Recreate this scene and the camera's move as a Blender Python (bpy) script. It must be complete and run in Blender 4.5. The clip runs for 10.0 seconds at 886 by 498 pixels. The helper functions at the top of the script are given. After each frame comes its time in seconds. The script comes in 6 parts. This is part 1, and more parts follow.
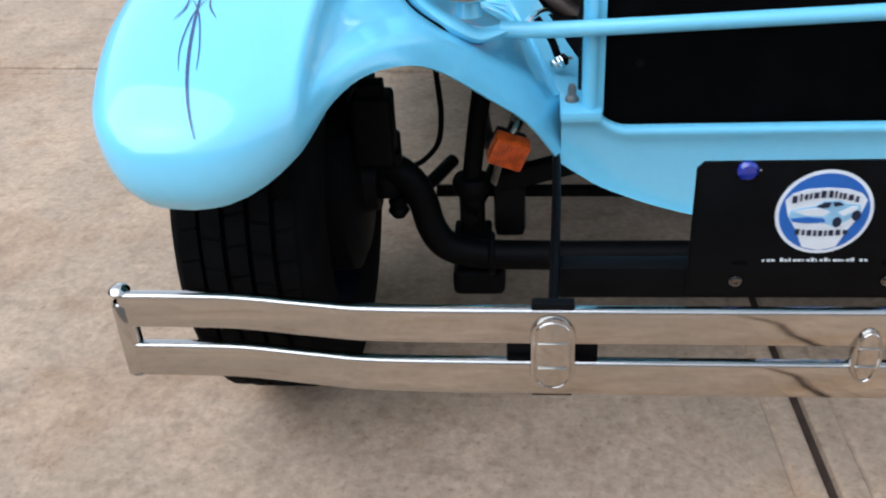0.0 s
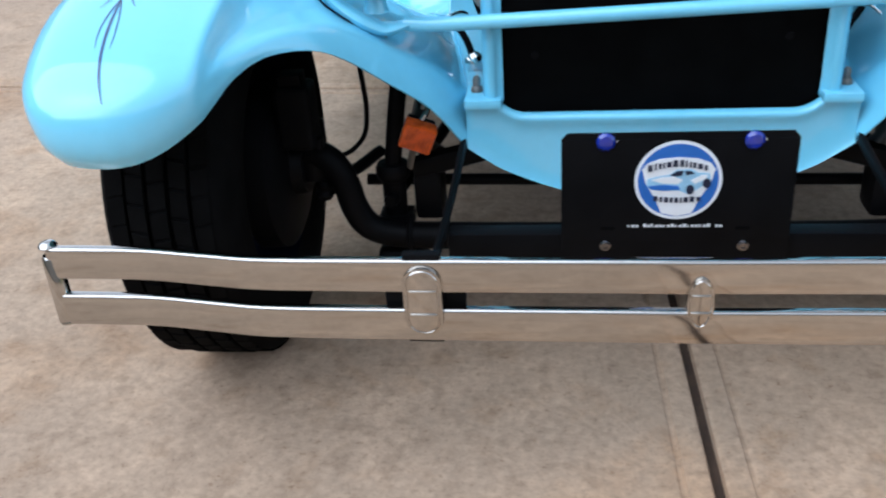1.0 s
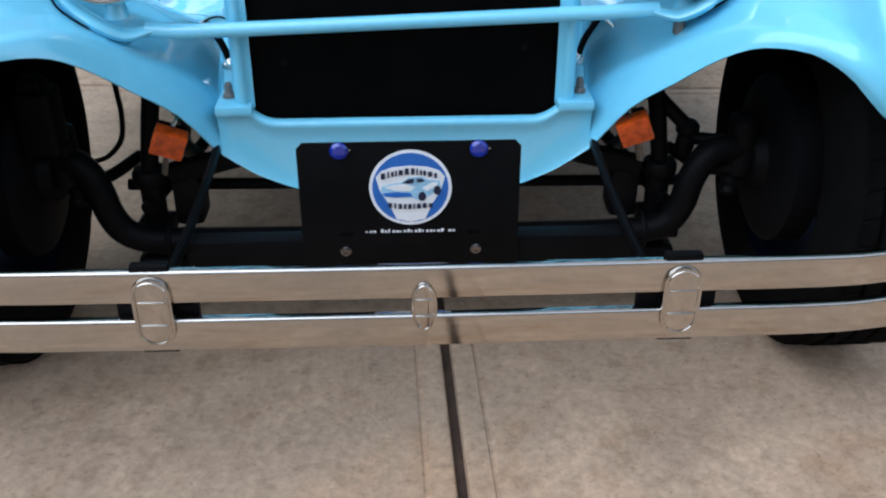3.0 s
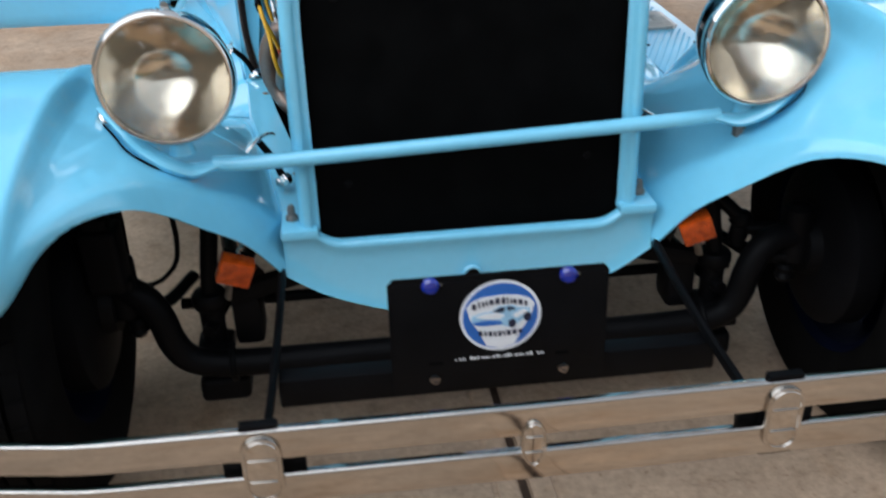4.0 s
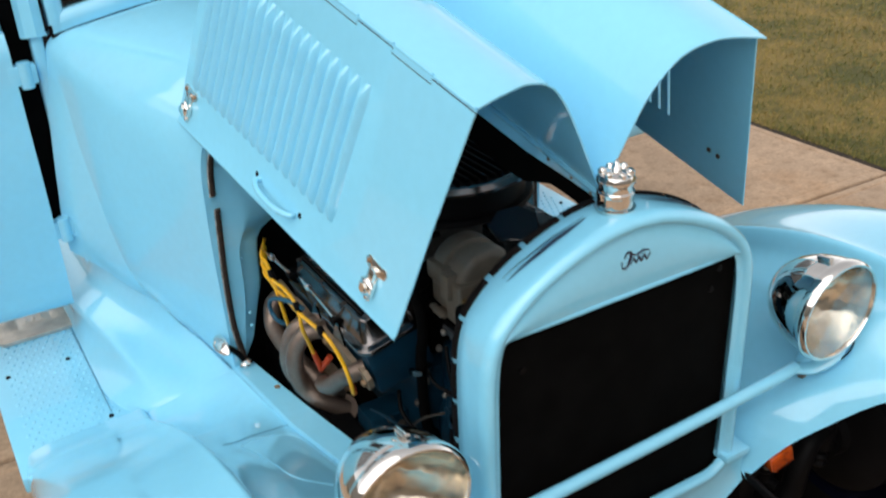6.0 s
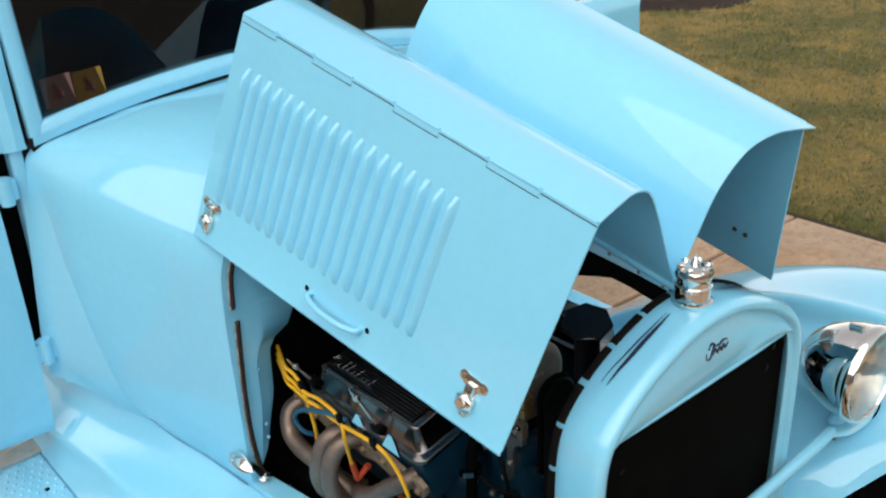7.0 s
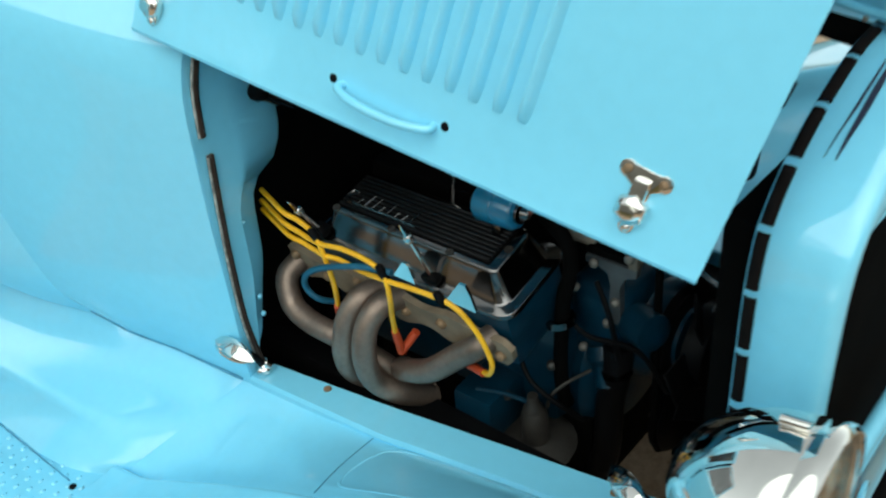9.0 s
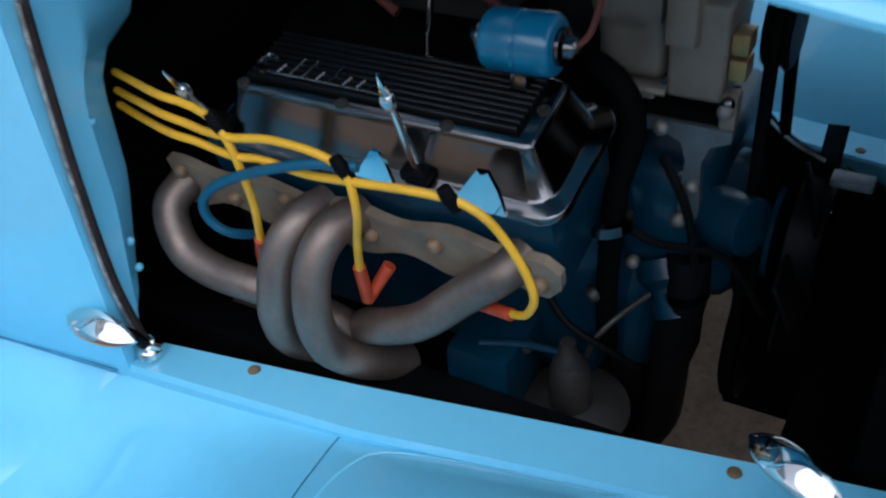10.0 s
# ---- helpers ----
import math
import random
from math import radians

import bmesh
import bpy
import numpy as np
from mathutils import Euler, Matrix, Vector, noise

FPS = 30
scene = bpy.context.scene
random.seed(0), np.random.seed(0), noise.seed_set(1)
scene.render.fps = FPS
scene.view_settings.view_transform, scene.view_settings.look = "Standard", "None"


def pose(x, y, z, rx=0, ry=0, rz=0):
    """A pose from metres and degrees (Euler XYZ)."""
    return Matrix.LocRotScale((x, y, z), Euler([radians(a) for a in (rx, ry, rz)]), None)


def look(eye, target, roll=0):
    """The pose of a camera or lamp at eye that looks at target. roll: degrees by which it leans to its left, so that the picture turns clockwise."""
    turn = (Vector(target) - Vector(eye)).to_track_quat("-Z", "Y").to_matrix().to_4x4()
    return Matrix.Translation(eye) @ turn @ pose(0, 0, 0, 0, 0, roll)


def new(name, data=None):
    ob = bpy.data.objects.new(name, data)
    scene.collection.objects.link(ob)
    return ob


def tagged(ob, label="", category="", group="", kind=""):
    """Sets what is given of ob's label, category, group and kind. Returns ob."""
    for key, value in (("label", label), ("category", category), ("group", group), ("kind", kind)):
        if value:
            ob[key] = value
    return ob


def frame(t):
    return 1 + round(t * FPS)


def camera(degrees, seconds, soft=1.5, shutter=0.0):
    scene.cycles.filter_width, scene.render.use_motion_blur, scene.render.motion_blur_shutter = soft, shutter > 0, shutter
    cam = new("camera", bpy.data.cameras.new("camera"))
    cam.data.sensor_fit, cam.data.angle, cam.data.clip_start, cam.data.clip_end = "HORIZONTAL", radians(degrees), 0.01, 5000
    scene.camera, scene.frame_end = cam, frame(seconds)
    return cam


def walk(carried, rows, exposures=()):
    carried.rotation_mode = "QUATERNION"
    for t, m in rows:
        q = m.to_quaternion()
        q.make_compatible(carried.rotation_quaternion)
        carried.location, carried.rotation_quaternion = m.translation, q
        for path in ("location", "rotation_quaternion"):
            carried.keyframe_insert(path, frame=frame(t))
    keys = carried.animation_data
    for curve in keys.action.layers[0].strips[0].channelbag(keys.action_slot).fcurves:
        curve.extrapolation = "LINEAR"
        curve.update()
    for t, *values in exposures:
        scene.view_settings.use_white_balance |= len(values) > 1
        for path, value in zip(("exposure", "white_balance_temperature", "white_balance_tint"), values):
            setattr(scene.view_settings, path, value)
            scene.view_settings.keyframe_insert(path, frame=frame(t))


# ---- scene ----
cam = camera(49.8, 10.0, 2.1, 0.35)
PATH = [
    (0, (-0.351, -1.033, 0.979), (-0.525, 0.675, -0.047), -3.2),
    (0.5, (-0.266, -1.132, 0.945), (-0.483, 0.611, -0.012), -3.3),
    (1, (-0.149, -1.182, 0.946), (-0.396, 0.563, 0.0), -3.9),
    (1.5, (-0.057, -1.198, 0.951), (-0.269, 0.547, -0.002), -3.3),
    (2, (-0.011, -1.195, 0.953), (-0.146, 0.555, -0.006), -2.1),
    (2.5, (0.002, -1.195, 0.957), (-0.02, 0.555, -0.011), -0.7),
    (2.7, (0.009, -1.195, 0.961), (0.027, 0.551, -0.013), -0.3),
    (3.8, (-0.127, -1.133, 1.076), (0.043, 0.614, 0.116), -1.1),
    (4, (-0.185, -1.1, 1.118), (-0.006, 0.649, 0.166), -1.8),
    (4.5, (-0.361, -0.996, 1.275), (-0.067, 0.728, 0.305), -2.7),
    (5, (-0.576, -0.899, 1.44), (-0.035, 0.735, 0.422), -1.5),
    (5.5, (-0.76, -0.825, 1.538), (-0.004, 0.744, 0.554), -1.3),
    (6, (-0.862, -0.681, 1.613), (0.019, 0.852, 0.678), -2.8),
    (6.2, (-0.905, -0.626, 1.64), (0.029, 0.884, 0.72), -3.0),
    (7.3, (-1.151, -0.397, 1.701), (0.072, 0.961, 0.889), -2.5),
    (7.5, (-1.17, -0.389, 1.701), (0.078, 0.961, 0.915), -2.5),
    (8, (-1.184, -0.354, 1.681), (0.083, 0.959, 0.861), -2.8),
    (8.5, (-1.128, -0.201, 1.529), (0.086, 1.036, 0.53), -3.8),
    (9, (-1.027, 0.05, 1.387), (0.202, 1.177, 0.283), -5.1),
    (9.5, (-0.934, 0.257, 1.235), (0.365, 1.229, 0.066), -6.2),
    (10, (-0.839, 0.392, 1.077), (0.523, 1.244, -0.114), -4.9),
]
EXPOSURES = [(0, 0.93, 5350, 8), (2.5, 0.82, 5250, 8), (4.5, 0.54, 5950, 8), (6, 0.60, 6600, 12), (7.5, 0.54, 6650, 12), (8, 0.60, 6650, 21), (8.5, 0.60, 6350, 10), (9, 0.56, 6250, -3), (9.5, 0.46, 5950, -8), (10, 0.36, 5350, 12)]
walk(cam, [(t, look(eye, target, roll)) for t, eye, target, roll in PATH], EXPOSURES)

# ---- sky and light: bright overcast day ----
world = bpy.data.worlds.new("world")
scene.world = world
world.use_nodes = True
wn = world.node_tree
sky = wn.nodes.new("ShaderNodeTexSky")
sky.sky_type = "NISHITA"
sky.sun_disc = False
sky.sun_elevation, sky.sun_rotation = radians(55), radians(232)
sky.air_density, sky.dust_density, sky.ozone_density = 1.0, 0.8, 0.4
wn.nodes["Background"].inputs["Strength"].default_value = 0.15
# thin high cloud takes most of the blue out of the sky
cloud = wn.nodes.new("ShaderNodeHueSaturation")
cloud.inputs["Saturation"].default_value = 0.10
wn.links.new(sky.outputs[0], cloud.inputs["Color"])
wn.links.new(cloud.outputs[0], wn.nodes["Background"].inputs["Color"])
sun_data = bpy.data.lights.new("sun", "SUN")
sun_data.energy, sun_data.angle, sun_data.color = 1.2, radians(84), (1.0, 0.96, 0.90)
sun = new("sun", sun_data)
sun.matrix_world = look((-2.9, -1.5, 3.7), (0, 0, 0))


# ---- materials ----
def mat(name, base, rough=0.5, metal=0.0, coat=0.0, var=0.0, scale=8.0, fine=0.0, fine_scale=200.0, bump=0.0, bump_scale=150.0, rand=0.0, spec=0.5):
    """A surface with two scales of colour variation and fine relief."""
    m = bpy.data.materials.new(name)
    m.use_nodes = True
    nt = m.node_tree
    b = nt.nodes["Principled BSDF"]
    b.inputs["Roughness"].default_value = rough
    b.inputs["Metallic"].default_value = metal
    b.inputs["Coat Weight"].default_value = coat
    b.inputs["Coat Roughness"].default_value = 0.03
    b.inputs["Coat IOR"].default_value = 1.7
    b.inputs["Specular IOR Level"].default_value = spec
    geo = nt.nodes.new("ShaderNodeNewGeometry")
    src = geo.outputs["Position"]

    def noise_tex(s, detail=4.0):
        n = nt.nodes.new("ShaderNodeTexNoise")
        n.inputs["Scale"].default_value = s
        n.inputs["Detail"].default_value = detail
        nt.links.new(src, n.inputs["Vector"])
        return n.outputs["Fac"]

    col = nt.nodes.new("ShaderNodeRGB")
    col.outputs[0].default_value = (*base, 1)
    out = col.outputs[0]
    for amount, s in ((var, scale), (fine, fine_scale)):
        if amount:
            mr = nt.nodes.new("ShaderNodeMapRange")
            mr.inputs["From Min"].default_value, mr.inputs["From Max"].default_value = 0.3, 0.7
            mr.inputs["To Min"].default_value, mr.inputs["To Max"].default_value = 1 - amount, 1 + amount
            nt.links.new(noise_tex(s), mr.inputs["Value"])
            mx = nt.nodes.new("ShaderNodeVectorMath")
            mx.operation = "SCALE"
            nt.links.new(out, mx.inputs[0])
            nt.links.new(mr.outputs[0], mx.inputs["Scale"])
            out = mx.outputs[0]
    if rand:
        oi = nt.nodes.new("ShaderNodeObjectInfo")
        mr = nt.nodes.new("ShaderNodeMapRange")
        mr.inputs["To Min"].default_value, mr.inputs["To Max"].default_value = 1 - rand, 1 + rand
        nt.links.new(oi.outputs["Random"], mr.inputs["Value"])
        mx = nt.nodes.new("ShaderNodeVectorMath")
        mx.operation = "SCALE"
        nt.links.new(out, mx.inputs[0])
        nt.links.new(mr.outputs[0], mx.inputs["Scale"])
        out = mx.outputs[0]
    nt.links.new(out, b.inputs["Base Color"])
    if bump:
        bp = nt.nodes.new("ShaderNodeBump")
        bp.inputs["Strength"].default_value = bump
        bp.inputs["Distance"].default_value = 0.002
        nt.links.new(noise_tex(bump_scale), bp.inputs["Height"])
        nt.links.new(bp.outputs[0], b.inputs["Normal"])
    return m


PAINT = mat("sky blue paint", (0.235, 0.65, 0.87), 0.5, coat=1.0, spec=0.15, var=0.03, scale=2.5, fine=0.015, fine_scale=60, bump=0.03, bump_scale=35)
CHROME = mat("chrome", (0.78, 0.76, 0.72), 0.035, 1.0, var=0.05, scale=30, bump=0.02, bump_scale=25)
NICKEL = mat("brushed nickel bumper", (0.50, 0.475, 0.44), 0.08, 1.0, var=0.06, scale=9, fine=0.03, fine_scale=120, bump=0.05, bump_scale=18)
BLACK = mat("satin black paint", (0.0035, 0.0035, 0.004), 0.5, spec=0.07, var=0.3, scale=14, bump=0.1, bump_scale=220)
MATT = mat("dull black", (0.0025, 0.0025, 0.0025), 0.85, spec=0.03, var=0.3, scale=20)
RUBBER = mat("black tyre rubber", (0.0045, 0.0043, 0.0042), 0.85, spec=0.03, var=0.25, scale=25, fine=0.15, fine_scale=300, bump=0.15, bump_scale=300)
SEAL = mat("brown rubber hood lacing", (0.005, 0.004, 0.004), 0.85, spec=0.1, var=0.4, scale=60, bump=0.4, bump_scale=200)
WEB = mat("worn canvas webbing", (0.30, 0.30, 0.28), 0.9, var=0.6, scale=90, fine=0.4, fine_scale=500, bump=0.6, bump_scale=400)
LACE = mat("brown woven lacing", (0.030, 0.017, 0.011), 0.9, var=0.5, scale=70, fine=0.4, fine_scale=400, bump=0.8, bump_scale=350)
FIN = mat("dark crinkle fins", (0.012, 0.012, 0.013), 0.40, 0.6, var=0.3, scale=30, bump=0.2, bump_scale=200)
AMBER = mat("amber plastic", (0.56, 0.078, 0.002), 0.25, coat=0.3, var=0.35, scale=75, bump=0.6, bump_scale=240)
ALLOY = mat("polished cast aluminium", (0.165, 0.158, 0.157), 0.17, 1.0, var=0.15, scale=18, bump=0.06, bump_scale=60)
GREYMETAL = mat("grey cast metal", (0.20, 0.185, 0.165), 0.55, 0.5, var=0.2, scale=25, bump=0.3, bump_scale=160)
STEEL = mat("stepped aluminium plate", (0.60, 0.55, 0.49), 0.42, 0.8, var=0.15, scale=30, fine=0.1, fine_scale=300, bump=0.3, bump_scale=250)
ENGINE = mat("dark blue engine enamel", (0.0018, 0.024, 0.045), 0.4, spec=0.25, coat=0.15, var=0.25, scale=20, bump=0.25, bump_scale=70)
HEADER = mat("heat stained header steel", (0.24, 0.18, 0.145), 0.46, 0.75, var=0.25, scale=14, fine=0.08, fine_scale=150, bump=0.15, bump_scale=180)
FLANGE = mat("tan gasket steel", (0.25, 0.19, 0.13), 0.6, 0.3, var=0.25, scale=30, bump=0.3, bump_scale=160)
WIRE = mat("yellow ignition wire", (0.80, 0.42, 0.01), 0.4, var=0.1, scale=40)
BOOT = mat("red silicone boot", (0.42, 0.055, 0.015), 0.5, var=0.15, scale=50)
BLUEHOSE = mat("blue plug wire", (0.008, 0.085, 0.15), 0.45, var=0.15, scale=40)
COIL = mat("blue coil can", (0.016, 0.15, 0.27), 0.3, coat=0.4, var=0.1, scale=30)
BLUELENS = mat("cobalt blue reflector", (0.006, 0.02, 0.26), 0.15, coat=0.6, var=0.1, scale=90)
WHITE = mat("white vinyl", (0.78, 0.79, 0.80), 0.5, var=0.03, scale=60)
LOGOBLUE = mat("royal blue vinyl", (0.03, 0.13, 0.45), 0.45, var=0.05, scale=60)
PALEBLUE = mat("pale blue vinyl", (0.33, 0.55, 0.72), 0.45, var=0.1, scale=90)
INK = mat("dark ink", (0.01, 0.015, 0.04), 0.5, var=0.2, scale=50)
NAVY = mat("navy pinstripe enamel", (0.015, 0.045, 0.15), 0.3, coat=0.4, var=0.1, scale=40)
WHEELBLUE = mat("dark blue wheel enamel", (0.001, 0.002, 0.009), 0.75, spec=0.05, var=0.2, scale=20)
INTERIOR = mat("dark cab trim", (0.016, 0.012, 0.013), 0.8, spec=0.1, var=0.2, scale=12, bump=0.3, bump_scale=250)
# Thin tubes along panel joints; this dark blue paints in the gaps' shade.
SEAMSHADE = mat("blue painted for seam shade", (0.07, 0.26, 0.40), 0.6, var=0.2, scale=40)
GLOSSBLACK = mat("gloss black enamel", (0.004, 0.004, 0.005), 0.18, spec=0.4, var=0.2, scale=30)
PINK = mat("pink paper darkened for tint", (0.16, 0.075, 0.06), 0.6, var=0.15, scale=60)
RED = mat("dull red vinyl", (0.10, 0.02, 0.012), 0.6, var=0.15, scale=40)
YELLOW = mat("yellow vinyl darkened for tint", (0.26, 0.15, 0.014), 0.5, var=0.1, scale=60)
DARKMETAL = mat("dark oily metal", (0.05, 0.045, 0.04), 0.5, 0.5, var=0.3, scale=30, bump=0.3, bump_scale=140)
STAYMETAL = mat("dull plated steel", (0.14, 0.12, 0.095), 0.5, 0.4, var=0.3, scale=50, bump=0.2, bump_scale=90)
BRASS = mat("tarnished brass", (0.30, 0.20, 0.08), 0.4, 0.7, var=0.3, scale=60)
CASTING = mat("oily grey casting", (0.085, 0.095, 0.10), 0.45, 0.3, var=0.3, scale=30, bump=0.3, bump_scale=120)
ALTERNATOR = mat("beige cast housing", (0.185, 0.155, 0.12), 0.5, 0.3, var=0.15, scale=25, bump=0.3, bump_scale=140)
RUST = mat("worn brass grease", (0.25, 0.16, 0.09), 0.6, 0.4, var=0.3, scale=60, bump=0.3)


def lawn(name, straw, green, rough, drift, fine, spread):
    """Dormant turf: straw and green in uneven drifts, each blade a little different."""
    m = mat(name, straw, rough)
    nt = m.node_tree
    geo = nt.nodes.new("ShaderNodeNewGeometry")
    total = None
    for s, w in ((drift, 1.0), (drift * 4.3, 0.6), (fine, 0.5)):
        n = nt.nodes.new("ShaderNodeTexNoise")
        n.inputs["Scale"].default_value, n.inputs["Detail"].default_value = s, 3
        nt.links.new(geo.outputs["Position"], n.inputs["Vector"])
        k = nt.nodes.new("ShaderNodeMath")
        k.operation = "MULTIPLY"
        k.inputs[1].default_value = w
        nt.links.new(n.outputs["Fac"], k.inputs[0])
        if total:
            a = nt.nodes.new("ShaderNodeMath")
            nt.links.new(total, a.inputs[0])
            nt.links.new(k.outputs[0], a.inputs[1])
            total = a.outputs[0]
        else:
            total = k.outputs[0]
    own = nt.nodes.new("ShaderNodeMath")
    own.operation = "MULTIPLY_ADD"
    own.inputs[1].default_value = spread
    nt.links.new(geo.outputs["Random Per Island"], own.inputs[0])
    nt.links.new(total, own.inputs[2])
    ramp = nt.nodes.new("ShaderNodeMapRange")
    ramp.inputs["From Min"].default_value, ramp.inputs["From Max"].default_value = 0.92 + spread * 0.38, 1.18 + spread * 0.62
    nt.links.new(own.outputs[0], ramp.inputs["Value"])
    mix = nt.nodes.new("ShaderNodeMix")
    mix.data_type = "RGBA"
    mix.inputs[6].default_value, mix.inputs[7].default_value = (*green, 1), (*straw, 1)
    nt.links.new(ramp.outputs[0], mix.inputs[0])
    nt.links.new(mix.outputs[2], nt.nodes["Principled BSDF"].inputs["Base Color"])
    return m


GRASS = lawn("winter lawn", (0.19, 0.135, 0.036), (0.070, 0.070, 0.017), 0.9, 1.1, 30, 0.0)
BLADE = lawn("dormant grass blade", (0.34, 0.25, 0.075), (0.115, 0.125, 0.026), 0.8, 1.1, 30, 0.45)
EDGEBROWN = mat("dark brown strip", (0.030, 0.020, 0.012), 0.95, var=0.4, scale=14, fine=0.4, fine_scale=90, bump=0.8, bump_scale=80)
MULCH = mat("dark bark mulch", (0.022, 0.012, 0.008), 0.95, var=0.5, scale=12, fine=0.4, fine_scale=60, bump=1.0, bump_scale=60)


def concrete():
    m = mat("worn concrete", (0.425, 0.302, 0.203), 0.85, var=0.08, scale=1.4, fine=0.13, fine_scale=70, bump=0.35, bump_scale=140, rand=0.03)
    nt = m.node_tree
    b = nt.nodes["Principled BSDF"]
    feed = b.inputs["Base Color"].links[0].from_socket
    geo = nt.nodes.new("ShaderNodeNewGeometry")
    # rusty and damp stains of their own shape
    for s, lo, hi, tint in ((1.1, 0.54, 0.76, (0.84, 0.70, 0.54)), (3.6, 0.54, 0.74, (0.86, 0.85, 0.84)), (0.55, 0.50, 0.72, (1.16, 1.11, 1.05)), (24.0, 0.50, 0.66, (0.80, 0.785, 0.77)), (5.5, 0.48, 0.66, (1.17, 1.16, 1.15)), (9.0, 0.54, 0.70, (0.84, 0.79, 0.73)), (150.0, 0.53, 0.68, (0.78, 0.77, 0.76)), (60.0, 0.60, 0.70, (0.70, 0.66, 0.62))):
        n = nt.nodes.new("ShaderNodeTexNoise")
        n.inputs["Scale"].default_value, n.inputs["Detail"].default_value, n.inputs["Roughness"].default_value = s, 7, 0.62
        nt.links.new(geo.outputs["Position"], n.inputs["Vector"])
        mr = nt.nodes.new("ShaderNodeMapRange")
        mr.inputs["From Min"].default_value, mr.inputs["From Max"].default_value = lo, hi
        nt.links.new(n.outputs["Fac"], mr.inputs["Value"])
        mx = nt.nodes.new("ShaderNodeMix")
        mx.data_type, mx.blend_type = "RGBA", "MULTIPLY"
        mx.inputs["B"].default_value = mx.inputs[7].default_value = (*tint, 1)
        nt.links.new(mr.outputs[0], mx.inputs[0])
        nt.links.new(feed, mx.inputs[6])
        feed = mx.outputs[2]
    nt.links.new(feed, b.inputs["Base Color"])
    return m


CONCRETE = concrete()
WALLBEIGE = mat("pale wall beige", (0.34, 0.32, 0.29), 0.7, var=0.05, scale=3, fine=0.04, fine_scale=60, bump=0.2, bump_scale=90)
FILLER = mat("dark joint filler", (0.052, 0.031, 0.019), 0.95, var=0.4, scale=30, bump=0.5)


def glass_mat(name, tint, rough=0.0):
    m = bpy.data.materials.new(name)
    m.use_nodes = True
    b = m.node_tree.nodes["Principled BSDF"]
    b.inputs["Base Color"].default_value = (*tint, 1)
    b.inputs["Transmission Weight"].default_value = 1.0
    b.inputs["Roughness"].default_value = rough
    b.inputs["IOR"].default_value = 1.45
    return m


GLASS = glass_mat("headlamp glass", (0.97, 0.96, 0.93), 0.015)
TINTGLASS = glass_mat("tinted window glass", (0.10, 0.11, 0.115))
REFLECTOR = mat("silvered reflector", (0.71, 0.65, 0.55), 0.04, 1.0, var=0.14, scale=14, bump=0.05, bump_scale=12)

# ---- building tools ----
PLACE = {}


def thing(name, at, label, category, group="", kind=""):
    ob = new(name)
    ob.location = at
    PLACE[ob] = Vector(at)
    return tagged(ob, label, category, group, kind)


def part(name, bm, material, parent=None, label="", sharp=38, kind=""):
    """Links a bmesh as one mesh object under its parent, its origin at its middle."""
    pts = [v.co for v in bm.verts]
    lo = Vector([min(p[i] for p in pts) for i in range(3)])
    hi = Vector([max(p[i] for p in pts) for i in range(3)])
    mid = (lo + hi) / 2
    bmesh.ops.translate(bm, verts=bm.verts, vec=-mid)
    me = bpy.data.meshes.new(name)
    bm.to_mesh(me)
    bm.free()
    for p in me.polygons:
        p.use_smooth = True
    me.set_sharp_from_angle(angle=radians(sharp))
    for m in (material if isinstance(material, (list, tuple)) else [material]):
        me.materials.append(m)
    ob = new(name, me)
    PLACE[ob] = mid
    # no deeper than thing, part and sub-part
    while parent and parent.parent and parent.parent.parent:
        parent = parent.parent
    ob.location = mid - (PLACE[parent] if parent else Vector())
    ob.parent = parent
    return tagged(ob, label, kind=kind)


def spline(pts, n=8, closed=False):
    """Points along a smooth curve through pts."""
    pts = [Vector(p) for p in pts]
    k = len(pts)
    out = []
    for i in range(k if closed else k - 1):
        if closed:
            a, b, c, d = (pts[(i + j) % k] for j in (-1, 0, 1, 2))
        else:
            b, c = pts[i], pts[i + 1]
            a = pts[i - 1] if i else b * 2 - c
            d = pts[i + 2] if i + 2 < k else c * 2 - b
        for j in range(n):
            t = j / n
            out.append(0.5 * (2 * b + (c - a) * t + (2 * a - 5 * b + 4 * c - d) * t * t + (3 * b - a - 3 * c + d) * t ** 3))
    if not closed:
        out.append(pts[-1])
    return out


def skin(bm, rows, closed_u=False, closed_v=False, mat_index=0):
    """Faces over a grid of points, given as rows."""
    vs = [[bm.verts.new(p) for p in r] for r in rows]
    nu, nv = len(vs), len(vs[0])
    for i in range(nu if closed_u else nu - 1):
        for j in range(nv if closed_v else nv - 1):
            a, b, c, d = vs[i][j], vs[i][(j + 1) % nv], vs[(i + 1) % nu][(j + 1) % nv], vs[(i + 1) % nu][j]
            try:
                bm.faces.new((a, b, c, d)).material_index = mat_index
            except ValueError:
                pass
    return vs


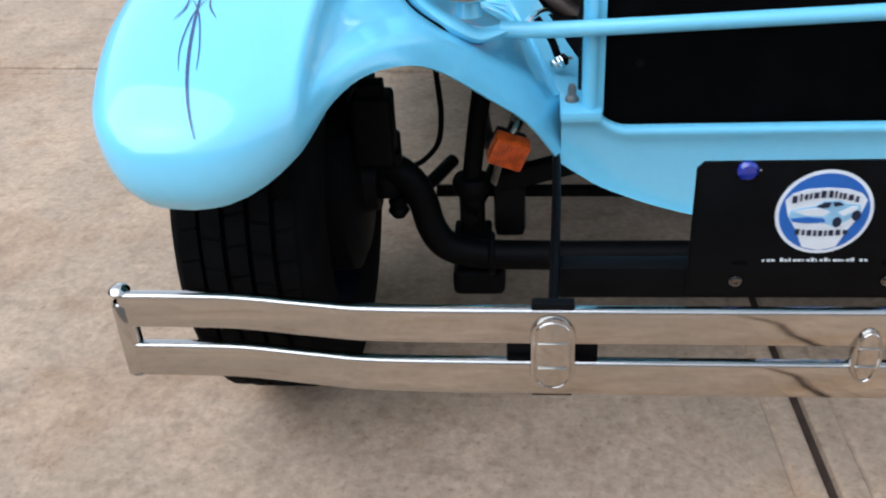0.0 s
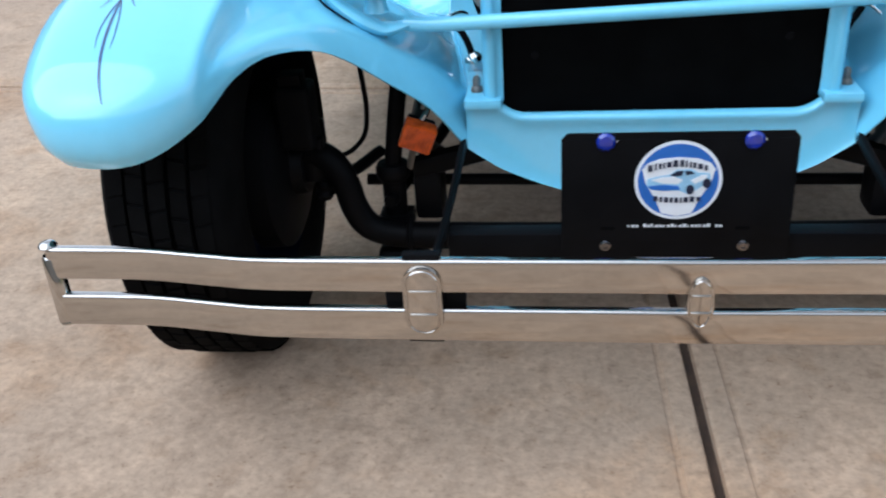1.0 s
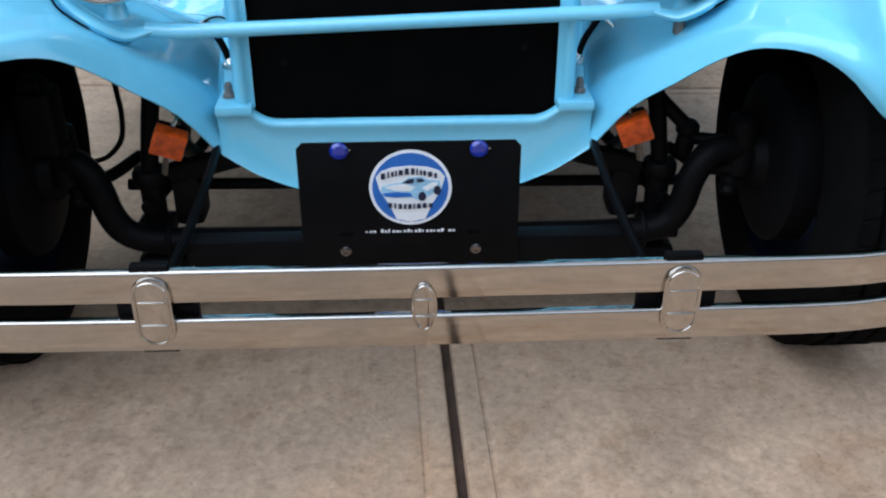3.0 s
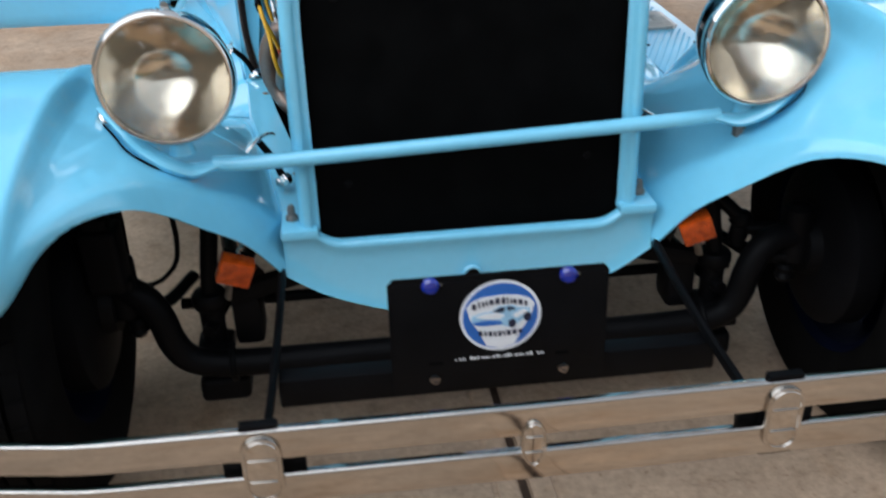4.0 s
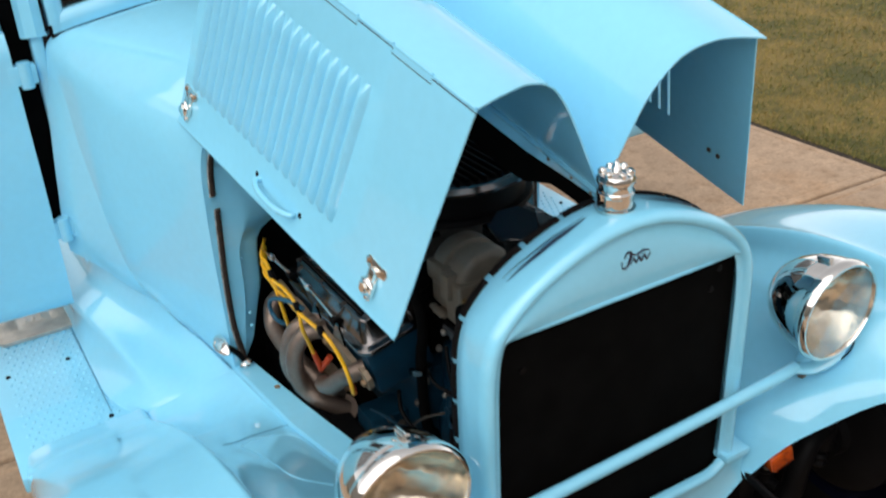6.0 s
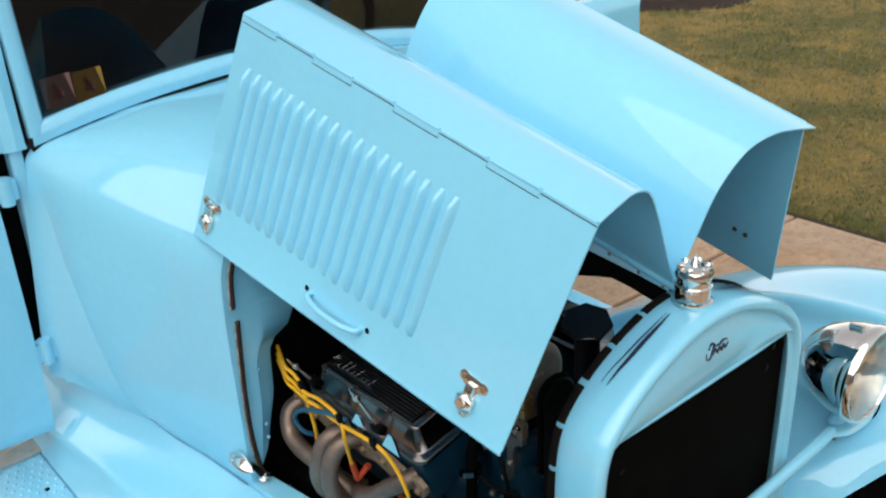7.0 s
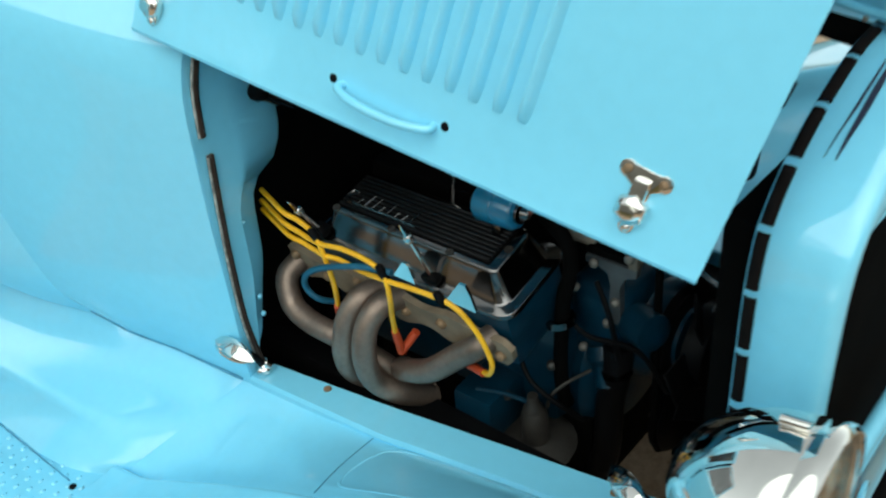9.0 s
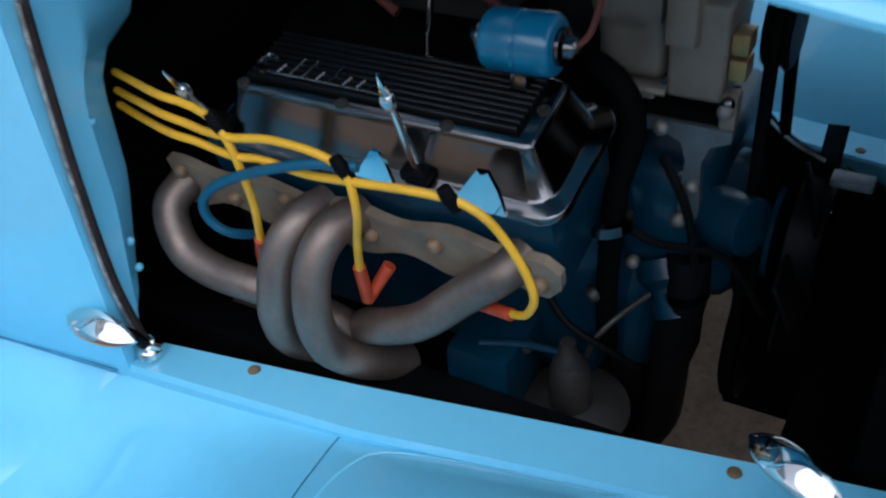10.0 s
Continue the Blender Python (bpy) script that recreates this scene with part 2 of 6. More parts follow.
def tube(pts, radius, seg=10, n=6, bm=None, caps=True, flat=1.0, smooth=True):
    """A round bar along a smooth curve; radius may be a list along pts."""
    bm = bm or bmesh.new()
    path = spline(pts, n) if smooth and len(pts) > 2 else [Vector(p) for p in pts]
    radii = [radius] * len(path)
    if isinstance(radius, (list, tuple)):
        radii = [radius[min(int(f), len(radius) - 1)] * (1 - f % 1) + radius[min(int(f) + 1, len(radius) - 1)] * (f % 1) for f in (i * (len(radius) - 1) / (len(path) - 1) for i in range(len(path)))]
    tang = [(path[min(i + 1, len(path) - 1)] - path[max(i - 1, 0)]).normalized() for i in range(len(path))]
    side = tang[0].orthogonal().normalized()
    if abs(tang[0].z) < 0.9:
        side = tang[0].cross(Vector((0, 0, 1))).normalized()
    rows = []
    for p, t, r in zip(path, tang, radii):
        side = (side - t * side.dot(t)).normalized()
        up = t.cross(side)
        rows.append([p + (side * math.cos(a) + up * math.sin(a) * flat) * r for a in (2 * math.pi * k / seg for k in range(seg))])
    vs = skin(bm, rows, closed_v=True)
    if caps:
        bm.faces.new(vs[0][::-1])
        bm.faces.new(vs[-1])
    bmesh.ops.recalc_face_normals(bm, faces=bm.faces)
    return bm


def box(lo, hi, bevel=0.004, seg=2, bm=None, m=None):
    tmp = bmesh.new()
    bmesh.ops.create_cube(tmp, size=1)
    lo, hi = Vector(lo), Vector(hi)
    for v in tmp.verts:
        v.co = Vector((v.co[i] + 0.5) * (hi[i] - lo[i]) + lo[i] for i in range(3))
    if bevel:
        bmesh.ops.bevel(tmp, geom=list(tmp.edges), offset=bevel, segments=seg, affect="EDGES", profile=0.6)
    if m:
        bmesh.ops.transform(tmp, matrix=m, verts=tmp.verts)
    return merge(bm, tmp)


def merge(bm, tmp):
    if bm is None:
        return tmp
    me = bpy.data.meshes.new("tmp")
    tmp.to_mesh(me)
    tmp.free()
    bm.from_mesh(me)
    bpy.data.meshes.remove(me)
    return bm


def lathe(profile, at, axis, seg=32, bm=None, closed=False):
    """Turns a profile of (radius, height) round an axis."""
    bm = bm or bmesh.new()
    axis = Vector(axis).normalized()
    s = axis.orthogonal().normalized()
    u = axis.cross(s)
    rows = [[Vector(at) + axis * h + (s * math.cos(a) + u * math.sin(a)) * max(r, 1e-5) for a in (2 * math.pi * k / seg for k in range(seg))] for r, h in profile]
    skin(bm, rows, closed_u=closed, closed_v=True)
    bmesh.ops.remove_doubles(bm, verts=bm.verts, dist=2e-5)
    bmesh.ops.recalc_face_normals(bm, faces=bm.faces)
    return bm


def sheet(rows, thick, bm=None):
    """A curved sheet over a grid of points, with thickness along its normals."""
    tmp = bmesh.new()
    nu, nv = len(rows), len(rows[0])
    back = []
    for i in range(nu):
        r = []
        for j in range(nv):
            du = rows[min(i + 1, nu - 1)][j] - rows[max(i - 1, 0)][j]
            dv = rows[i][min(j + 1, nv - 1)] - rows[i][max(j - 1, 0)]
            nrm = du.cross(dv)
            r.append(rows[i][j] + (nrm.normalized() * thick if nrm.length > 1e-12 else Vector()))
        back.append(r)
    a, b = skin(tmp, rows), skin(tmp, back)
    edge = [(0, j) for j in range(nv)] + [(i, nv - 1) for i in range(1, nu)] + [(nu - 1, j) for j in range(nv - 2, -1, -1)] + [(i, 0) for i in range(nu - 2, 0, -1)]
    for (i, j), (k, l) in zip(edge, edge[1:] + edge[:1]):
        tmp.faces.new((a[i][j], a[k][l], b[k][l], b[i][j]))
    bmesh.ops.recalc_face_normals(tmp, faces=tmp.faces)
    return merge(bm, tmp)


def plate_shape(outline, origin, ax, ay, thick, bevel=0.0, bm=None):
    """A flat plate: a 2D outline in the axes ax, ay, with thickness along their normal."""
    tmp = bmesh.new()
    o, ax, ay = Vector(origin), Vector(ax).normalized(), Vector(ay).normalized()
    nrm = ax.cross(ay)
    a = [tmp.verts.new(o + ax * p[0] + ay * p[1]) for p in outline]
    f = tmp.faces.new(a)
    r = bmesh.ops.extrude_face_region(tmp, geom=[f])
    bmesh.ops.translate(tmp, verts=[v for v in r["geom"] if isinstance(v, bmesh.types.BMVert)], vec=nrm * thick)
    bmesh.ops.recalc_face_normals(tmp, faces=tmp.faces)
    if bevel:
        top = [e for e in tmp.edges if all(abs((v.co - o).dot(nrm) - thick) < 1e-6 for v in e.verts)]
        bmesh.ops.bevel(tmp, geom=top, offset=bevel, segments=2, affect="EDGES", profile=0.6)
    return merge(bm, tmp)


def rounded(w, h, r, n=4):
    """The outline of a rectangle with round corners, about its middle."""
    out = []
    for cx, cy, a0 in ((w / 2 - r, h / 2 - r, 0), (-w / 2 + r, h / 2 - r, 90), (-w / 2 + r, -h / 2 + r, 180), (w / 2 - r, -h / 2 + r, 270)):
        out += [(cx + r * math.cos(radians(a0 + 90 * k / n)), cy + r * math.sin(radians(a0 + 90 * k / n))) for k in range(n + 1)]
    return out


def ring(rx, ry, n=40):
    return [(rx * math.cos(2 * math.pi * k / n), ry * math.sin(2 * math.pi * k / n)) for k in range(n)]


def bolt(at, axis, r=0.006, h=0.006, bm=None, seg=12):
    """A domed bolt head."""
    return lathe([(0, 0), (r, 0), (r, h * 0.45), (r * 0.8, h * 0.8), (r * 0.4, h), (0, h * 1.05)], at, axis, seg, bm)


def lerp(a, b, t):
    return a + (b - a) * t


def curve_at(table, x):
    """Value between the points of a table of (x, value)."""
    for (x0, v0), (x1, v1) in zip(table, table[1:]):
        if x <= x1:
            return lerp(v0, v1, (x - x0) / (x1 - x0))
    return table[-1][1]

# ---- ground, drive and lawn ----
def ground_sheet():
    bm = bmesh.new()
    n = 48
    steps = [-400, -150, -60, -25, -12, -8, -5, 2.7, 4, 5, 6, 7, 8, 9, 10, 12, 16, 25, 60, 150, 400]
    rows = [[Vector((x, y, -0.02 + (0.02 * noise.noise((x * 0.7, y * 0.7, 0)) if x > 3 else 0))) for x in steps] for y in [-400, -150, -60, -25, -12, -6, -3, 0, 1, 2, 3, 4, 5, 6, 8, 10, 14, 25, 60, 150, 400]]
    skin(bm, rows)
    return bm


ground = part("ground", ground_sheet(), GRASS, label="dormant winter lawn, brown and green", kind="structure")


def joint_x(y):
    return 0.067 - 0.026 * y


def row_y(k, x):
    return 1.552 - (0.080 if x < 0 else 0.035) * x + 3.05 * k


def edge_x(y):
    return 2.52 - 0.025 * y


pavement = thing("pavement", (0, 1.5, 0), "tan broom-finished concrete drive with tooled joints", "pavement", kind="structure")


def slab(c):
    """A concrete slab between four corners, with rounded, tooled edges."""
    bm = bmesh.new()
    mid = sum((Vector((*p, 0)) for p in c), Vector()) / 4

    def loop(inset, z):
        pts = []
        for i in range(4):
            p, a, b = Vector(c[i]), Vector(c[i - 1]), Vector(c[(i + 1) % 4])
            u, v = (a - p).normalized(), (b - p).normalized()
            q = p + (u + v) * inset
            pts.append(Vector((q.x, q.y, z)))
        return pts
    rows = [loop(0.0075, -0.10), loop(0.0075, -0.010), loop(0.010, -0.003), loop(0.015, 0), loop(0.0455, 0), loop(0.0485, -0.0035), loop(0.0535, -0.0040), loop(0.059, 0)]
    vs = skin(bm, rows, closed_v=True)
    bm.faces.new(vs[-1])
    bmesh.ops.recalc_face_normals(bm, faces=bm.faces)
    return bm


bm = bmesh.new()
skin(bm, [[Vector((-5.88, -7.3, -0.014)), Vector((2.55, -7.3, -0.014))], [Vector((-5.88, 7.6, -0.014)), Vector((2.28, 7.6, -0.014))]])
part("joint_filler", bm, FILLER, pavement)
for k in range(-3, 3):
    ends = []
    for kk in (k - 1, k):
        y0 = row_y(kk, 0)
        xs = (-5.9, -2.95, joint_x(y0), edge_x(y0), )
        ends.append([(x, row_y(kk, x)) for x in xs])
    for i in range(3):
        part("concrete_slab", slab([ends[0][i], ends[0][i + 1], ends[1][i + 1], ends[1][i]]), CONCRETE, pavement)


def grass_blades():
    rng = np.random.default_rng(4)
    n = 170000
    d = 0.03 + rng.random(n) ** 1.7 * 8.0
    y = rng.uniform(-1.5, 11, n)
    x = 2.53 - 0.025 * y + d
    h = rng.uniform(0.012, 0.032, n) * (1 + 0.05 * d)
    w = rng.uniform(0.0016, 0.003, n) * (1 + 0.35 * d)
    a = rng.uniform(0, 2 * np.pi, n)
    lx, ly = rng.normal(0, 0.012, n), rng.normal(0, 0.012, n)
    z = np.full(n, -0.02)
    v = np.empty((n, 3, 3))
    v[:, 0] = np.stack((x - np.cos(a) * w, y - np.sin(a) * w, z), 1)
    v[:, 1] = np.stack((x + np.cos(a) * w, y + np.sin(a) * w, z), 1)
    v[:, 2] = np.stack((x + lx, y + ly, z + h), 1)
    me = bpy.data.meshes.new("grass")
    me.from_pydata(v.reshape(-1, 3).tolist(), [], np.arange(3 * n).reshape(-1, 3).tolist())
    me.materials.append(BLADE)
    return tagged(new("grass", me), "short dormant brown-green grass beside the drive", "grass", kind="stuff")


grass_blades()


# dark uneven strip between the turf and the concrete
bm = bmesh.new()
skin(bm, [[Vector((edge_x(y) + 0.002, y, -0.012)), Vector((edge_x(y) + 0.05 + 0.02 * noise.noise((0, y * 6, 3)), y, -0.014))] for y in [lerp(-7.5, 8, k / 120) for k in range(121)]])
part("trimmed_edge", bm, EDGEBROWN, ground)


def mulch_heap():
    bm = bmesh.new()
    rows = []
    for i in range(40):
        row = []
        for j in range(40):
            x, y = lerp(-1.0, 1.0, i / 39), lerp(-1.1, 1.1, j / 39)
            r = math.hypot(x / (0.92 + 0.12 * noise.noise((3 * math.atan2(y, x), 0, 4))), y / 1.0)
            z = 0.40 * max(0, 1 - r) ** 1.05 + 0.07 * noise.noise((x * 3, y * 3, 1)) * max(0, 1 - r) + 0.03 * noise.noise((x * 11, y * 11, 2)) * max(0, 1.0 - r) - 0.03
            row.append(Vector((6.25 + x, 5.3 + 1.15 * y, z)))
        rows.append(row)
    skin(bm, rows)
    return bm


tagged(part("mulch_heap", mulch_heap(), MULCH), "low heap of dark bark mulch on the lawn", "mulch", kind="stuff")

# plain walls out of view, south and west, added to block light and reflect
tagged(part("wall_south", box((-9, -6.25, -0.1), (9, -6.0, 2.9), 0.02), WALLBEIGE), "unseen plain beige wall behind the camera, added to block light", kind="structure")
tagged(part("wall_west", box((-9.25, -6.25, -0.1), (-9.0, 14, 3.9), 0.02), WALLBEIGE), "unseen plain beige wall to the west, added to block light", kind="structure")

# ---- the old pickup ----
car = thing("vintage_car", (0, 1.4, 0), "sky blue vintage car with raised hood and open doors", "car")

# front fenders: crown over the wheel and inner valance to the frame
FENDER_TOP = [(-0.146, 0.504), (-0.160, 0.524), (-0.163, 0.550), (-0.153, 0.580), (-0.118, 0.614), (-0.065, 0.654), (0.02, 0.697), (0.13, 0.725), (0.26, 0.731), (0.40, 0.714), (0.55, 0.670), (0.70, 0.605), (0.85, 0.518), (0.98, 0.428), (1.09, 0.350), (1.17, 0.316)]
OPENING = [(-0.588, -0.076, 0.548), (-0.572, -0.04, 0.568), (-0.54, 0.005, 0.583), (-0.494, 0.060, 0.575), (-0.456, 0.105, 0.548), (-0.405, 0.155, 0.495), (-0.352, 0.200, 0.440), (-0.305, 0.240, 0.362)]
CROWN_W = 0.134
SILL_EDGE = [(0.20, -0.304), (0.33, -0.300), (0.48, -0.322), (0.60, -0.341), (0.795, -0.377), (1.045, -0.400), (1.2, -0.402)]


# the left fender's profile is lowered to fit the camera's view
FENDER_TOP_LEFT = [(-0.146, 0.504), (-0.160, 0.524), (-0.163, 0.550), (-0.154, 0.578), (-0.122, 0.603), (-0.065, 0.626), (0.02, 0.648), (0.13, 0.668), (0.26, 0.676), (0.40, 0.662), (0.55, 0.620), (0.70, 0.558), (0.85, 0.478), (0.98, 0.402), (1.09, 0.340), (1.17, 0.316)]


def fender_rows(top):
    """Rows of points over a fender: across the crown, then down the valance to the frame."""
    prof = spline([(0, y, z) for y, z in top], 4)
    n = len(prof)
    opening = spline(OPENING, 3)
    m = len(opening)
    across = [(-1.0, -0.058), (-1.006, -0.042), (-0.985, -0.026), (-0.93, -0.013), (-0.82, -0.004), (-0.6, 0.002), (-0.3, 0.005), (0.0, 0.006), (0.3, 0.006), (0.6, 0.006), (0.82, 0.007), (0.90, 0.009), (0.95, 0.006), (1.0, -0.012)]
    across = [(p.x, p.y) for p in spline([(e, dz, 0) for e, dz in across], 2)]
    crown, val = [], []
    for i in range(n):
        p = prof[i]
        t = (prof[min(i + 1, n - 1)] - prof[max(i - 1, 0)]).normalized()
        nrm = Vector((0, -t.z, t.y))
        f = max(0.0, 1 - i / 19)
        row = []
        w = CROWN_W + 0.016 * min(1, i / 24) - 0.016
        f2 = curve_at([(0, 1.0), (16, 0.86), (24, 0.40), (32, 0.0), (99, 0.0)], i)
        for e, dz in across:
            g = min(1, abs(e)) ** (3.6 if e < 0 else 2.4)
            drop = dz * (1 - f) + (0.004 * (1 - abs(e)) - 0.012 * max(0, abs(e) - 0.9) * 10 * 0.5) * f
            q = p + Vector((-0.588 - w + w * e, (0.112 if e < 0 else 0.076) * f2 * g, (0.030 if e < 0 else 0.046) * f * g)) + nrm * drop
            row.append(q)
        crown.append(row)
        crease = row[-1]
        u = i / (n - 1)
        ly = lerp(0.24, 1.06, u ** 1.1)
        lim = Vector((curve_at(SILL_EDGE, ly), ly, lerp(0.362, 0.420, min(1, u * 9))))
        bulge = curve_at([(0, 1.0), (0.12, 0.86), (0.2, 0.80), (0.4, 0.62), (0.55, 0.26), (0.72, -0.20), (0.85, -0.32), (1.0, 0.0)], u)
        r = [crease]
        for k in range(1, m):
            v = k / (m - 1)
            dev = opening[k] - opening[0].lerp(opening[-1], v)
            r.append(crease.lerp(lim, v) + Vector((dev.x, dev.y * (1 - u), dev.z * bulge)))
        val.append(r)
    return crown, val


CROWN, VALANCE = fender_rows(FENDER_TOP_LEFT)
CROWN_RIGHT, VALANCE_RIGHT = fender_rows(FENDER_TOP)


def mirror(rows, s):
    return [[Vector((-s * p.x, p.y, p.z)) for p in r] for r in rows]


def fender(s):
    bm = bmesh.new()
    sheet(mirror([c + v[1:] for c, v in (zip(CROWN, VALANCE) if s < 0 else zip(CROWN_RIGHT, VALANCE_RIGHT))], s), 0.003 * s, bm)
    return bm


fenders = [part("front_fender", fender(s), PAINT, car, sharp=50) for s in (-1, 1)]


# pinstripe on the fender's nose
def pinstripes(s):
    bm = bmesh.new()
    prof = spline([(0, y, z) for y, z in (FENDER_TOP_LEFT if s < 0 else FENDER_TOP)], 4)

    def on(x, k):
        i = int(k)
        p = prof[i].lerp(prof[i + 1], k - i)
        t = (prof[i + 1] - prof[i]).normalized()
        return Vector((-s * x, p.y, p.z)) + Vector((0, -t.z, t.y)) * 0.0098

    def stroke(pts, w):
        line = spline([(x, k, 0) for x, k in pts], 5)
        k = len(line)
        rows = []
        for i, p in enumerate(line):
            ww = 0.55 * w * math.sin(math.pi * (0.06 + 0.94 * i / (k - 1))) + 0.0002
            rows.append([on(p.x - ww, p.y), on(p.x + ww, p.y)])
        skin(bm, rows)
    def mid(k):
        return -0.689 - (k - 12.3) * 0.0034

    stroke([(mid(12.3), 12.3), (mid(17), 17.0), (mid(22), 22.0), (mid(25.5), 25.5), (mid(26.9), 26.9)], 0.0030)
    for q in (-1, 1):
        stroke([(mid(19.3) + q * 0.010, 19.3), (mid(21.5) + q * 0.011, 21.5), (mid(24) + q * 0.005, 24.0), (mid(25.2) - q * 0.003, 25.2), (mid(26) - q * 0.013, 26.0)], 0.0012)
        stroke([(mid(24) + q * 0.025, 24.0), (mid(25) + q * 0.015, 25.0), (mid(26.2) + q * 0.012, 26.2)], 0.0016)
    return bm


for f, s in zip(fenders, (-1, 1)):
    part("pinstripe", pinstripes(s), NAVY, f, "fine navy hand-painted pinstripe")
    # seam with the splash apron, and the pressed panel beside it
    V = mirror(VALANCE if s < 0 else VALANCE_RIGHT, s)
    lift = Vector((0, 0, 0.0042))

    def on_valance(c, y):
        for a, b in zip(V, V[1:]):
            if a[c].y <= y <= b[c].y:
                return a[c].lerp(b[c], (y - a[c].y) / max(1e-6, b[c].y - a[c].y))
        return V[-1][c]
    if s < 0:
        part("panel_seam", tube([on_valance(c, y) + lift for c, y in ((21, 0.806), (19, 0.803), (17, 0.799), (15, 0.794), (13, 0.788), (11, 0.780), (9, 0.77))], 0.0007, 6, 3), SEAMSHADE, f)
    loop = [on_valance(c, y) for c, y in ((19, 0.765), (17, 0.772), (15, 0.772), (13, 0.765), (12, 0.74), (12, 0.66), (12, 0.58), (12, 0.53), (13, 0.505), (15, 0.50), (17, 0.50), (19, 0.505), (20, 0.53), (20, 0.58), (20, 0.66), (20, 0.74))]
    if s < 0:
        part("pressed_bead", tube([p + lift * 0.6 for p in loop + loop[:1]], 0.0024, 8, 3), PAINT, f)

# splash apron and running board


COWL_FOOT_Z = [(1.045, 0.421), (1.2, 0.431), (1.28, 0.442), (1.353, 0.466), (1.41, 0.51), (1.45, 0.555), (1.49, 0.60), (2.1, 0.62)]
COWL_FOOT_X = [(1.045, 0.402), (1.2, 0.424), (1.353, 0.467), (1.45, 0.530), (1.49, 0.570), (2.1, 0.57)]


def splash_apron(s):
    rows = []
    for i in range(22):
        y = lerp(1.06, 2.05, (i / 21) ** 1.25)
        yo = lerp(1.165, 2.05, (i / 21) ** 1.25)
        x0, z0 = -curve_at(COWL_FOOT_X, y) - 0.001, curve_at(COWL_FOOT_Z, y) + 0.002
        steep = max(0, min(1, (y - 1.12) / 0.34))
        b = min(1, i / 5)
        b = b * b * (3 - 2 * b)
        row = []
        first = VALANCE[-1][::-1]
        for k in range(len(first)):
            v = k / (len(first) - 1)
            # a rounded crest runs down the apron, with a hollow beside the cowl
            ridge = (0.034 * math.exp(-(abs(v - 0.60) / 0.14) ** 1.3) - 0.012 * math.exp(-((v - 0.27) / 0.16) ** 2)) * (0.35 + 0.65 * steep) * min(1, v * 8, (1 - v) * 8)
            q = Vector((lerp(x0, -0.650, v) - ridge * (0.5 + 0.4 * steep), lerp(y, yo, v), lerp(z0, 0.3145, v ** 0.9) + ridge * 0.75))
            q = first[k].lerp(q, b)
            row.append(Vector((-s * q.x, q.y, q.z)))
        rows.append(row)
    return sheet(rows, -0.003)


def running_board(s):
    return box((min(s * 0.582, s * 0.868), 1.09, 0.275), (max(s * 0.582, s * 0.868), 2.25, 0.312), 0.006)


def tread_dots(s):
    bm = bmesh.new()
    for i in range(46):
        for j in range(10):
            x = 0.640 + 0.020 * j + (0.010 if i % 2 else 0)
            y = 1.17 + 0.0185 * i * 1.2
            if x > 0.85 or y > 2.2:
                continue
            r, h = 0.0052, 0.0026
            base = [bm.verts.new((s * x + r * math.cos(a), y + r * math.sin(a), 0.3122)) for a in (k * math.pi / 3 for k in range(6))]
            top = [bm.verts.new((s * x + 0.5 * r * math.cos(a), y + 0.5 * r * math.sin(a), 0.3122 + h)) for a in (k * math.pi / 3 for k in range(6))]
            bm.faces.new(top)
            for k in range(6):
                bm.faces.new((base[k], base[(k + 1) % 6], top[(k + 1) % 6], top[k]))
    bmesh.ops.recalc_face_normals(bm, faces=bm.faces)
    return bm


for s in (-1, 1):
    part("splash_apron", splash_apron(s), PAINT, car)
    rb = part("running_board", running_board(s), PAINT, car)
    part("tread_pattern", tread_dots(s), PAINT, rb, kind="stuff")
    part("board_seam", tube([(s * 0.653, 1.22, 0.3135), (s * 0.653, 1.6, 0.3135), (s * 0.653, 2.05, 0.3135)], 0.0013, 6), SEAMSHADE, rb)
    part("tail_seam", tube([Vector((-s * VALANCE[q][0].x, VALANCE[q][0].y, VALANCE[q][0].z + 0.002)) + Vector((-s * 0.001, 0, 0)) for q in range(len(VALANCE) - 1, len(VALANCE) - 14, -2)], 0.0013, 6), SEAMSHADE, rb)
    for bx, by in ((0.657, 1.205), (0.69, 1.50), (0.83, 1.50)):
        part("bolt", bolt((s * bx, by, 0.312), (0, 0, 1), 0.006, 0.004), BLACK, rb)
    # ribbed step plate with cut corners
    ol = [(-0.10, -0.075), (-0.085, -0.09), (0.085, -0.09), (0.10, -0.075), (0.10, 0.075), (0.085, 0.09), (-0.085, 0.09), (-0.10, 0.075)]
    sp = part("step_plate", plate_shape(ol, (s * 0.728, 1.735, 0.313), (1, 0, 0), (0, 1, 0), 0.010, 0.003), STEEL, rb, "ribbed cast aluminium step plate")
    bm = bmesh.new()
    for k in range(17):
        yy = 1.735 - 0.078 + k * 0.00975
        if abs(yy - 1.735) < 0.034:
            for a, b in ((-0.088, -0.042), (0.042, 0.088)):
                box((s * 0.728 + a, yy - 0.0025, 0.321), (s * 0.728 + b, yy + 0.0025, 0.3255), 0.0012, 1, bm)
        else:
            box((s * 0.728 - 0.088, yy - 0.0025, 0.321), (s * 0.728 + 0.088, yy + 0.0025, 0.3255), 0.0012, 1, bm)
    plate_shape(rounded(0.072, 0.056, 0.006), (s * 0.728, 1.735, 0.322), (1, 0, 0), (0, 1, 0), 0.003, 0.001, bm)
    for a, b in ((-0.018, 0.018), (0.0, 0.012), (0.018, 0.018)):
        box((s * 0.728 + a - 0.004, 1.735 - b, 0.3245), (s * 0.728 + a + 0.004, 1.735 + b, 0.328), 0.001, 1, bm)
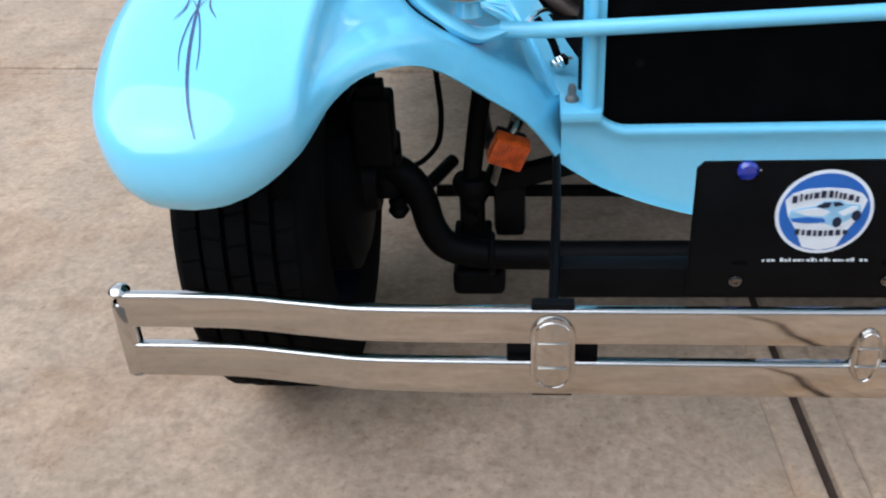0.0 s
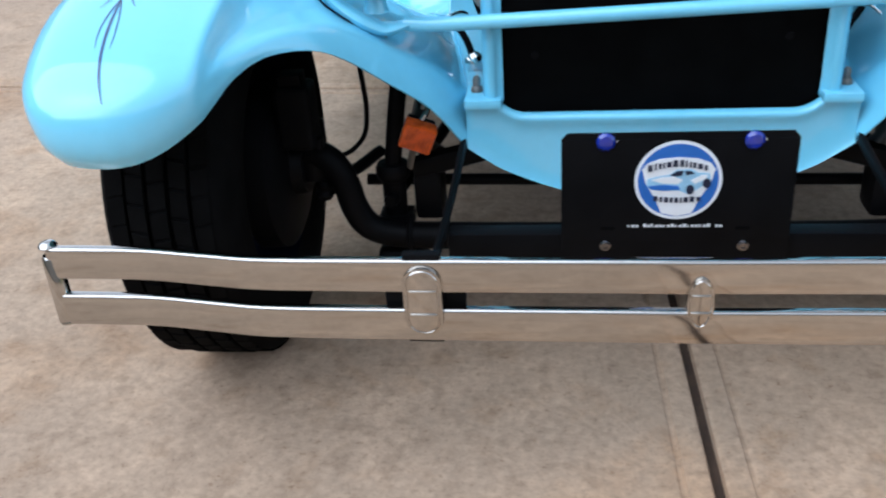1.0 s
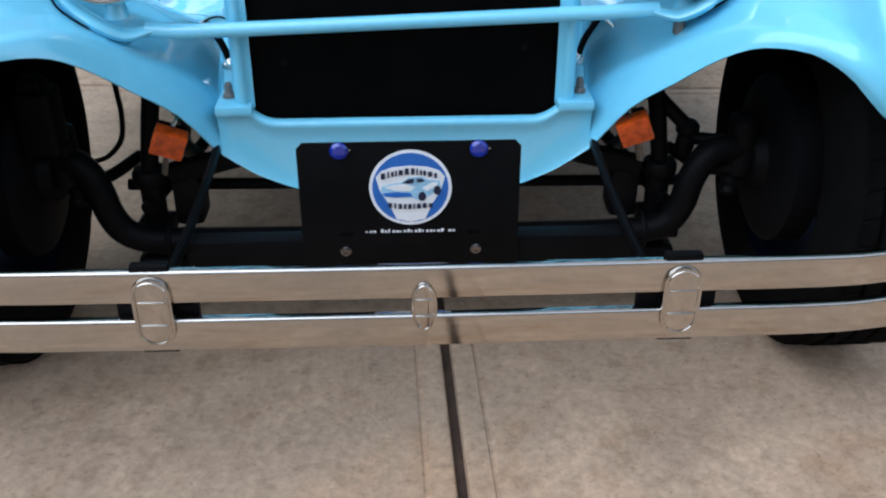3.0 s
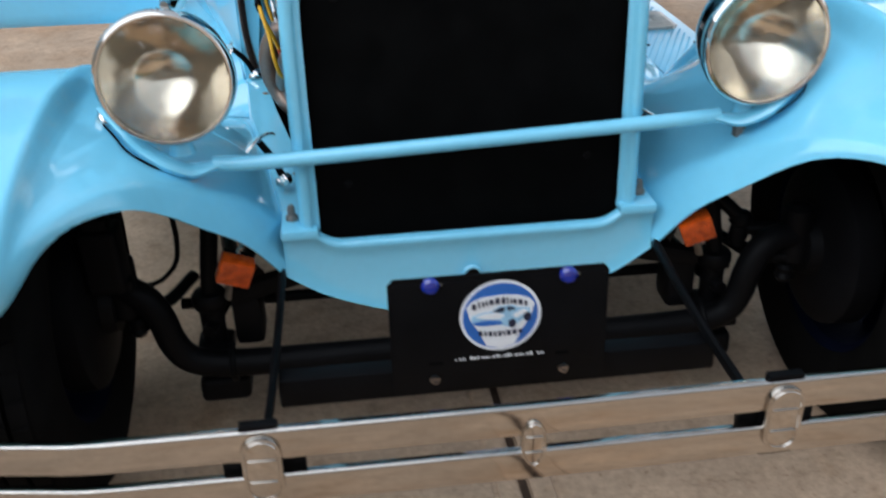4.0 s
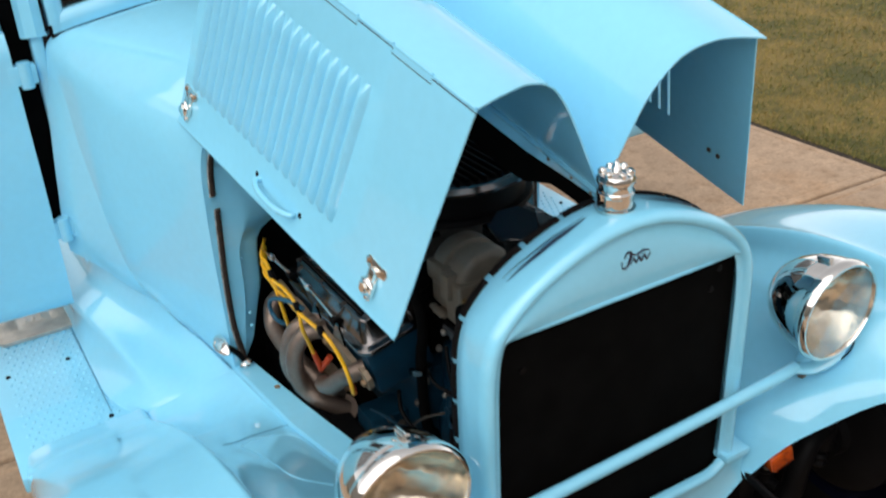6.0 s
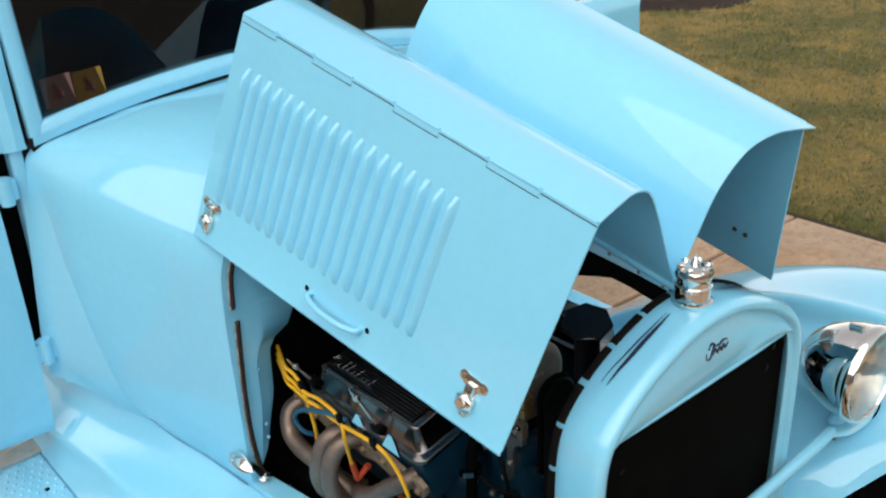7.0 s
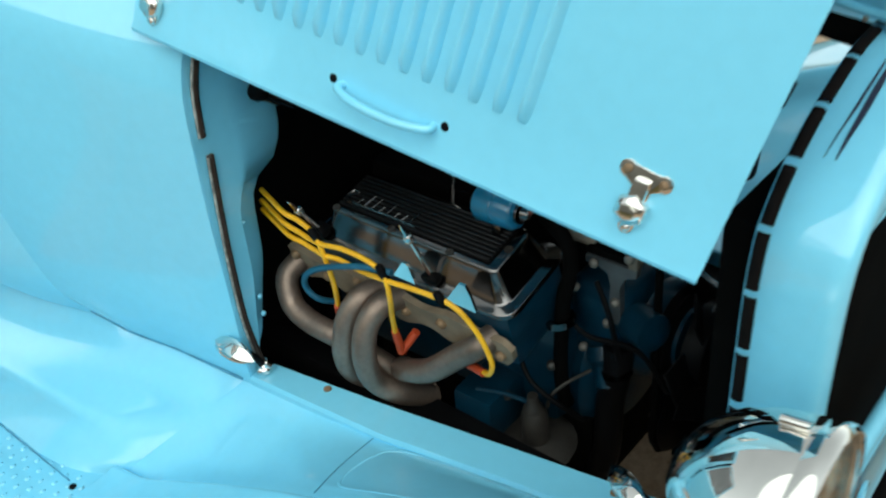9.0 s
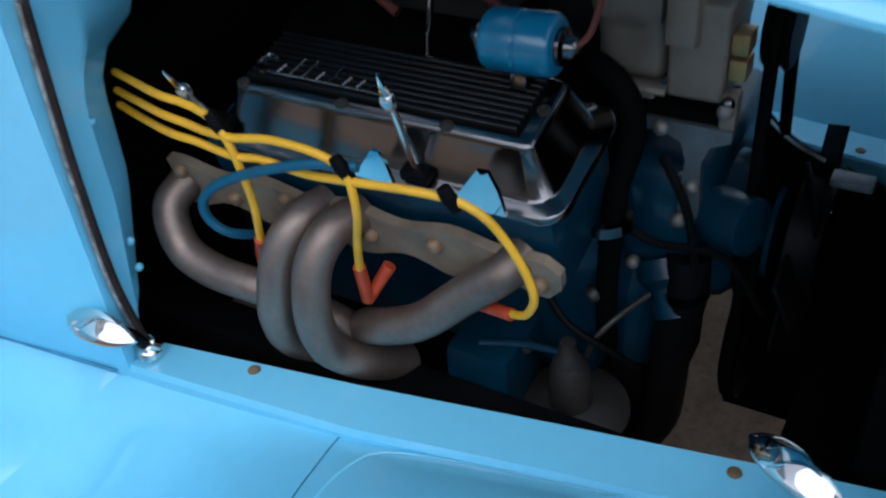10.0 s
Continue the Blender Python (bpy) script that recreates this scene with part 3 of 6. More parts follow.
    part("step_rib", bm, STEEL, rb, kind="stuff")

# frame sill under the hood
def sill(s):
    bm = bmesh.new()
    inner = [(-0.240, 0.33), (-0.256, 0.434), (-0.290, 0.623), (-0.326, 0.817), (-0.363, 1.045)]
    outer = [(-0.305, 0.33), (-0.328, 0.480), (-0.347, 0.600), (-0.383, 0.795), (-0.406, 1.045)]
    rows = []
    for (xi, yi), (xo, yo) in zip(inner, outer):
        sec = [(xi, yi, 0.40), (xi, yi, 0.432), (lerp(xi, xo, 0.04), lerp(yi, yo, 0.04), 0.436), (lerp(xi, xo, 0.93), lerp(yi, yo, 0.93), 0.436), (xo, yo, 0.430), (xo, yo, 0.414), (xo + 0.006, yo, 0.405)]
        rows.append([Vector((-s * a, b, c)) for a, b, c in sec])
    return sheet(rows, 0.003 * s)


for s in (-1, 1):
    sl = part("hood_sill", sill(s), PAINT, car, sharp=30)
    part("sill_seam", tube([(s * (x + 0.0035), y, 0.4125) for x, y in ((0.328, 0.480), (0.347, 0.600), (0.383, 0.795), (0.398, 0.95), (0.406, 1.040))], 0.0020, 6, 4), SEAMSHADE, sl)
    for x, y in ((0.356, 0.924), (0.281, 0.474)):
        part("screw", bolt((s * x, y, 0.4365), (0, 0, 1), 0.0065, 0.002), RUST, sl)

# ---- radiator shell ----
SHELL = [(-0.269, 0.432), (-0.269, 0.55), (-0.269, 0.68), (-0.268, 0.78), (-0.262, 0.838), (-0.248, 0.875), (-0.219, 0.908), (-0.175, 0.940), (-0.118, 0.967), (-0.057, 0.986), (0, 0.992)]


def arch():
    half = spline([(x, 0, z) for x, z in SHELL], 5)
    return half + [Vector((-p.x, 0, p.z)) for p in half[-2::-1]]


def swept(path, section):
    """Sweeps a section of (inset, y) along a path in the plane x-z."""
    n = len(path)
    rows = []
    for i, p in enumerate(path):
        t = (path[min(i + 1, n - 1)] - path[max(i - 1, 0)]).normalized()
        nrm = Vector((t.z, 0, -t.x))  # towards the inside
        rows.append([p + nrm * d + Vector((0, y, 0)) for d, y in section])
    return rows


ARCH = arch()
radiator = part("radiator_shell", sheet(swept(ARCH, [(0.004, 0.3470), (0.0, 0.3435), (0.0, 0.30), (-0.002, 0.270), (-0.0015, 0.258), (0.004, 0.250), (0.010, 0.2475), (0.016, 0.249), (0.019, 0.255), (0.022, 0.259), (0.029, 0.260)]), 0.003), PAINT, car, "sky blue radiator shell with a raised bead", sharp=60)


def top_panel():
    inner = [r[-2] for r in swept(ARCH, [(0.0, 0), (0.021, 0.2605), (0.04, 0.26)])]
    inner = [p for p in inner if p.z > 0.862]
    rows = []
    for p in inner:
        x = max(-0.243, min(0.243, p.x))
        rows.append([Vector((lerp(x, p.x, k / 6), 0.2605 - 0.006 * math.sin(math.pi * min(1, k / 6)), lerp(0.862, p.z, k / 6))) for k in range(7)])
    return sheet(rows, 0.003)


part("shell_top_panel", top_panel(), PAINT, radiator)
# edge above the core
part("core_edge", tube([(-0.243, 0.262, 0.862), (-0.1, 0.259, 0.863), (0.1, 0.259, 0.863), (0.243, 0.262, 0.862)], 0.0045, 8), PAINT, radiator)


def core():
    bm = box((-0.244, 0.272, 0.38), (0.244, 0.335, 0.868), 0.003)
    return bm


rc = part("radiator_core", core(), MATT, radiator, "dull black radiator core")
for x, z in ((-0.19, 0.79), (0.19, 0.80), (0.205, 0.835), (-0.19, 0.50), (0.19, 0.52)):
    part("core_stud", lathe([(0, 0), (0.006, 0), (0.006, 0.002), (0, 0.0025)], (x, 0.2716, z), (0, -1, 0), 12), BLACK, rc)
# back of the radiator: black tank and fan shroud edge
part("radiator_tank", box((-0.235, 0.336, 0.40), (0.235, 0.39, 0.86), 0.012), MATT, radiator)

# front apron under the core
APRON = [(-0.300, 0.357), (-0.270, 0.336), (-0.243, 0.319), (-0.20, 0.300), (-0.155, 0.284), (-0.09, 0.267), (0, 0.258)]


def front_apron():
    low = spline([(x, 0, z) for x, z in APRON], 4)
    low = low + [Vector((-p.x, 0, p.z)) for p in low[-2::-1]]
    rows = []
    for p in low:
        x = p.x
        ax = abs(x)
        # upper edge follows the opening's round lower corners
        if ax > 0.248:
            top = 0.432
        elif ax > 0.205:
            top = 0.411 + 0.021 * ((ax - 0.205) / 0.043) ** 2
        else:
            top = 0.411
        row = [Vector((x, 0.262, top)), Vector((x, 0.250, top + 0.001)), Vector((x, 0.245, top - 0.004)), Vector((x, 0.245, top - 0.010)), Vector((x, 0.249, top - 0.016))]
        for k in range(1, 6):
            row.append(Vector((x, 0.249 + 0.004 * math.sin(math.pi * k / 5), lerp(top - 0.016, p.z + 0.006, k / 5))))
        row += [Vector((x, 0.246, p.z)), Vector((x, 0.256, p.z - 0.003))]
        rows.append(row)
    return sheet(rows, 0.003)


apron = part("front_apron", front_apron(), PAINT, car, "sky blue apron under the radiator", sharp=50)
part("crank_hole_bush", lathe([(0.0115, 0.0), (0.0175, 0.001), (0.0185, 0.004), (0.0165, 0.0065), (0.013, 0.006), (0.0115, 0.0)], (0, 0.249, 0.333), (0, -1, 0), 28), PAINT, apron)
part("crank_hole", lathe([(0, 0.0022), (0.0125, 0.0022), (0.0125, 0), (0, 0)], (0, 0.2495, 0.333), (0, -1, 0), 24), BLACK, apron, "dark crank hole")
for s in (-1, 1):
    # foot of the shell, with its stud
    part("shell_foot", box((min(s * 0.242, s * 0.302), 0.238, 0.424), (max(s * 0.242, s * 0.302), 0.33, 0.440), 0.005), PAINT, radiator)
    bm = bolt((s * 0.284, 0.285, 0.440), (0, 0, 1), 0.010, 0.010)
    lathe([(0, 0.008), (0.006, 0.008), (0.0065, 0.020), (0.004, 0.025), (0, 0.026)], (s * 0.284, 0.285, 0.440), (0, 0, 1), 12, bm)
    part("foot_stud", bm, GREYMETAL, radiator, "weathered stud")


# hood lacing round the back of the shell, and along the cowl
def lacing(path, gap):
    bms = []
    acc = 0
    start = 0
    for i in range(1, len(path)):
        acc += (path[i] - path[i - 1]).length
        if acc > gap:
            bms.append([path[j] for j in range(start, i + 1)])
            start, acc = i, 0
    return bms


fine = []
for a, b in zip(ARCH, ARCH[1:]):
    fine += [a.lerp(b, k / 4) for k in range(4)]
fine.append(ARCH[-1])
for seg in lacing(fine, 0.070):
    strip = seg[max(1, len(seg) // 12):-max(1, len(seg) // 12)]
    part("lacing_strip", sheet(swept(strip, [(0.001, 0.3320), (-0.0012, 0.3330), (-0.0019, 0.3345), (-0.0019, 0.3400), (-0.0012, 0.3415), (0.001, 0.3425)]), 0.002), SEAL, radiator)

# filler cap
cap = part("filler_cap", lathe([(0.030, 0.0), (0.031, 0.004), (0.027, 0.006), (0.0262, 0.022), (0.0285, 0.024), (0.0285, 0.029), (0.0262, 0.031), (0.0262, 0.040), (0.029, 0.044), (0.029, 0.050), (0.026, 0.056), (0.015, 0.060), (0, 0.061)], (0, 0.300, 0.992), (0, 0, 1), 36), CHROME, radiator, "polished chrome filler cap with lobes")
for k in range(6):
    a = math.pi * k / 3 + 0.3
    part("lobe", lathe([(0, 0), (0.0068, 0.0), (0.0072, 0.005), (0.005, 0.010), (0, 0.012)], (0.018 * math.cos(a), 0.300 + 0.018 * math.sin(a), 1.046), (math.cos(a) * 0.5, math.sin(a) * 0.5, 1), 14), CHROME, cap)
part("cap_spike", lathe([(0, 0), (0.010, 0.0), (0.007, 0.008), (0.004, 0.014), (0, 0.022)], (0, 0.300, 1.050), (0, 0, 1), 14), CHROME, cap)


# flowing maker's mark as a plain dark flourish, and pinstripes on the shell's shoulders
def flourish(at, ax, ay, w, strokes, r, depth):
    bm = bmesh.new()
    ax, ay = Vector(ax), Vector(ay)
    for st in strokes:
        tube([Vector(at) + ax * (w * x) + ay * (w * y) for x, y in st], [r * 0.7, r, r * 1.1, r, r * 0.7], 6, 5, bm, flat=depth)
    return bm


MARK = [[(-0.46, 0.02), (-0.42, -0.14), (-0.30, -0.16), (-0.22, 0.02), (-0.20, 0.20), (-0.32, 0.24), (-0.40, 0.10)],
        [(-0.18, -0.12), (-0.08, 0.03), (0.0, -0.12), (0.09, 0.03), (0.17, -0.12), (0.26, 0.04), (0.34, -0.12), (0.46, 0.02)], [(-0.26, 0.20), (-0.02, 0.10), (0.20, 0.16), (0.40, 0.12)]]
part("emblem", flourish((0.004, 0.2520, 0.926), (1, 0, 0.0), (0.12, 0, 1), 0.060, MARK, 0.0026, 0.5), INK, radiator, "dark flowing raised emblem")
for s in (-1, 1):
    bm = bmesh.new()
    for off, w in ((0.0, 0.0032), (0.011, 0.0012)):
        rows = []
        for k in range(13):
            x = s * lerp(0.195, 0.055, k / 12)
            z = curve_at([(a, b) for a, b in SHELL[4:]], -abs(x)) + 0.0045
            ww = w * math.sin(math.pi * (0.04 + 0.92 * k / 12)) + 0.0002
            y = 0.300 + off * (1 - 0.5 * k / 12) - 0.003 * math.sin(math.pi * k / 12)
            rows.append([Vector((x, y - ww, z)), Vector((x, y + ww, z))])
        skin(bm, rows)
    part("pinstripe", bm, INK, radiator, "fine navy pinstripe")

# ---- hood: four hinged panels, both sides raised ----


def hood_top(s):
    front = spline([(0.0, 0.335, 1.002), (-0.037, 0.327, 1.077), (-0.074, 0.318, 1.148), (-0.116, 0.303, 1.199), (-0.163, 0.290, 1.217), (-0.205, 0.280, 1.217), (-0.255, 0.272, 1.209)], 4)
    rear = spline([(0.0, 1.045, 1.140), (-0.052, 1.043, 1.225), (-0.095, 1.038, 1.305), (-0.140, 1.030, 1.362), (-0.185, 1.022, 1.388), (-0.235, 1.014, 1.394), (-0.305, 1.006, 1.385)], 4)
    rows = []
    for i in range(13):
        rows.append([Vector((-s * a.lerp(b, i / 12).x, *a.lerp(b, i / 12).yz)) for a, b in zip(front, rear)])
    return sheet(rows, 0.0025)


FL, TR, TL, BL = Vector((-0.352, 0.357, 0.858)), Vector((-0.255, 0.272, 1.209)), Vector((-0.305, 1.006, 1.385)), Vector((-0.415, 1.098, 0.987))


def side_pt(s, u, v, off=0.0):
    """A point on the raised side panel; u from front to back, v from the hinge down."""
    fl, tr = (FL, TR) if s < 0 else (Vector((-0.372, 0.380, 0.861)), Vector((-0.256, 0.290, 1.215)))
    p = tr.lerp(TL, u).lerp(fl.lerp(BL, u), v)
    nrm = (TL - TR).cross(FL - TR).normalized()
    p = p + nrm * (off if nrm.x < 0 else -off)
    return Vector((-s * p.x, p.y, p.z))


def side_panel(s):
    rows = []
    for i in range(15):
        rows.append([side_pt(s, i / 14, v, o) for v, o in ((0.0, 0), (0.02, 0), (0.25, 0.001), (0.5, 0.002), (0.75, 0.001), (0.97, 0), (0.992, 0.002), (1.0, 0.0))])
    if s < 0:
        return sheet(rows, 0.0025)
    # the far panel is seen from inside: its louver slots are open
    cuts = [0.0]
    for k in range(18):
        u = lerp(0.287, 0.935, k / 17)
        cuts += [u - 0.004, u + 0.008]
    cuts.append(1.0)
    vv = [0.0, 0.1, 0.2, 0.49, 0.775, 0.9, 1.0]
    bm = bmesh.new()
    front = skin(bm, [[side_pt(s, u, v) for v in vv] for u in cuts])
    holes = [f for i in range(1, len(cuts) - 1, 2) for j in (2, 3) for f in front[i][j].link_faces if front[i + 1][j + 1] in f.verts]
    bmesh.ops.delete(bm, geom=holes, context="FACES")
    bmesh.ops.solidify(bm, geom=list(bm.faces), thickness=0.0025)
    bmesh.ops.recalc_face_normals(bm, faces=bm.faces)
    return bm


def louver(s, u):
    """A pressed vertical louver: round-ended ridge, open on one side."""
    bm = bmesh.new()
    v0, v1, w, h = 0.185, 0.790, 0.0180, 0.0140
    rows = []
    for k in range(15):
        v = lerp(v0, v1, k / 14)
        e = min(1, math.sin(math.pi * (0.02 + 0.96 * k / 14)) * 4.0)
        du = w / 0.74
        rows.append([side_pt(s, u + du * q, v, 0.0015 + h * e * g) for q, g in ((-0.5, 0.0), (-0.36, 0.35), (-0.18, 0.85), (0.0, 1.0), (0.16, 0.97), (0.235, 0.72), (0.25, 0.0))[:7 if s < 0 else 5]])
    skin(bm, rows)
    bmesh.ops.recalc_face_normals(bm, faces=bm.faces)
    return bm


CATCH = []  # ears above, a narrow neck, a round foot
for cx, cy, r, a0, a1 in ((0.0185, 0.0225, 0.0090, -95, 130), (-0.0185, 0.0225, 0.0090, 50, 275), (-0.0085, 0.007, 0.0015, 110, 200), (0.0, -0.031, 0.0075, 190, 350), (0.0085, 0.007, 0.0015, -20, 70)):
    CATCH += [(cx + r * math.cos(radians(lerp(a0, a1, k / 6))), cy + r * math.sin(radians(lerp(a0, a1, k / 6)))) for k in range(7)]

for s in (-1, 1):
    part("hood_top_panel", hood_top(s), PAINT, car, "raised sky blue hood panel", sharp=60)
    sp = part("hood_side_panel", side_panel(s), PAINT, car, "hinged sky blue hood side with pressed louvers")
    for k in range(18):
        part("louver", louver(s, lerp(0.287, 0.935, k / 17)), PAINT, sp)
    # hinge leaves along the fold, with the stepped gap between them
    zig = []
    for k in range(8) if s < 0 else ():
        vv = 0.031 if k % 2 else 0.012
        zig += [side_pt(s, k / 8, vv, 0.0020), side_pt(s, (k + 1) / 8, vv, 0.0020)]
    if s < 0:
        part("hinge_gap", tube(zig, 0.0011, 6, smooth=False), INK, sp)
    for k in range(8) if s < 0 else ():
        u0, u1 = k / 8 + 0.004, (k + 1) / 8 - 0.004
        part("hinge_leaf", tube([side_pt(s, u0, 0.0, 0.001), side_pt(s, u1, 0.0, 0.001)], 0.0030, 8), PAINT, sp)
    if s < 0:
        # lift handle
        a, b = side_pt(s, 0.568, 0.890, 0.0), side_pt(s, 0.410, 0.895, 0.0)
        out = (side_pt(s, 0.5, 0.9, 0.03) - side_pt(s, 0.5, 0.9, 0.0))
        dn = (side_pt(s, 0.5, 0.94, 0) - side_pt(s, 0.5, 0.9, 0))
        part("handle", tube([a, a + out * 0.45 + dn * 0.15, a.lerp(b, 0.22) + out * 0.75 + dn * 0.36, a.lerp(b, 0.5) + out * 0.8 + dn * 0.45, a.lerp(b, 0.78) + out * 0.75 + dn * 0.36, b + out * 0.45 + dn * 0.15, b], 0.0048, 10), PAINT, sp)
        for q in (0.588, 0.392):
            part("screw", bolt(side_pt(s, q, 0.885, 0.0015), out, 0.0052, 0.003), BLACK, sp)
    # latch catches
    for u, v in ((0.108, 0.850), (0.955, 0.870)):
        o = side_pt(s, u, v, 0.0)
        nrm = (side_pt(s, u, v, 0.01) - o).normalized()
        dn = (side_pt(s, u, v + 0.1, 0) - o).normalized()
        ac = nrm.cross(dn)
        bm = plate_shape([(ax, ay) for ax, ay in CATCH], o + nrm * 0.001, ac, -dn, 0.0045, 0.0012)
        box((-0.008, -0.016, 0.0), (0.008, 0.020, 0.010), 0.003, 2, bm, Matrix.Translation(o + nrm * 0.003) @ Matrix((ac, -dn, nrm)).transposed().to_4x4())
        lathe([(0, 0), (0.0145, 0.0), (0.0170, 0.003), (0.0170, 0.010), (0.014, 0.0135), (0.008, 0.015), (0.008, 0.018), (0, 0.0185)], o + dn * 0.0115 + nrm * 0.003, nrm, 6, bm)
        bolt(o + dn * 0.031 + nrm * 0.005, nrm, 0.0055, 0.005, bm)
        part("latch_catch", bm, CHROME, sp, "chrome hood catch")
        for q in (-1, 1):
            part("rivet", bolt(o - dn * 0.0225 + ac * q * 0.0185 + nrm * 0.0055, nrm, 0.0046, 0.003), RUST, sp)
    if s > 0:
        for u, v in ((0.095, 0.80), (0.128, 0.80), (0.94, 0.82), (0.97, 0.82)):
            o = side_pt(s, u, v, -0.003)
            part("catch_rivet", bolt(o, o - side_pt(s, u, v, 0.0), 0.0048, 0.004), DARKMETAL, sp)
# centre hinge: painted flange on the axis, black channel below it, deepened behind to fit the camera's view
part("hood_hinge_rod", tube([(0, 0.33, 1.001), (0, 1.05, 1.138)], 0.0065, 8), PAINT, car)


def along_hinge(profile, x0, x1):
    """A strip hung below the hinge axis; profile gives (y, upper drop, lower drop)."""
    rows = []
    for y, hi, lo in profile:
        z = 1.001 + (y - 0.33) * 0.190
        rows.append([Vector((x0, y, z - hi)), Vector((x0, y, z - lo)), Vector((x1, y, z - lo)), Vector((x1, y, z - hi))])
    bm = bmesh.new()
    vs = skin(bm, rows, closed_v=True)
    bm.faces.new(vs[0][::-1])
    bm.faces.new(vs[-1])
    bmesh.ops.recalc_face_normals(bm, faces=bm.faces)
    return bm


part("hinge_flange", along_hinge([(0.342, 0.002, 0.010), (0.40, 0.002, 0.014), (0.52, 0.002, 0.026), (0.70, 0.002, 0.030), (1.03, 0.002, 0.030)], -0.0035, 0.001), PAINT, car)
part("hinge_channel", along_hinge([(0.344, 0.006, 0.034), (0.362, 0.006, 0.044), (0.42, 0.008, 0.046), (0.455, 0.008, 0.050), (0.49, 0.010, 0.066), (0.53, 0.010, 0.086), (0.60, 0.010, 0.094), (1.02, 0.010, 0.094)], -0.0015, 0.012), MATT, car, "black channel under the hood hinge")
for y in (0.352, 0.40, 0.46):
    z = 1.001 + (y - 0.33) * 0.190
    part("hinge_rivet", lathe([(0, 0), (0.0035, 0), (0.003, 0.0015), (0, 0.002)], (-0.0035, y, z - 0.008), (-1, 0, 0), 10), GREYMETAL, car)

# ---- headlamps and their bar ----
def headlamp(s):
    x, y, z = s * 0.428, 0.196, 0.710
    ax = (0, -1, 0)
    b = part("headlamp", lathe([(0.090, 0.0), (0.092, -0.012), (0.091, -0.030), (0.085, -0.055), (0.073, -0.082), (0.054, -0.106), (0.030, -0.122), (0.0, -0.128)], (x, y + 0.004, z), ax, 48), CHROME, car, "round chrome headlamp with a clear fluted lens")
    part("rim", lathe([(0.0868, -0.006), (0.0868, 0.005), (0.0885, 0.008), (0.0915, 0.0085), (0.0955, 0.004), (0.0968, -0.006), (0.0950, -0.014), (0.0915, -0.014)], (x, y, z), ax, 56, closed=True), CHROME, b)
    part("reflector", lathe([(0.087 * k / 12, 0.066 * ((k / 12) ** 2 - 1)) for k in range(12, -1, -1)], (x, y, z), ax, 48), REFLECTOR, b, "silvered bowl")
    # domed lens with vertical flutes
    bm = bmesh.new()
    nu, nv = 336, 64
    outer, innr = [], []
    for i in range(nu + 1):
        r1, r2 = [], []
        for j in range(nv + 1):
            u, v = 2 * i / nu - 1, 2 * j / nv - 1
            # square to disc
            dx, dz = u * math.sqrt(1 - v * v / 2), v * math.sqrt(1 - u * u / 2)
            rr = dx * dx + dz * dz
            # fine upright flutes, weaker above, where the glass is wavy
            up = max(0.0, min(1.0, dz * 4))
            flute = 0.00030 * math.cos(dx * 150) * (1 - 0.5 * up) + 0.0007 * math.sin(dx * 12 + 1.3) * math.sin(dz * 15 + 0.5) * up
            r1.append(Vector((x + dx * 0.0872, y - 0.004 - 0.013 * (1 - rr), z + dz * 0.0872)))
            r2.append(Vector((x + dx * 0.0872, y - 0.0015 - 0.013 * (1 - rr) + flute, z + dz * 0.0872)))
        outer.append(r1)
        innr.append(r2)
    va, vb = skin(bm, outer), skin(bm, innr)
    edge = [(0, j) for j in range(nv)] + [(i, nv) for i in range(nu)] + [(nu, j) for j in range(nv, 0, -1)] + [(i, 0) for i in range(nu, 0, -1)]
    for (i, j), (k, l) in zip(edge, edge[1:] + edge[:1]):
        bm.faces.new((va[i][j], va[k][l], vb[k][l], vb[i][j]))
    bmesh.ops.recalc_face_normals(bm, faces=bm.faces)
    ln = part("lens", bm, GLASS, b, "clear fluted glass")
    ln.visible_shadow = False
    part("bulb_shield", lathe([(0, 0.0), (0.0045, -0.001), (0.0060, -0.004), (0.0060, -0.010), (0.002, -0.013), (0.0015, -0.028)], (x, y + 0.032, z + 0.004), ax, 20), DARKMETAL, b, "dark bulb cap")
    part("mounting_post", lathe([(0.020, 0), (0.017, 0.01), (0.013, 0.03), (0.016, 0.05)], (x, y + 0.045, z - 0.125), (0, 0, 1), 20), PAINT, b)
    bm = tube([(x - s * 0.012, y + 0.02, z + 0.0955), (x - s * 0.012, y + 0.045, z + 0.092)], 0.006, 10)
    part("rim_clip", bm, CHROME, b)
    return b


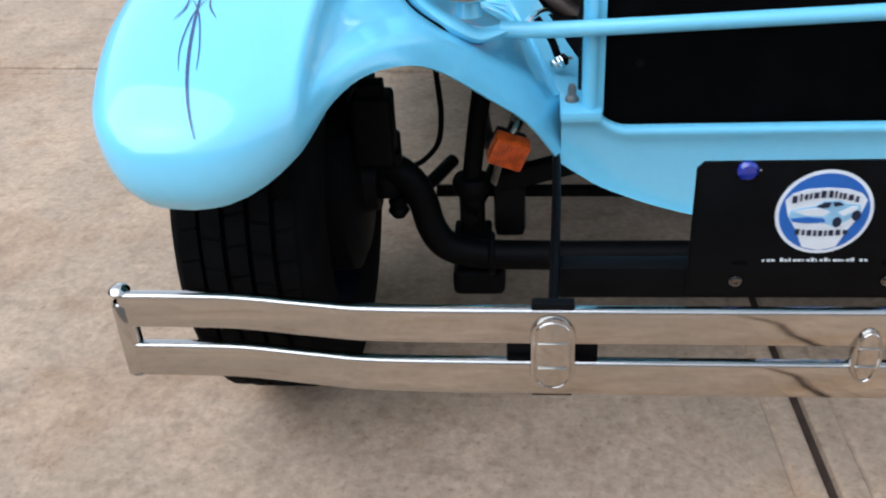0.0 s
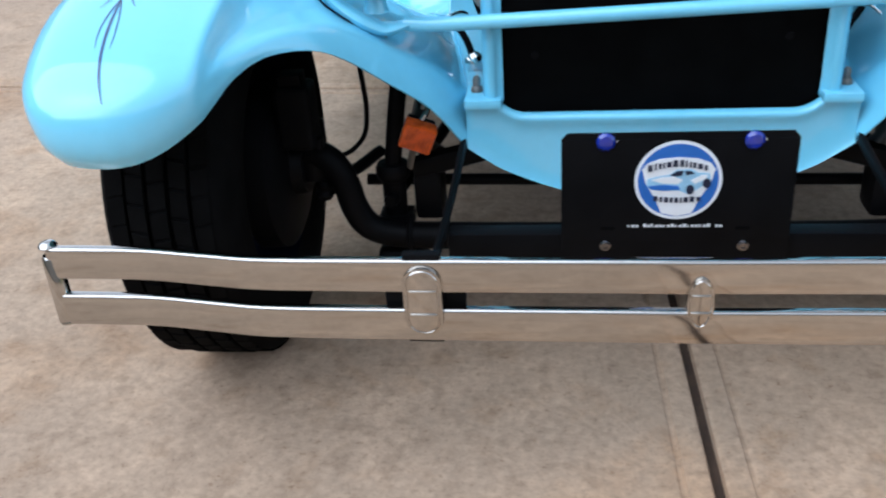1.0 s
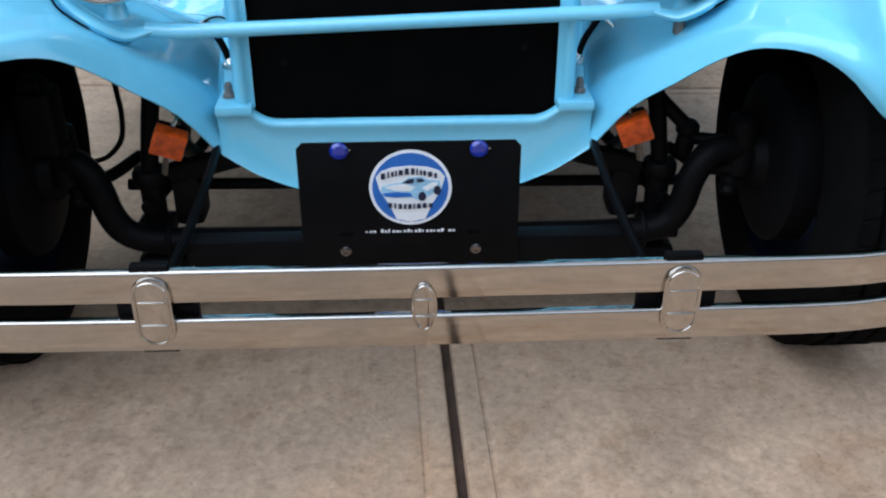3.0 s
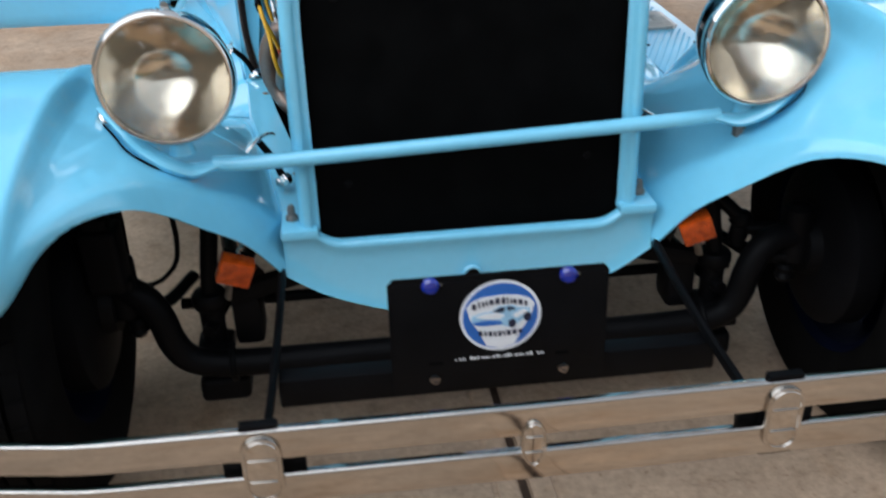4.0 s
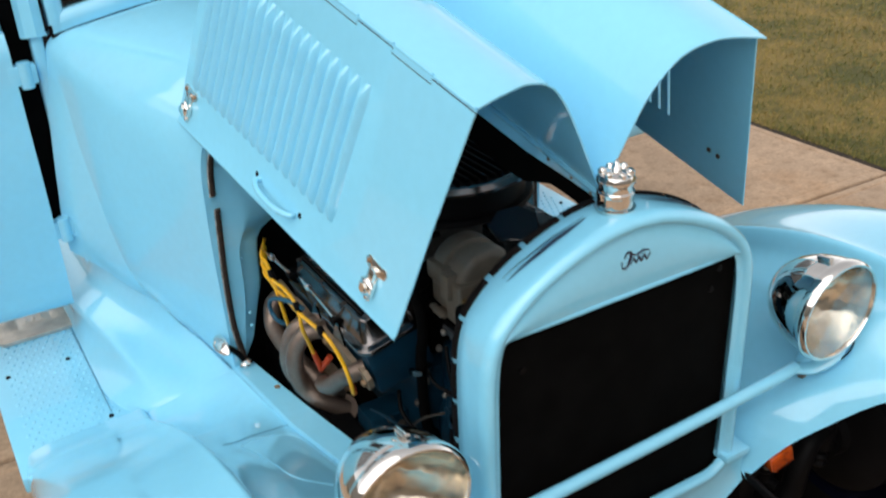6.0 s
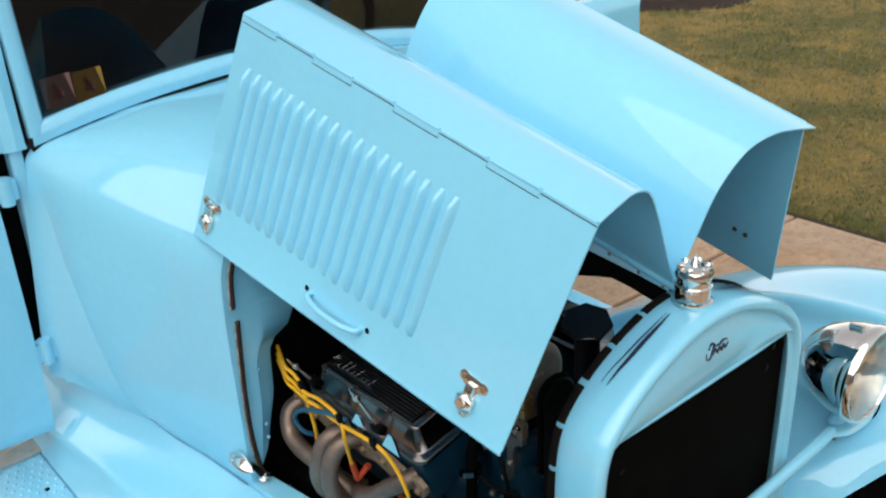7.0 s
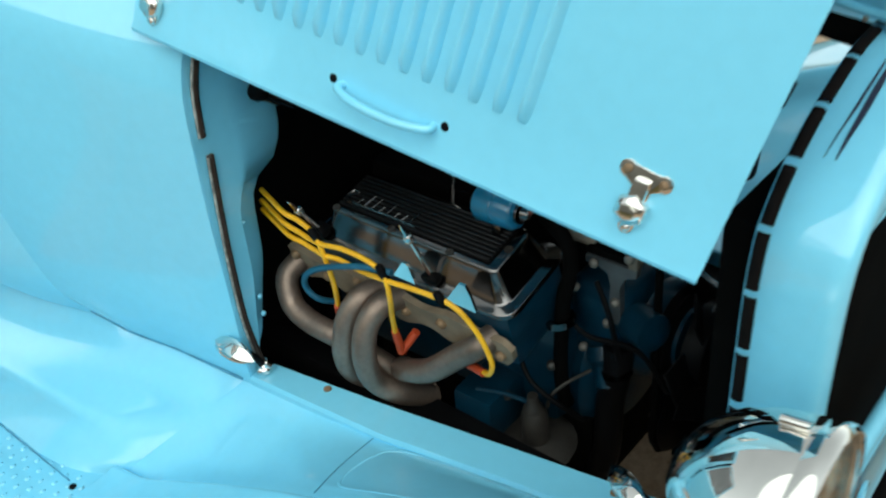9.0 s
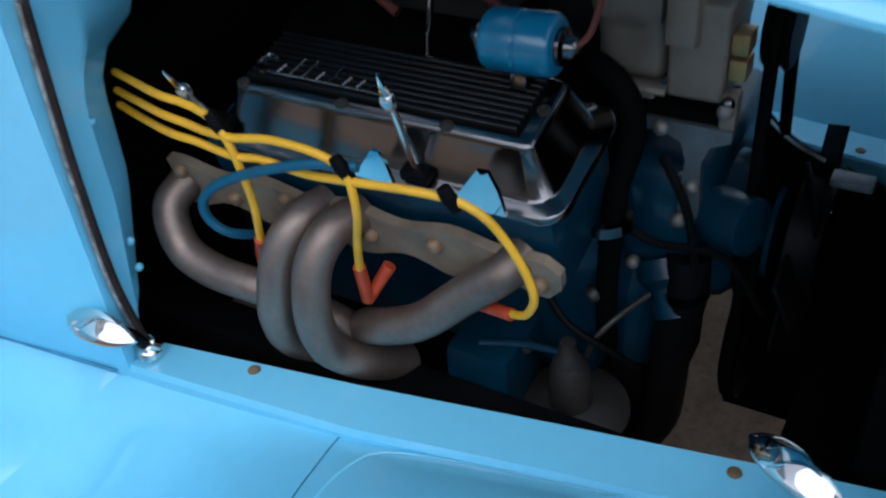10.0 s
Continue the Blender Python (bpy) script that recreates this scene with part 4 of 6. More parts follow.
for s in (-1, 1):
    headlamp(s)
bar = part("headlamp_bar", tube([(-0.385, 0.232, 0.567), (-0.30, 0.228, 0.566), (0, 0.226, 0.576), (0.30, 0.228, 0.586), (0.385, 0.232, 0.589)], 0.0115, 12), PAINT, car, "sky blue bar between the headlamps")
for s in (-1, 1):
    zz = 0.578 + s * 0.010
    # bracket sweeps under the lamp and out to the fender
    part("lamp_bracket", tube([(s * 0.375, 0.232, zz), (s * 0.415, 0.224, zz - 0.006), (s * 0.451, 0.212, zz + 0.014), (s * 0.484, 0.224, zz + 0.036), (s * 0.508, 0.245, zz + 0.055), (s * 0.541, 0.285, zz + 0.073)], [0.012, 0.020, 0.024, 0.021, 0.016, 0.012], 12, 5, flat=0.5), PAINT, bar)
    # Black line paints in the shade between bracket and fender.
    part("bracket_pad", tube([(s * 0.535, 0.250, zz + 0.064), (s * 0.518, 0.228, zz + 0.054), (s * 0.497, 0.200, zz + 0.040), (s * 0.468, 0.189, zz + 0.022), (s * 0.438, 0.204, zz - 0.004)], 0.0017, 8), MATT, bar, "black line for the shade under the bracket")
    part("bracket_bolt", bolt((s * 0.537, 0.272, zz + 0.062), (s * 0.2, -0.8, 0.6), 0.0125, 0.013), CHROME, bar)
    part("bracket_nut", lathe([(0, 0), (0.010, 0), (0.010, 0.022), (0.006, 0.024), (0.006, 0.034), (0, 0.034)], (s * 0.424, 0.243, zz - 0.018), (0, 0, -1), 6), GREYMETAL, bar)


# ---- hood latches lying on the sills ----
def latch(base, head, name="hood_latch"):
    b, h = Vector(base), Vector(head)
    d = (h - b).normalized()
    side = d.cross(Vector((0, 0, 1))).normalized()
    up = side.cross(d)
    p = part(name, tube([b, b.lerp(h, 0.5) + up * 0.006, h], 0.0060, 10), BLACK, car, "spring hood latch with a chrome wing handle")
    bm = bolt(b - up * 0.004, (0, 0, 1), 0.0135, 0.012)
    lathe([(0, -0.013), (0.009, -0.009), (0.013, 0), (0.009, 0.009), (0, 0.013)], b + d * 0.004 + up * 0.004, d, 14, bm)
    part("latch_base", bm, CHROME, p, "chrome base")
    # polished wings across the end of the stem, broad in the middle, drooping towards their tips
    bm = bmesh.new()
    wide = side.cross(d).normalized()
    rows = []
    for k in range(15):
        u = lerp(-1, 1, k / 14)
        w = 0.0140 * (1 - abs(u) ** 2.2) ** 0.7 + 0.0015
        c = h + side * (0.044 * u) + d * (0.006 - 0.010 * u * u)
        rows.append([c + wide * (w * math.cos(q)) + d * (0.0045 * (1 - 0.5 * abs(u)) * math.sin(q)) for q in (2 * math.pi * j / 12 for j in range(12))])
    vs = skin(bm, rows, closed_v=True)
    bm.faces.new(vs[0][::-1])
    bm.faces.new(vs[-1])
    bmesh.ops.recalc_face_normals(bm, faces=bm.faces)
    part("wing_handle", bm, CHROME, p)
    return p


for s in (-1, 1):
    latch((s * 0.381, 1.034, 0.442), (s * 0.429, 1.034, 0.510))
    latch((s * 0.297, 0.405, 0.452), (s * 0.334, 0.426, 0.520))

# ---- double bar bumper ----
BX = 0.015
def bumper_line(z):
    pts = []
    for x, y, dz in ((-0.842, -0.138, 0.003), (-0.77, -0.139, 0.003), (-0.70, -0.142, 0.003), (-0.61, -0.153, 0.001), (-0.53, -0.161, 0.0), (-0.32, -0.164, 0.0), (0, -0.166, 0.0)):
        pts.append((x, y, z + dz))
    half = spline([(BX + a, b, c) for a, b, c in pts], 5)
    return half + [Vector((2 * BX - p.x, p.y, p.z)) for p in half[-2::-1]]


def bumper_bar(z, h):
    rows = []
    for p in bumper_line(z):
        sec = []
        for q, dy in ((-0.5, 0.004), (-0.49, -0.0014), (-0.40, -0.0025), (-0.15, -0.003), (0.15, -0.003), (0.40, -0.0027), (0.472, -0.0020), (0.492, 0.0002), (0.5, 0.004)):
            sec.append(p + Vector((0, dy, h * q)))
        for q, dy in ((0.49, 0.009), (-0.47, 0.009)):
            sec.append(p + Vector((0, dy, h * q)))
        rows.append(sec)
    bm = bmesh.new()
    vs = skin(bm, rows, closed_v=True)
    bm.faces.new(vs[0][::-1])
    bm.faces.new(vs[-1])
    bmesh.ops.recalc_face_normals(bm, faces=bm.faces)
    return bm


bumper = part("front_bumper", bumper_bar(0.356, 0.046), NICKEL, car, "polished nickel double bar bumper with oval clamps", sharp=60)
part("lower_bar", bumper_bar(0.2845, 0.047), NICKEL, bumper, sharp=60)
for s in (-1, 1):
    x = BX + s * 0.842
    bm = lathe([(0, -0.012), (0.013, -0.010), (0.013, 0.086), (0.010, 0.090)], (x, -0.130, 0.278), (0, 0, 1), 16)
    part("end_pin", bm, NICKEL, bumper)
    for za, dr in ((0.380, 1), (0.268, -1)):
        part("end_cap", lathe([(0, 0), (0.0125, 0), (0.0132, 0.002), (0.0105, 0.006), (0.006, 0.008), (0, 0.0085)], (x, -0.130, za), (0, 0, dr), 20), NICKEL, bumper, "chrome end cap")


def clamp(x, w, h, y=-0.172, outer=True):
    zc = 0.322
    bm = plate_shape(rounded(w, h, w * 0.49, 8) if outer else ring(w / 2, h / 2), (x, y + 0.0065, zc), (1, 0, 0), (0, 0, 1), 0.008, 0.003)
    c = part("bumper_clamp", bm, NICKEL, bumper, "oval clamp with raised bars")
    bm = bmesh.new()
    outl = rounded(w * 0.8, h * 0.9, w * 0.39, 8) if outer else ring(w * 0.4, h * 0.45)
    tube([Vector((x + a, y - 0.0018, zc + b)) for a, b in outl + outl[:1]], 0.0013, 6, 1, bm, smooth=False)
    for dz in (h * 0.16, -h * 0.18):
        box((x - w * 0.34, y - 0.0040, zc + dz - 0.0018), (x + w * 0.34, y - 0.0005, zc + dz + 0.0018), 0.0012, 2, bm)
    part("raised_bead", bm, NICKEL, c)
    if outer:
        part("backing_bracket", box((x - 0.052, -0.150, 0.296), (x + 0.052, -0.138, 0.348), 0.003), BLACK, bumper, "black steel bracket")
        part("clamp_back", box((x - 0.024, -0.165, 0.258), (x + 0.024, -0.150, 0.386), 0.003), BLACK, bumper)


clamp(BX - 0.337, 0.050, 0.100)
clamp(BX + 0.332, 0.050, 0.100)
clamp(BX + 0.003, 0.034, 0.072, outer=False)

# ---- frame horns, cross bar, number plate ----
for s in (-1, 1):
    part("frame_horn", tube([(s * 0.305, 0.40, 0.40), (s * 0.307, 0.21, 0.36), (s * 0.314, 0.03, 0.335), (s * 0.322, -0.135, 0.322)], 0.0062, 8, 4, flat=1.7), BLACK, car)
    part("frame_rail", box((min(s * 0.25, s * 0.30), 0.27, 0.345), (max(s * 0.25, s * 0.30), 2.2, 0.405), 0.006), BLACK, car)
part("cross_bar", box((-0.31, 0.008, 0.278), (0.325, 0.040, 0.324), 0.004), BLACK, car, "black square cross tube")
plate = part("plate_panel", plate_shape([(-0.1525, -0.092), (0.1525, -0.092), (0.1525, 0.086), (0.1445, 0.095), (-0.1445, 0.095), (-0.1525, 0.086)], (0.003, 0.004, 0.381), (1, 0, 0), (0, 0, 1), 0.004, 0.001), BLACK, car, "black show plate with a round blue and white badge")
part("plate_insert", plate_shape(rounded(0.30, 0.150, 0.008), (0.003, 0.0, 0.393), (1, 0, 0), (0, 0, 1), 0.0016, 0.0005), BLACK, plate)
for s in (-1, 1):
    bz = 0.466
    part("reflector_bolt", lathe([(0, 0), (0.0125, 0), (0.0125, 0.004), (0.009, 0.008), (0, 0.0095)], (0.003 + s * 0.0945, -0.001, bz), (0, -1, 0), 20), BLUELENS, plate, "cobalt blue reflector bolt")
    part("stud", tube([(0.003 + s * 0.0945 + 0.0100, 0.001, bz), (0.003 + s * 0.0945 + 0.0165, -0.002, bz)], 0.0024, 8), ALLOY, plate)
    part("plate_bolt", lathe([(0, 0), (0.008, 0), (0.008, 0.002), (0.006, 0.003), (0.006, 0.006), (0.003, 0.006), (0.003, 0.004), (0, 0.004)], (0.003 + s * 0.0925, 0.0, 0.311), (0, -1, 0), 14), ALLOY, plate, "steel plate bolt")
    part("plate_slot", plate_shape(rounded(0.020, 0.005, 0.0024), (0.003 + s * 0.09, -0.0014, 0.338), (1, 0, 0), (0, 0, 1), 0.0008), MATT, plate)
# badge, built up in flat layers
bc = Vector((0.004, -0.0018, 0.409))


def layer(name, outline, k, material, lab=""):
    part(name, plate_shape(outline, bc + Vector((0, -0.0006 * k, 0)), (1, 0, 0), (0, 0, 1), 0.0006), material, plate, lab)


layer("badge_disc", ring(0.057, 0.057), 0, WHITE, "round blue and white badge")
layer("badge_ring", ring(0.0525, 0.0525), 1, LOGOBLUE)
shield = [(-0.0475, 0.017), (-0.040, 0.026), (-0.024, 0.032), (0, 0.034), (0.024, 0.032), (0.040, 0.026), (0.0475, 0.017), (0.042, -0.004), (0.030, -0.024), (0.020, -0.0475), (0, -0.052), (-0.020, -0.0475), (-0.030, -0.024), (-0.042, -0.004)]
layer("badge_shield", shield, 2, WHITE)
# a low car seen from its nose, in a few flat tones
layer("badge_picture", [(-0.041, -0.006), (-0.040, 0.003), (-0.026, 0.007), (-0.012, 0.009), (-0.002, 0.016), (0.016, 0.017), (0.026, 0.012), (0.040, 0.011), (0.042, 0.001), (0.034, -0.006), (0.022, -0.014), (0.014, -0.019), (0.002, -0.014), (-0.022, -0.014), (-0.036, -0.012)], 3, PALEBLUE)
layer("badge_picture_light", [(-0.036, 0.002), (-0.022, 0.006), (-0.006, 0.007), (0.006, 0.002), (0.000, -0.004), (-0.020, -0.003)], 4, WHITE)
layer("badge_picture_light", [(0.016, 0.001), (0.030, 0.009), (0.038, 0.009), (0.036, 0.004), (0.022, -0.004)], 4, WHITE)
layer("badge_picture_shade", [(-0.039, -0.007), (-0.020, -0.005), (0.000, -0.007), (0.003, -0.012), (-0.020, -0.0135), (-0.035, -0.0115)], 4, LOGOBLUE)
layer("badge_picture_glass", [(-0.011, 0.009), (-0.002, 0.0148), (0.006, 0.0150), (0.004, 0.0085), (-0.004, 0.0072)], 5, INK)
layer("badge_picture_glass", [(0.008, 0.0150), (0.015, 0.0152), (0.021, 0.0115), (0.010, 0.0090)], 5, INK)
for wx, wz in ((0.016, -0.012), (0.037, -0.003)):
    layer("badge_picture_wheel", [(wx + a, wz + b) for a, b in ring(0.0052, 0.0070, 16)], 5, INK)


# lettering too small to read as plain bars
def bars(spans, z, h, bend, k, material):
    """A row of upright bars of uneven width along a shallow bow."""
    bm = bmesh.new()
    for a, b, grow in spans:
        lift = z - bend * ((a + b) / 2) ** 2
        plate_shape([(a, lift), (b, lift), (b, lift + h * grow), (a, lift + h * grow)], bc + Vector((0, -0.0006 * k, 0)), (1, 0, 0), (0, 0, 1), 0.0006, 0, bm)
    part("lettering", bm, material, plate)


bars([(-0.040, -0.0345, 1), (-0.031, -0.0290, 1), (-0.026, -0.0225, 0.8), (-0.0205, -0.0180, 0.8), (-0.0155, -0.0100, 0.8), (-0.0075, -0.0020, 1), (0.0015, 0.0060, 1), (0.0085, 0.0105, 1), (0.0135, 0.0160, 0.8), (0.0180, 0.0215, 0.8), (0.0245, 0.0300, 0.8), (0.0330, 0.0365, 0.8)], 0.0215, 0.0092, 5.0, 5, INK)
bars([(-0.031, -0.0260, 1), (-0.023, -0.0200, 1), (-0.017, -0.0120, 1), (-0.0095, -0.0060, 1), (-0.0035, 0.0010, 1), (0.0035, 0.0060, 1), (0.0085, 0.0140, 1), (0.0165, 0.0220, 1), (0.0250, 0.0300, 0.8)], -0.0310, 0.0075, -3.0, 5, INK)
bars([(-0.064 + 0.0053 * k, -0.0607 + 0.0053 * k + (0.0006 if k % 3 else -0.0012), 1.35 if k in (4, 6, 11, 14, 20) else 0.85) for k in range(24) if k not in (3, 21)], -0.0690, 0.0036, 0.0, 0, WHITE)

# ---- amber turn lamps ----
for s in (-1, 1):
    m = pose(-0.377 if s < 0 else 0.367, 0.232, 0.388 if s < 0 else 0.398, 10, s * -22, s * -8) @ Matrix.Scale(0.86, 4)
    bm = bmesh.new()
    box((-0.031, -0.022, -0.026), (0.031, 0.012, 0.026), 0.006, 2, bm, m)
    t = part("turn_lamp", bm, AMBER, car, "amber plastic turn lamp")
    bm = bmesh.new()
    for k in range(9):
        x = -0.024 + 0.006 * k
        box((x - 0.0014, -0.0255, -0.021), (x + 0.0014, -0.021, 0.021), 0.0006, 1, bm, m)
    part("lens_rib", bm, AMBER, t, kind="stuff")
    bm = bmesh.new()
    box((-0.028, 0.0125, -0.023), (0.028, 0.030, 0.023), 0.006, 2, bm, m)
    part("lamp_housing", bm, BLACK, t)
    part("lamp_stem", tube([m @ Vector((0.0, 0.02, 0.02)), m @ Vector((0.004, 0.03, 0.035)), m @ Vector((0.0, 0.06, 0.05))], 0.005, 8), CHROME, t)
    # flat stay from the housing down to the frame
    foot = m @ Vector((0.0, 0.022, -0.015))
    part("lamp_stay", tube([foot, foot + Vector((s * 0.008, 0.006, -0.028)), foot + Vector((s * 0.017, 0.010, -0.062))], 0.0036, 10, 4, flat=2.0), STAYMETAL, t, "dull tan stay")

# ---- front axle, springs and wheels ----
WY, WR = 0.285, 0.322


def axle():
    half = [(-0.585, 0.275, 0.345), (-0.555, 0.268, 0.343), (-0.528, 0.262, 0.326), (-0.509, 0.258, 0.290), (-0.499, 0.256, 0.250), (-0.480, 0.256, 0.216), (-0.445, 0.256, 0.200), (-0.38, 0.256, 0.194), (-0.2, 0.256, 0.192), (0, 0.256, 0.192)]
    return tube(half + [(-x - 0.030 * min(1, max(0, (abs(x) - 0.2) / 0.2)), y, z) for x, y, z in half[-2:0:-1]] + [(0.585, 0.275, 0.345)], 0.0235, 14, 5)


ax = part("front_axle", axle(), BLACK, car, "black dropped tube axle")
for s in (-1, 1):
    part("king_pin", lathe([(0.014, 0), (0.026, 0.004), (0.026, 0.10), (0.014, 0.108)], (s * 0.565, 0.275, 0.295), (0, 0, 1), 18), BLACK, ax)
    # damper: slim upper rod leaning inwards, collar, lower body and its foot
    bm = tube([(s * 0.436, 0.305, 0.305), (s * 0.424, 0.315, 0.40), (s * 0.408, 0.33, 0.50)], 0.0150, 14, 3)
    part("shock_rod", bm, BLACK, ax)
    bm = lathe([(0, 0.0), (0.016, 0.0), (0.020, 0.010), (0.0205, 0.150), (0.0215, 0.158), (0.027, 0.162), (0.030, 0.170), (0.030, 0.182), (0.026, 0.189), (0, 0.190)], (s * 0.4365, 0.305, 0.120), (0, 0, 1), 20)
    part("shock_absorber", bm, BLACK, ax)
    bm = tube([(s * 0.405, 0.268, 0.225), (s * 0.405, 0.255, 0.222), (s * 0.405, 0.236, 0.205), (s * 0.405, 0.236, 0.180), (s * 0.405, 0.260, 0.160)], 0.0055, 8, 4)
    part("u_bolt", bm, BLACK, ax)
    part("axle_bracket", box((min(s * 0.385, s * 0.470), 0.262, 0.110), (max(s * 0.385, s * 0.470), 0.330, 0.158), 0.014, 3), BLACK, ax)
    part("spring_end", box((min(s * 0.352, s * 0.402), 0.29, 0.205), (max(s * 0.352, s * 0.402), 0.36, 0.295), 0.012, 2), BLACK, ax)
    part("rubber_boot", lathe([(0.010, 0), (0.016, 0.006), (0.013, 0.016), (0.017, 0.024), (0.010, 0.034)], (s * 0.548, 0.262, 0.296), (0, 0, -1), 14), BLACK, ax)
    part("spring_perch", box((s * 0.437 - 0.03, 0.245, 0.185), (s * 0.437 + 0.03, 0.335, 0.215), 0.006), BLACK, ax)
    part("upper_link", tube([(s * 0.36, 0.36, 0.30), (s * 0.42, 0.50, 0.29), (s * 0.45, 0.85, 0.28)], 0.014, 10), BLACK, ax)
    part("steering_arm", tube([(s * 0.56, 0.26, 0.31), (s * 0.51, 0.30, 0.295), (s * 0.47, 0.38, 0.300)], 0.011, 10), BLACK, ax)
    if s < 0:
        hose = [(-0.556, 0.345, 0.305), (-0.535, 0.355, 0.303), (-0.514, 0.36, 0.312), (-0.491, 0.36, 0.341), (-0.484, 0.36, 0.386), (-0.486, 0.36, 0.430), (-0.490, 0.365, 0.48), (-0.485, 0.375, 0.53)]
    else:
        hose = [(0.415, 0.335, 0.350), (0.428, 0.33, 0.336), (0.461, 0.33, 0.313), (0.498, 0.33, 0.301), (0.530, 0.33, 0.304), (0.560, 0.33, 0.320)]
    part("brake_hose", tube(hose, 0.0046, 8), BLACK, ax)
    part("radius_rod", tube([(s * 0.44, 0.27, 0.25), (s * 0.36, 0.62, 0.28), (s * 0.28, 1.0, 0.33)], 0.012, 10), BLACK, ax)
    part("lamp_wire", tube([(s * 0.372, 0.26, 0.42), (s * 0.36, 0.275, 0.45), (s * 0.345, 0.30, 0.47)], 0.003, 6), GREYMETAL, ax)
part("drag_link", tube([(0.385, 0.335, 0.460), (0.418, 0.325, 0.424), (0.470, 0.310, 0.374)], 0.0125, 10), BLACK, ax, "black steering link")
part("ball_joint", lathe([(0, -0.034), (0.012, -0.032), (0.017, -0.014), (0.015, 0.006), (0.020, 0.012), (0.020, 0.024), (0.013, 0.032), (0, 0.034)], (0.478, 0.310, 0.346), (0.06, 0, 1), 16), BLACK, ax)
part("spindle_arm", tube([(0.478, 0.310, 0.346), (0.53, 0.300, 0.345), (0.59, 0.290, 0.345)], 0.0115, 10), BLACK, ax)
bm = box((-0.600, 0.205, 0.372), (-0.541, 0.262, 0.478), 0.010, 3)
box((-0.590, 0.215, 0.470), (-0.553, 0.250, 0.496), 0.004, 2, bm)
box((-0.548, 0.222, 0.366), (-0.534, 0.245, 0.386), 0.004, 2, bm)
part("brake_caliper", bm, BLACK, ax, "black brake caliper")
part("tie_rod", tube([(-0.50, 0.385, 0.242), (0.50, 0.385, 0.232)], 0.0105, 10), BLACK, ax)
part("transverse_spring", tube([(-0.40, 0.30, 0.30), (-0.2, 0.31, 0.345), (0, 0.31, 0.36), (0.2, 0.31, 0.345), (0.40, 0.30, 0.30)], 0.016, 8, flat=1.3), BLACK, ax)


def tyre_mesh(x, y, r, w):
    """Tyre with four tread grooves and rounded shoulders, and blocks cut across them."""
    h = w / 2
    prof = [(r * 0.60, -h * 0.86), (r * 0.66, -h * 0.97), (r * 0.78, -h * 1.02), (r * 0.88, -h * 1.0), (r * 0.945, -h * 0.93), (r * 0.975, -h * 0.84), (r * 0.985, -h * 0.78)]
    for g in (-0.50, -0.17, 0.17, 0.50):
        prof += [(r * 0.990, (g - 0.055) * h), (r * 0.968, (g - 0.045) * h), (r * 0.968, (g + 0.045) * h), (r * 0.990, (g + 0.055) * h)]
    prof += [(r * 0.985, h * 0.78), (r * 0.975, h * 0.84), (r * 0.945, h * 0.93), (r * 0.88, h * 1.0), (r * 0.78, h * 1.02), (r * 0.66, h * 0.97), (r * 0.60, h * 0.86)]
    return lathe(prof, (x, y, r - 0.004), (1, 0, 0), 72)


def tread_cuts(x, y, r, w):
    """Raised tread blocks' edges: thin slanted sipes standing proud as narrow lips."""
    bm = bmesh.new()
    h = w / 2
    for k in range(48):
        a = 2 * math.pi * k / 48
        for g, sl in ((-0.335, 1), (0.0, -1), (0.335, 1), (0.66, -1), (-0.66, -1)):
            p = Vector((x + g * h, y, r - 0.004))
            rows = []
            for q in (-0.13, 0.13):
                aa = a + sl * q * 0.05 + 0.10 * g
                c = Vector((0, math.cos(aa), math.sin(aa)))
                t = Vector((0, -math.sin(aa), math.cos(aa)))
                b = p + Vector((q * h, 0, 0))
                rr = r * (1.0 if abs(g) < 0.5 else 0.993)
                rows.append([b + c * (rr - 0.004) - t * 0.0195, b + c * rr - t * 0.0180, b + c * rr + t * 0.0180, b + c * (rr - 0.004) + t * 0.0195])
            skin(bm, rows)
    bmesh.ops.recalc_face_normals(bm, faces=bm.faces)
    return bm


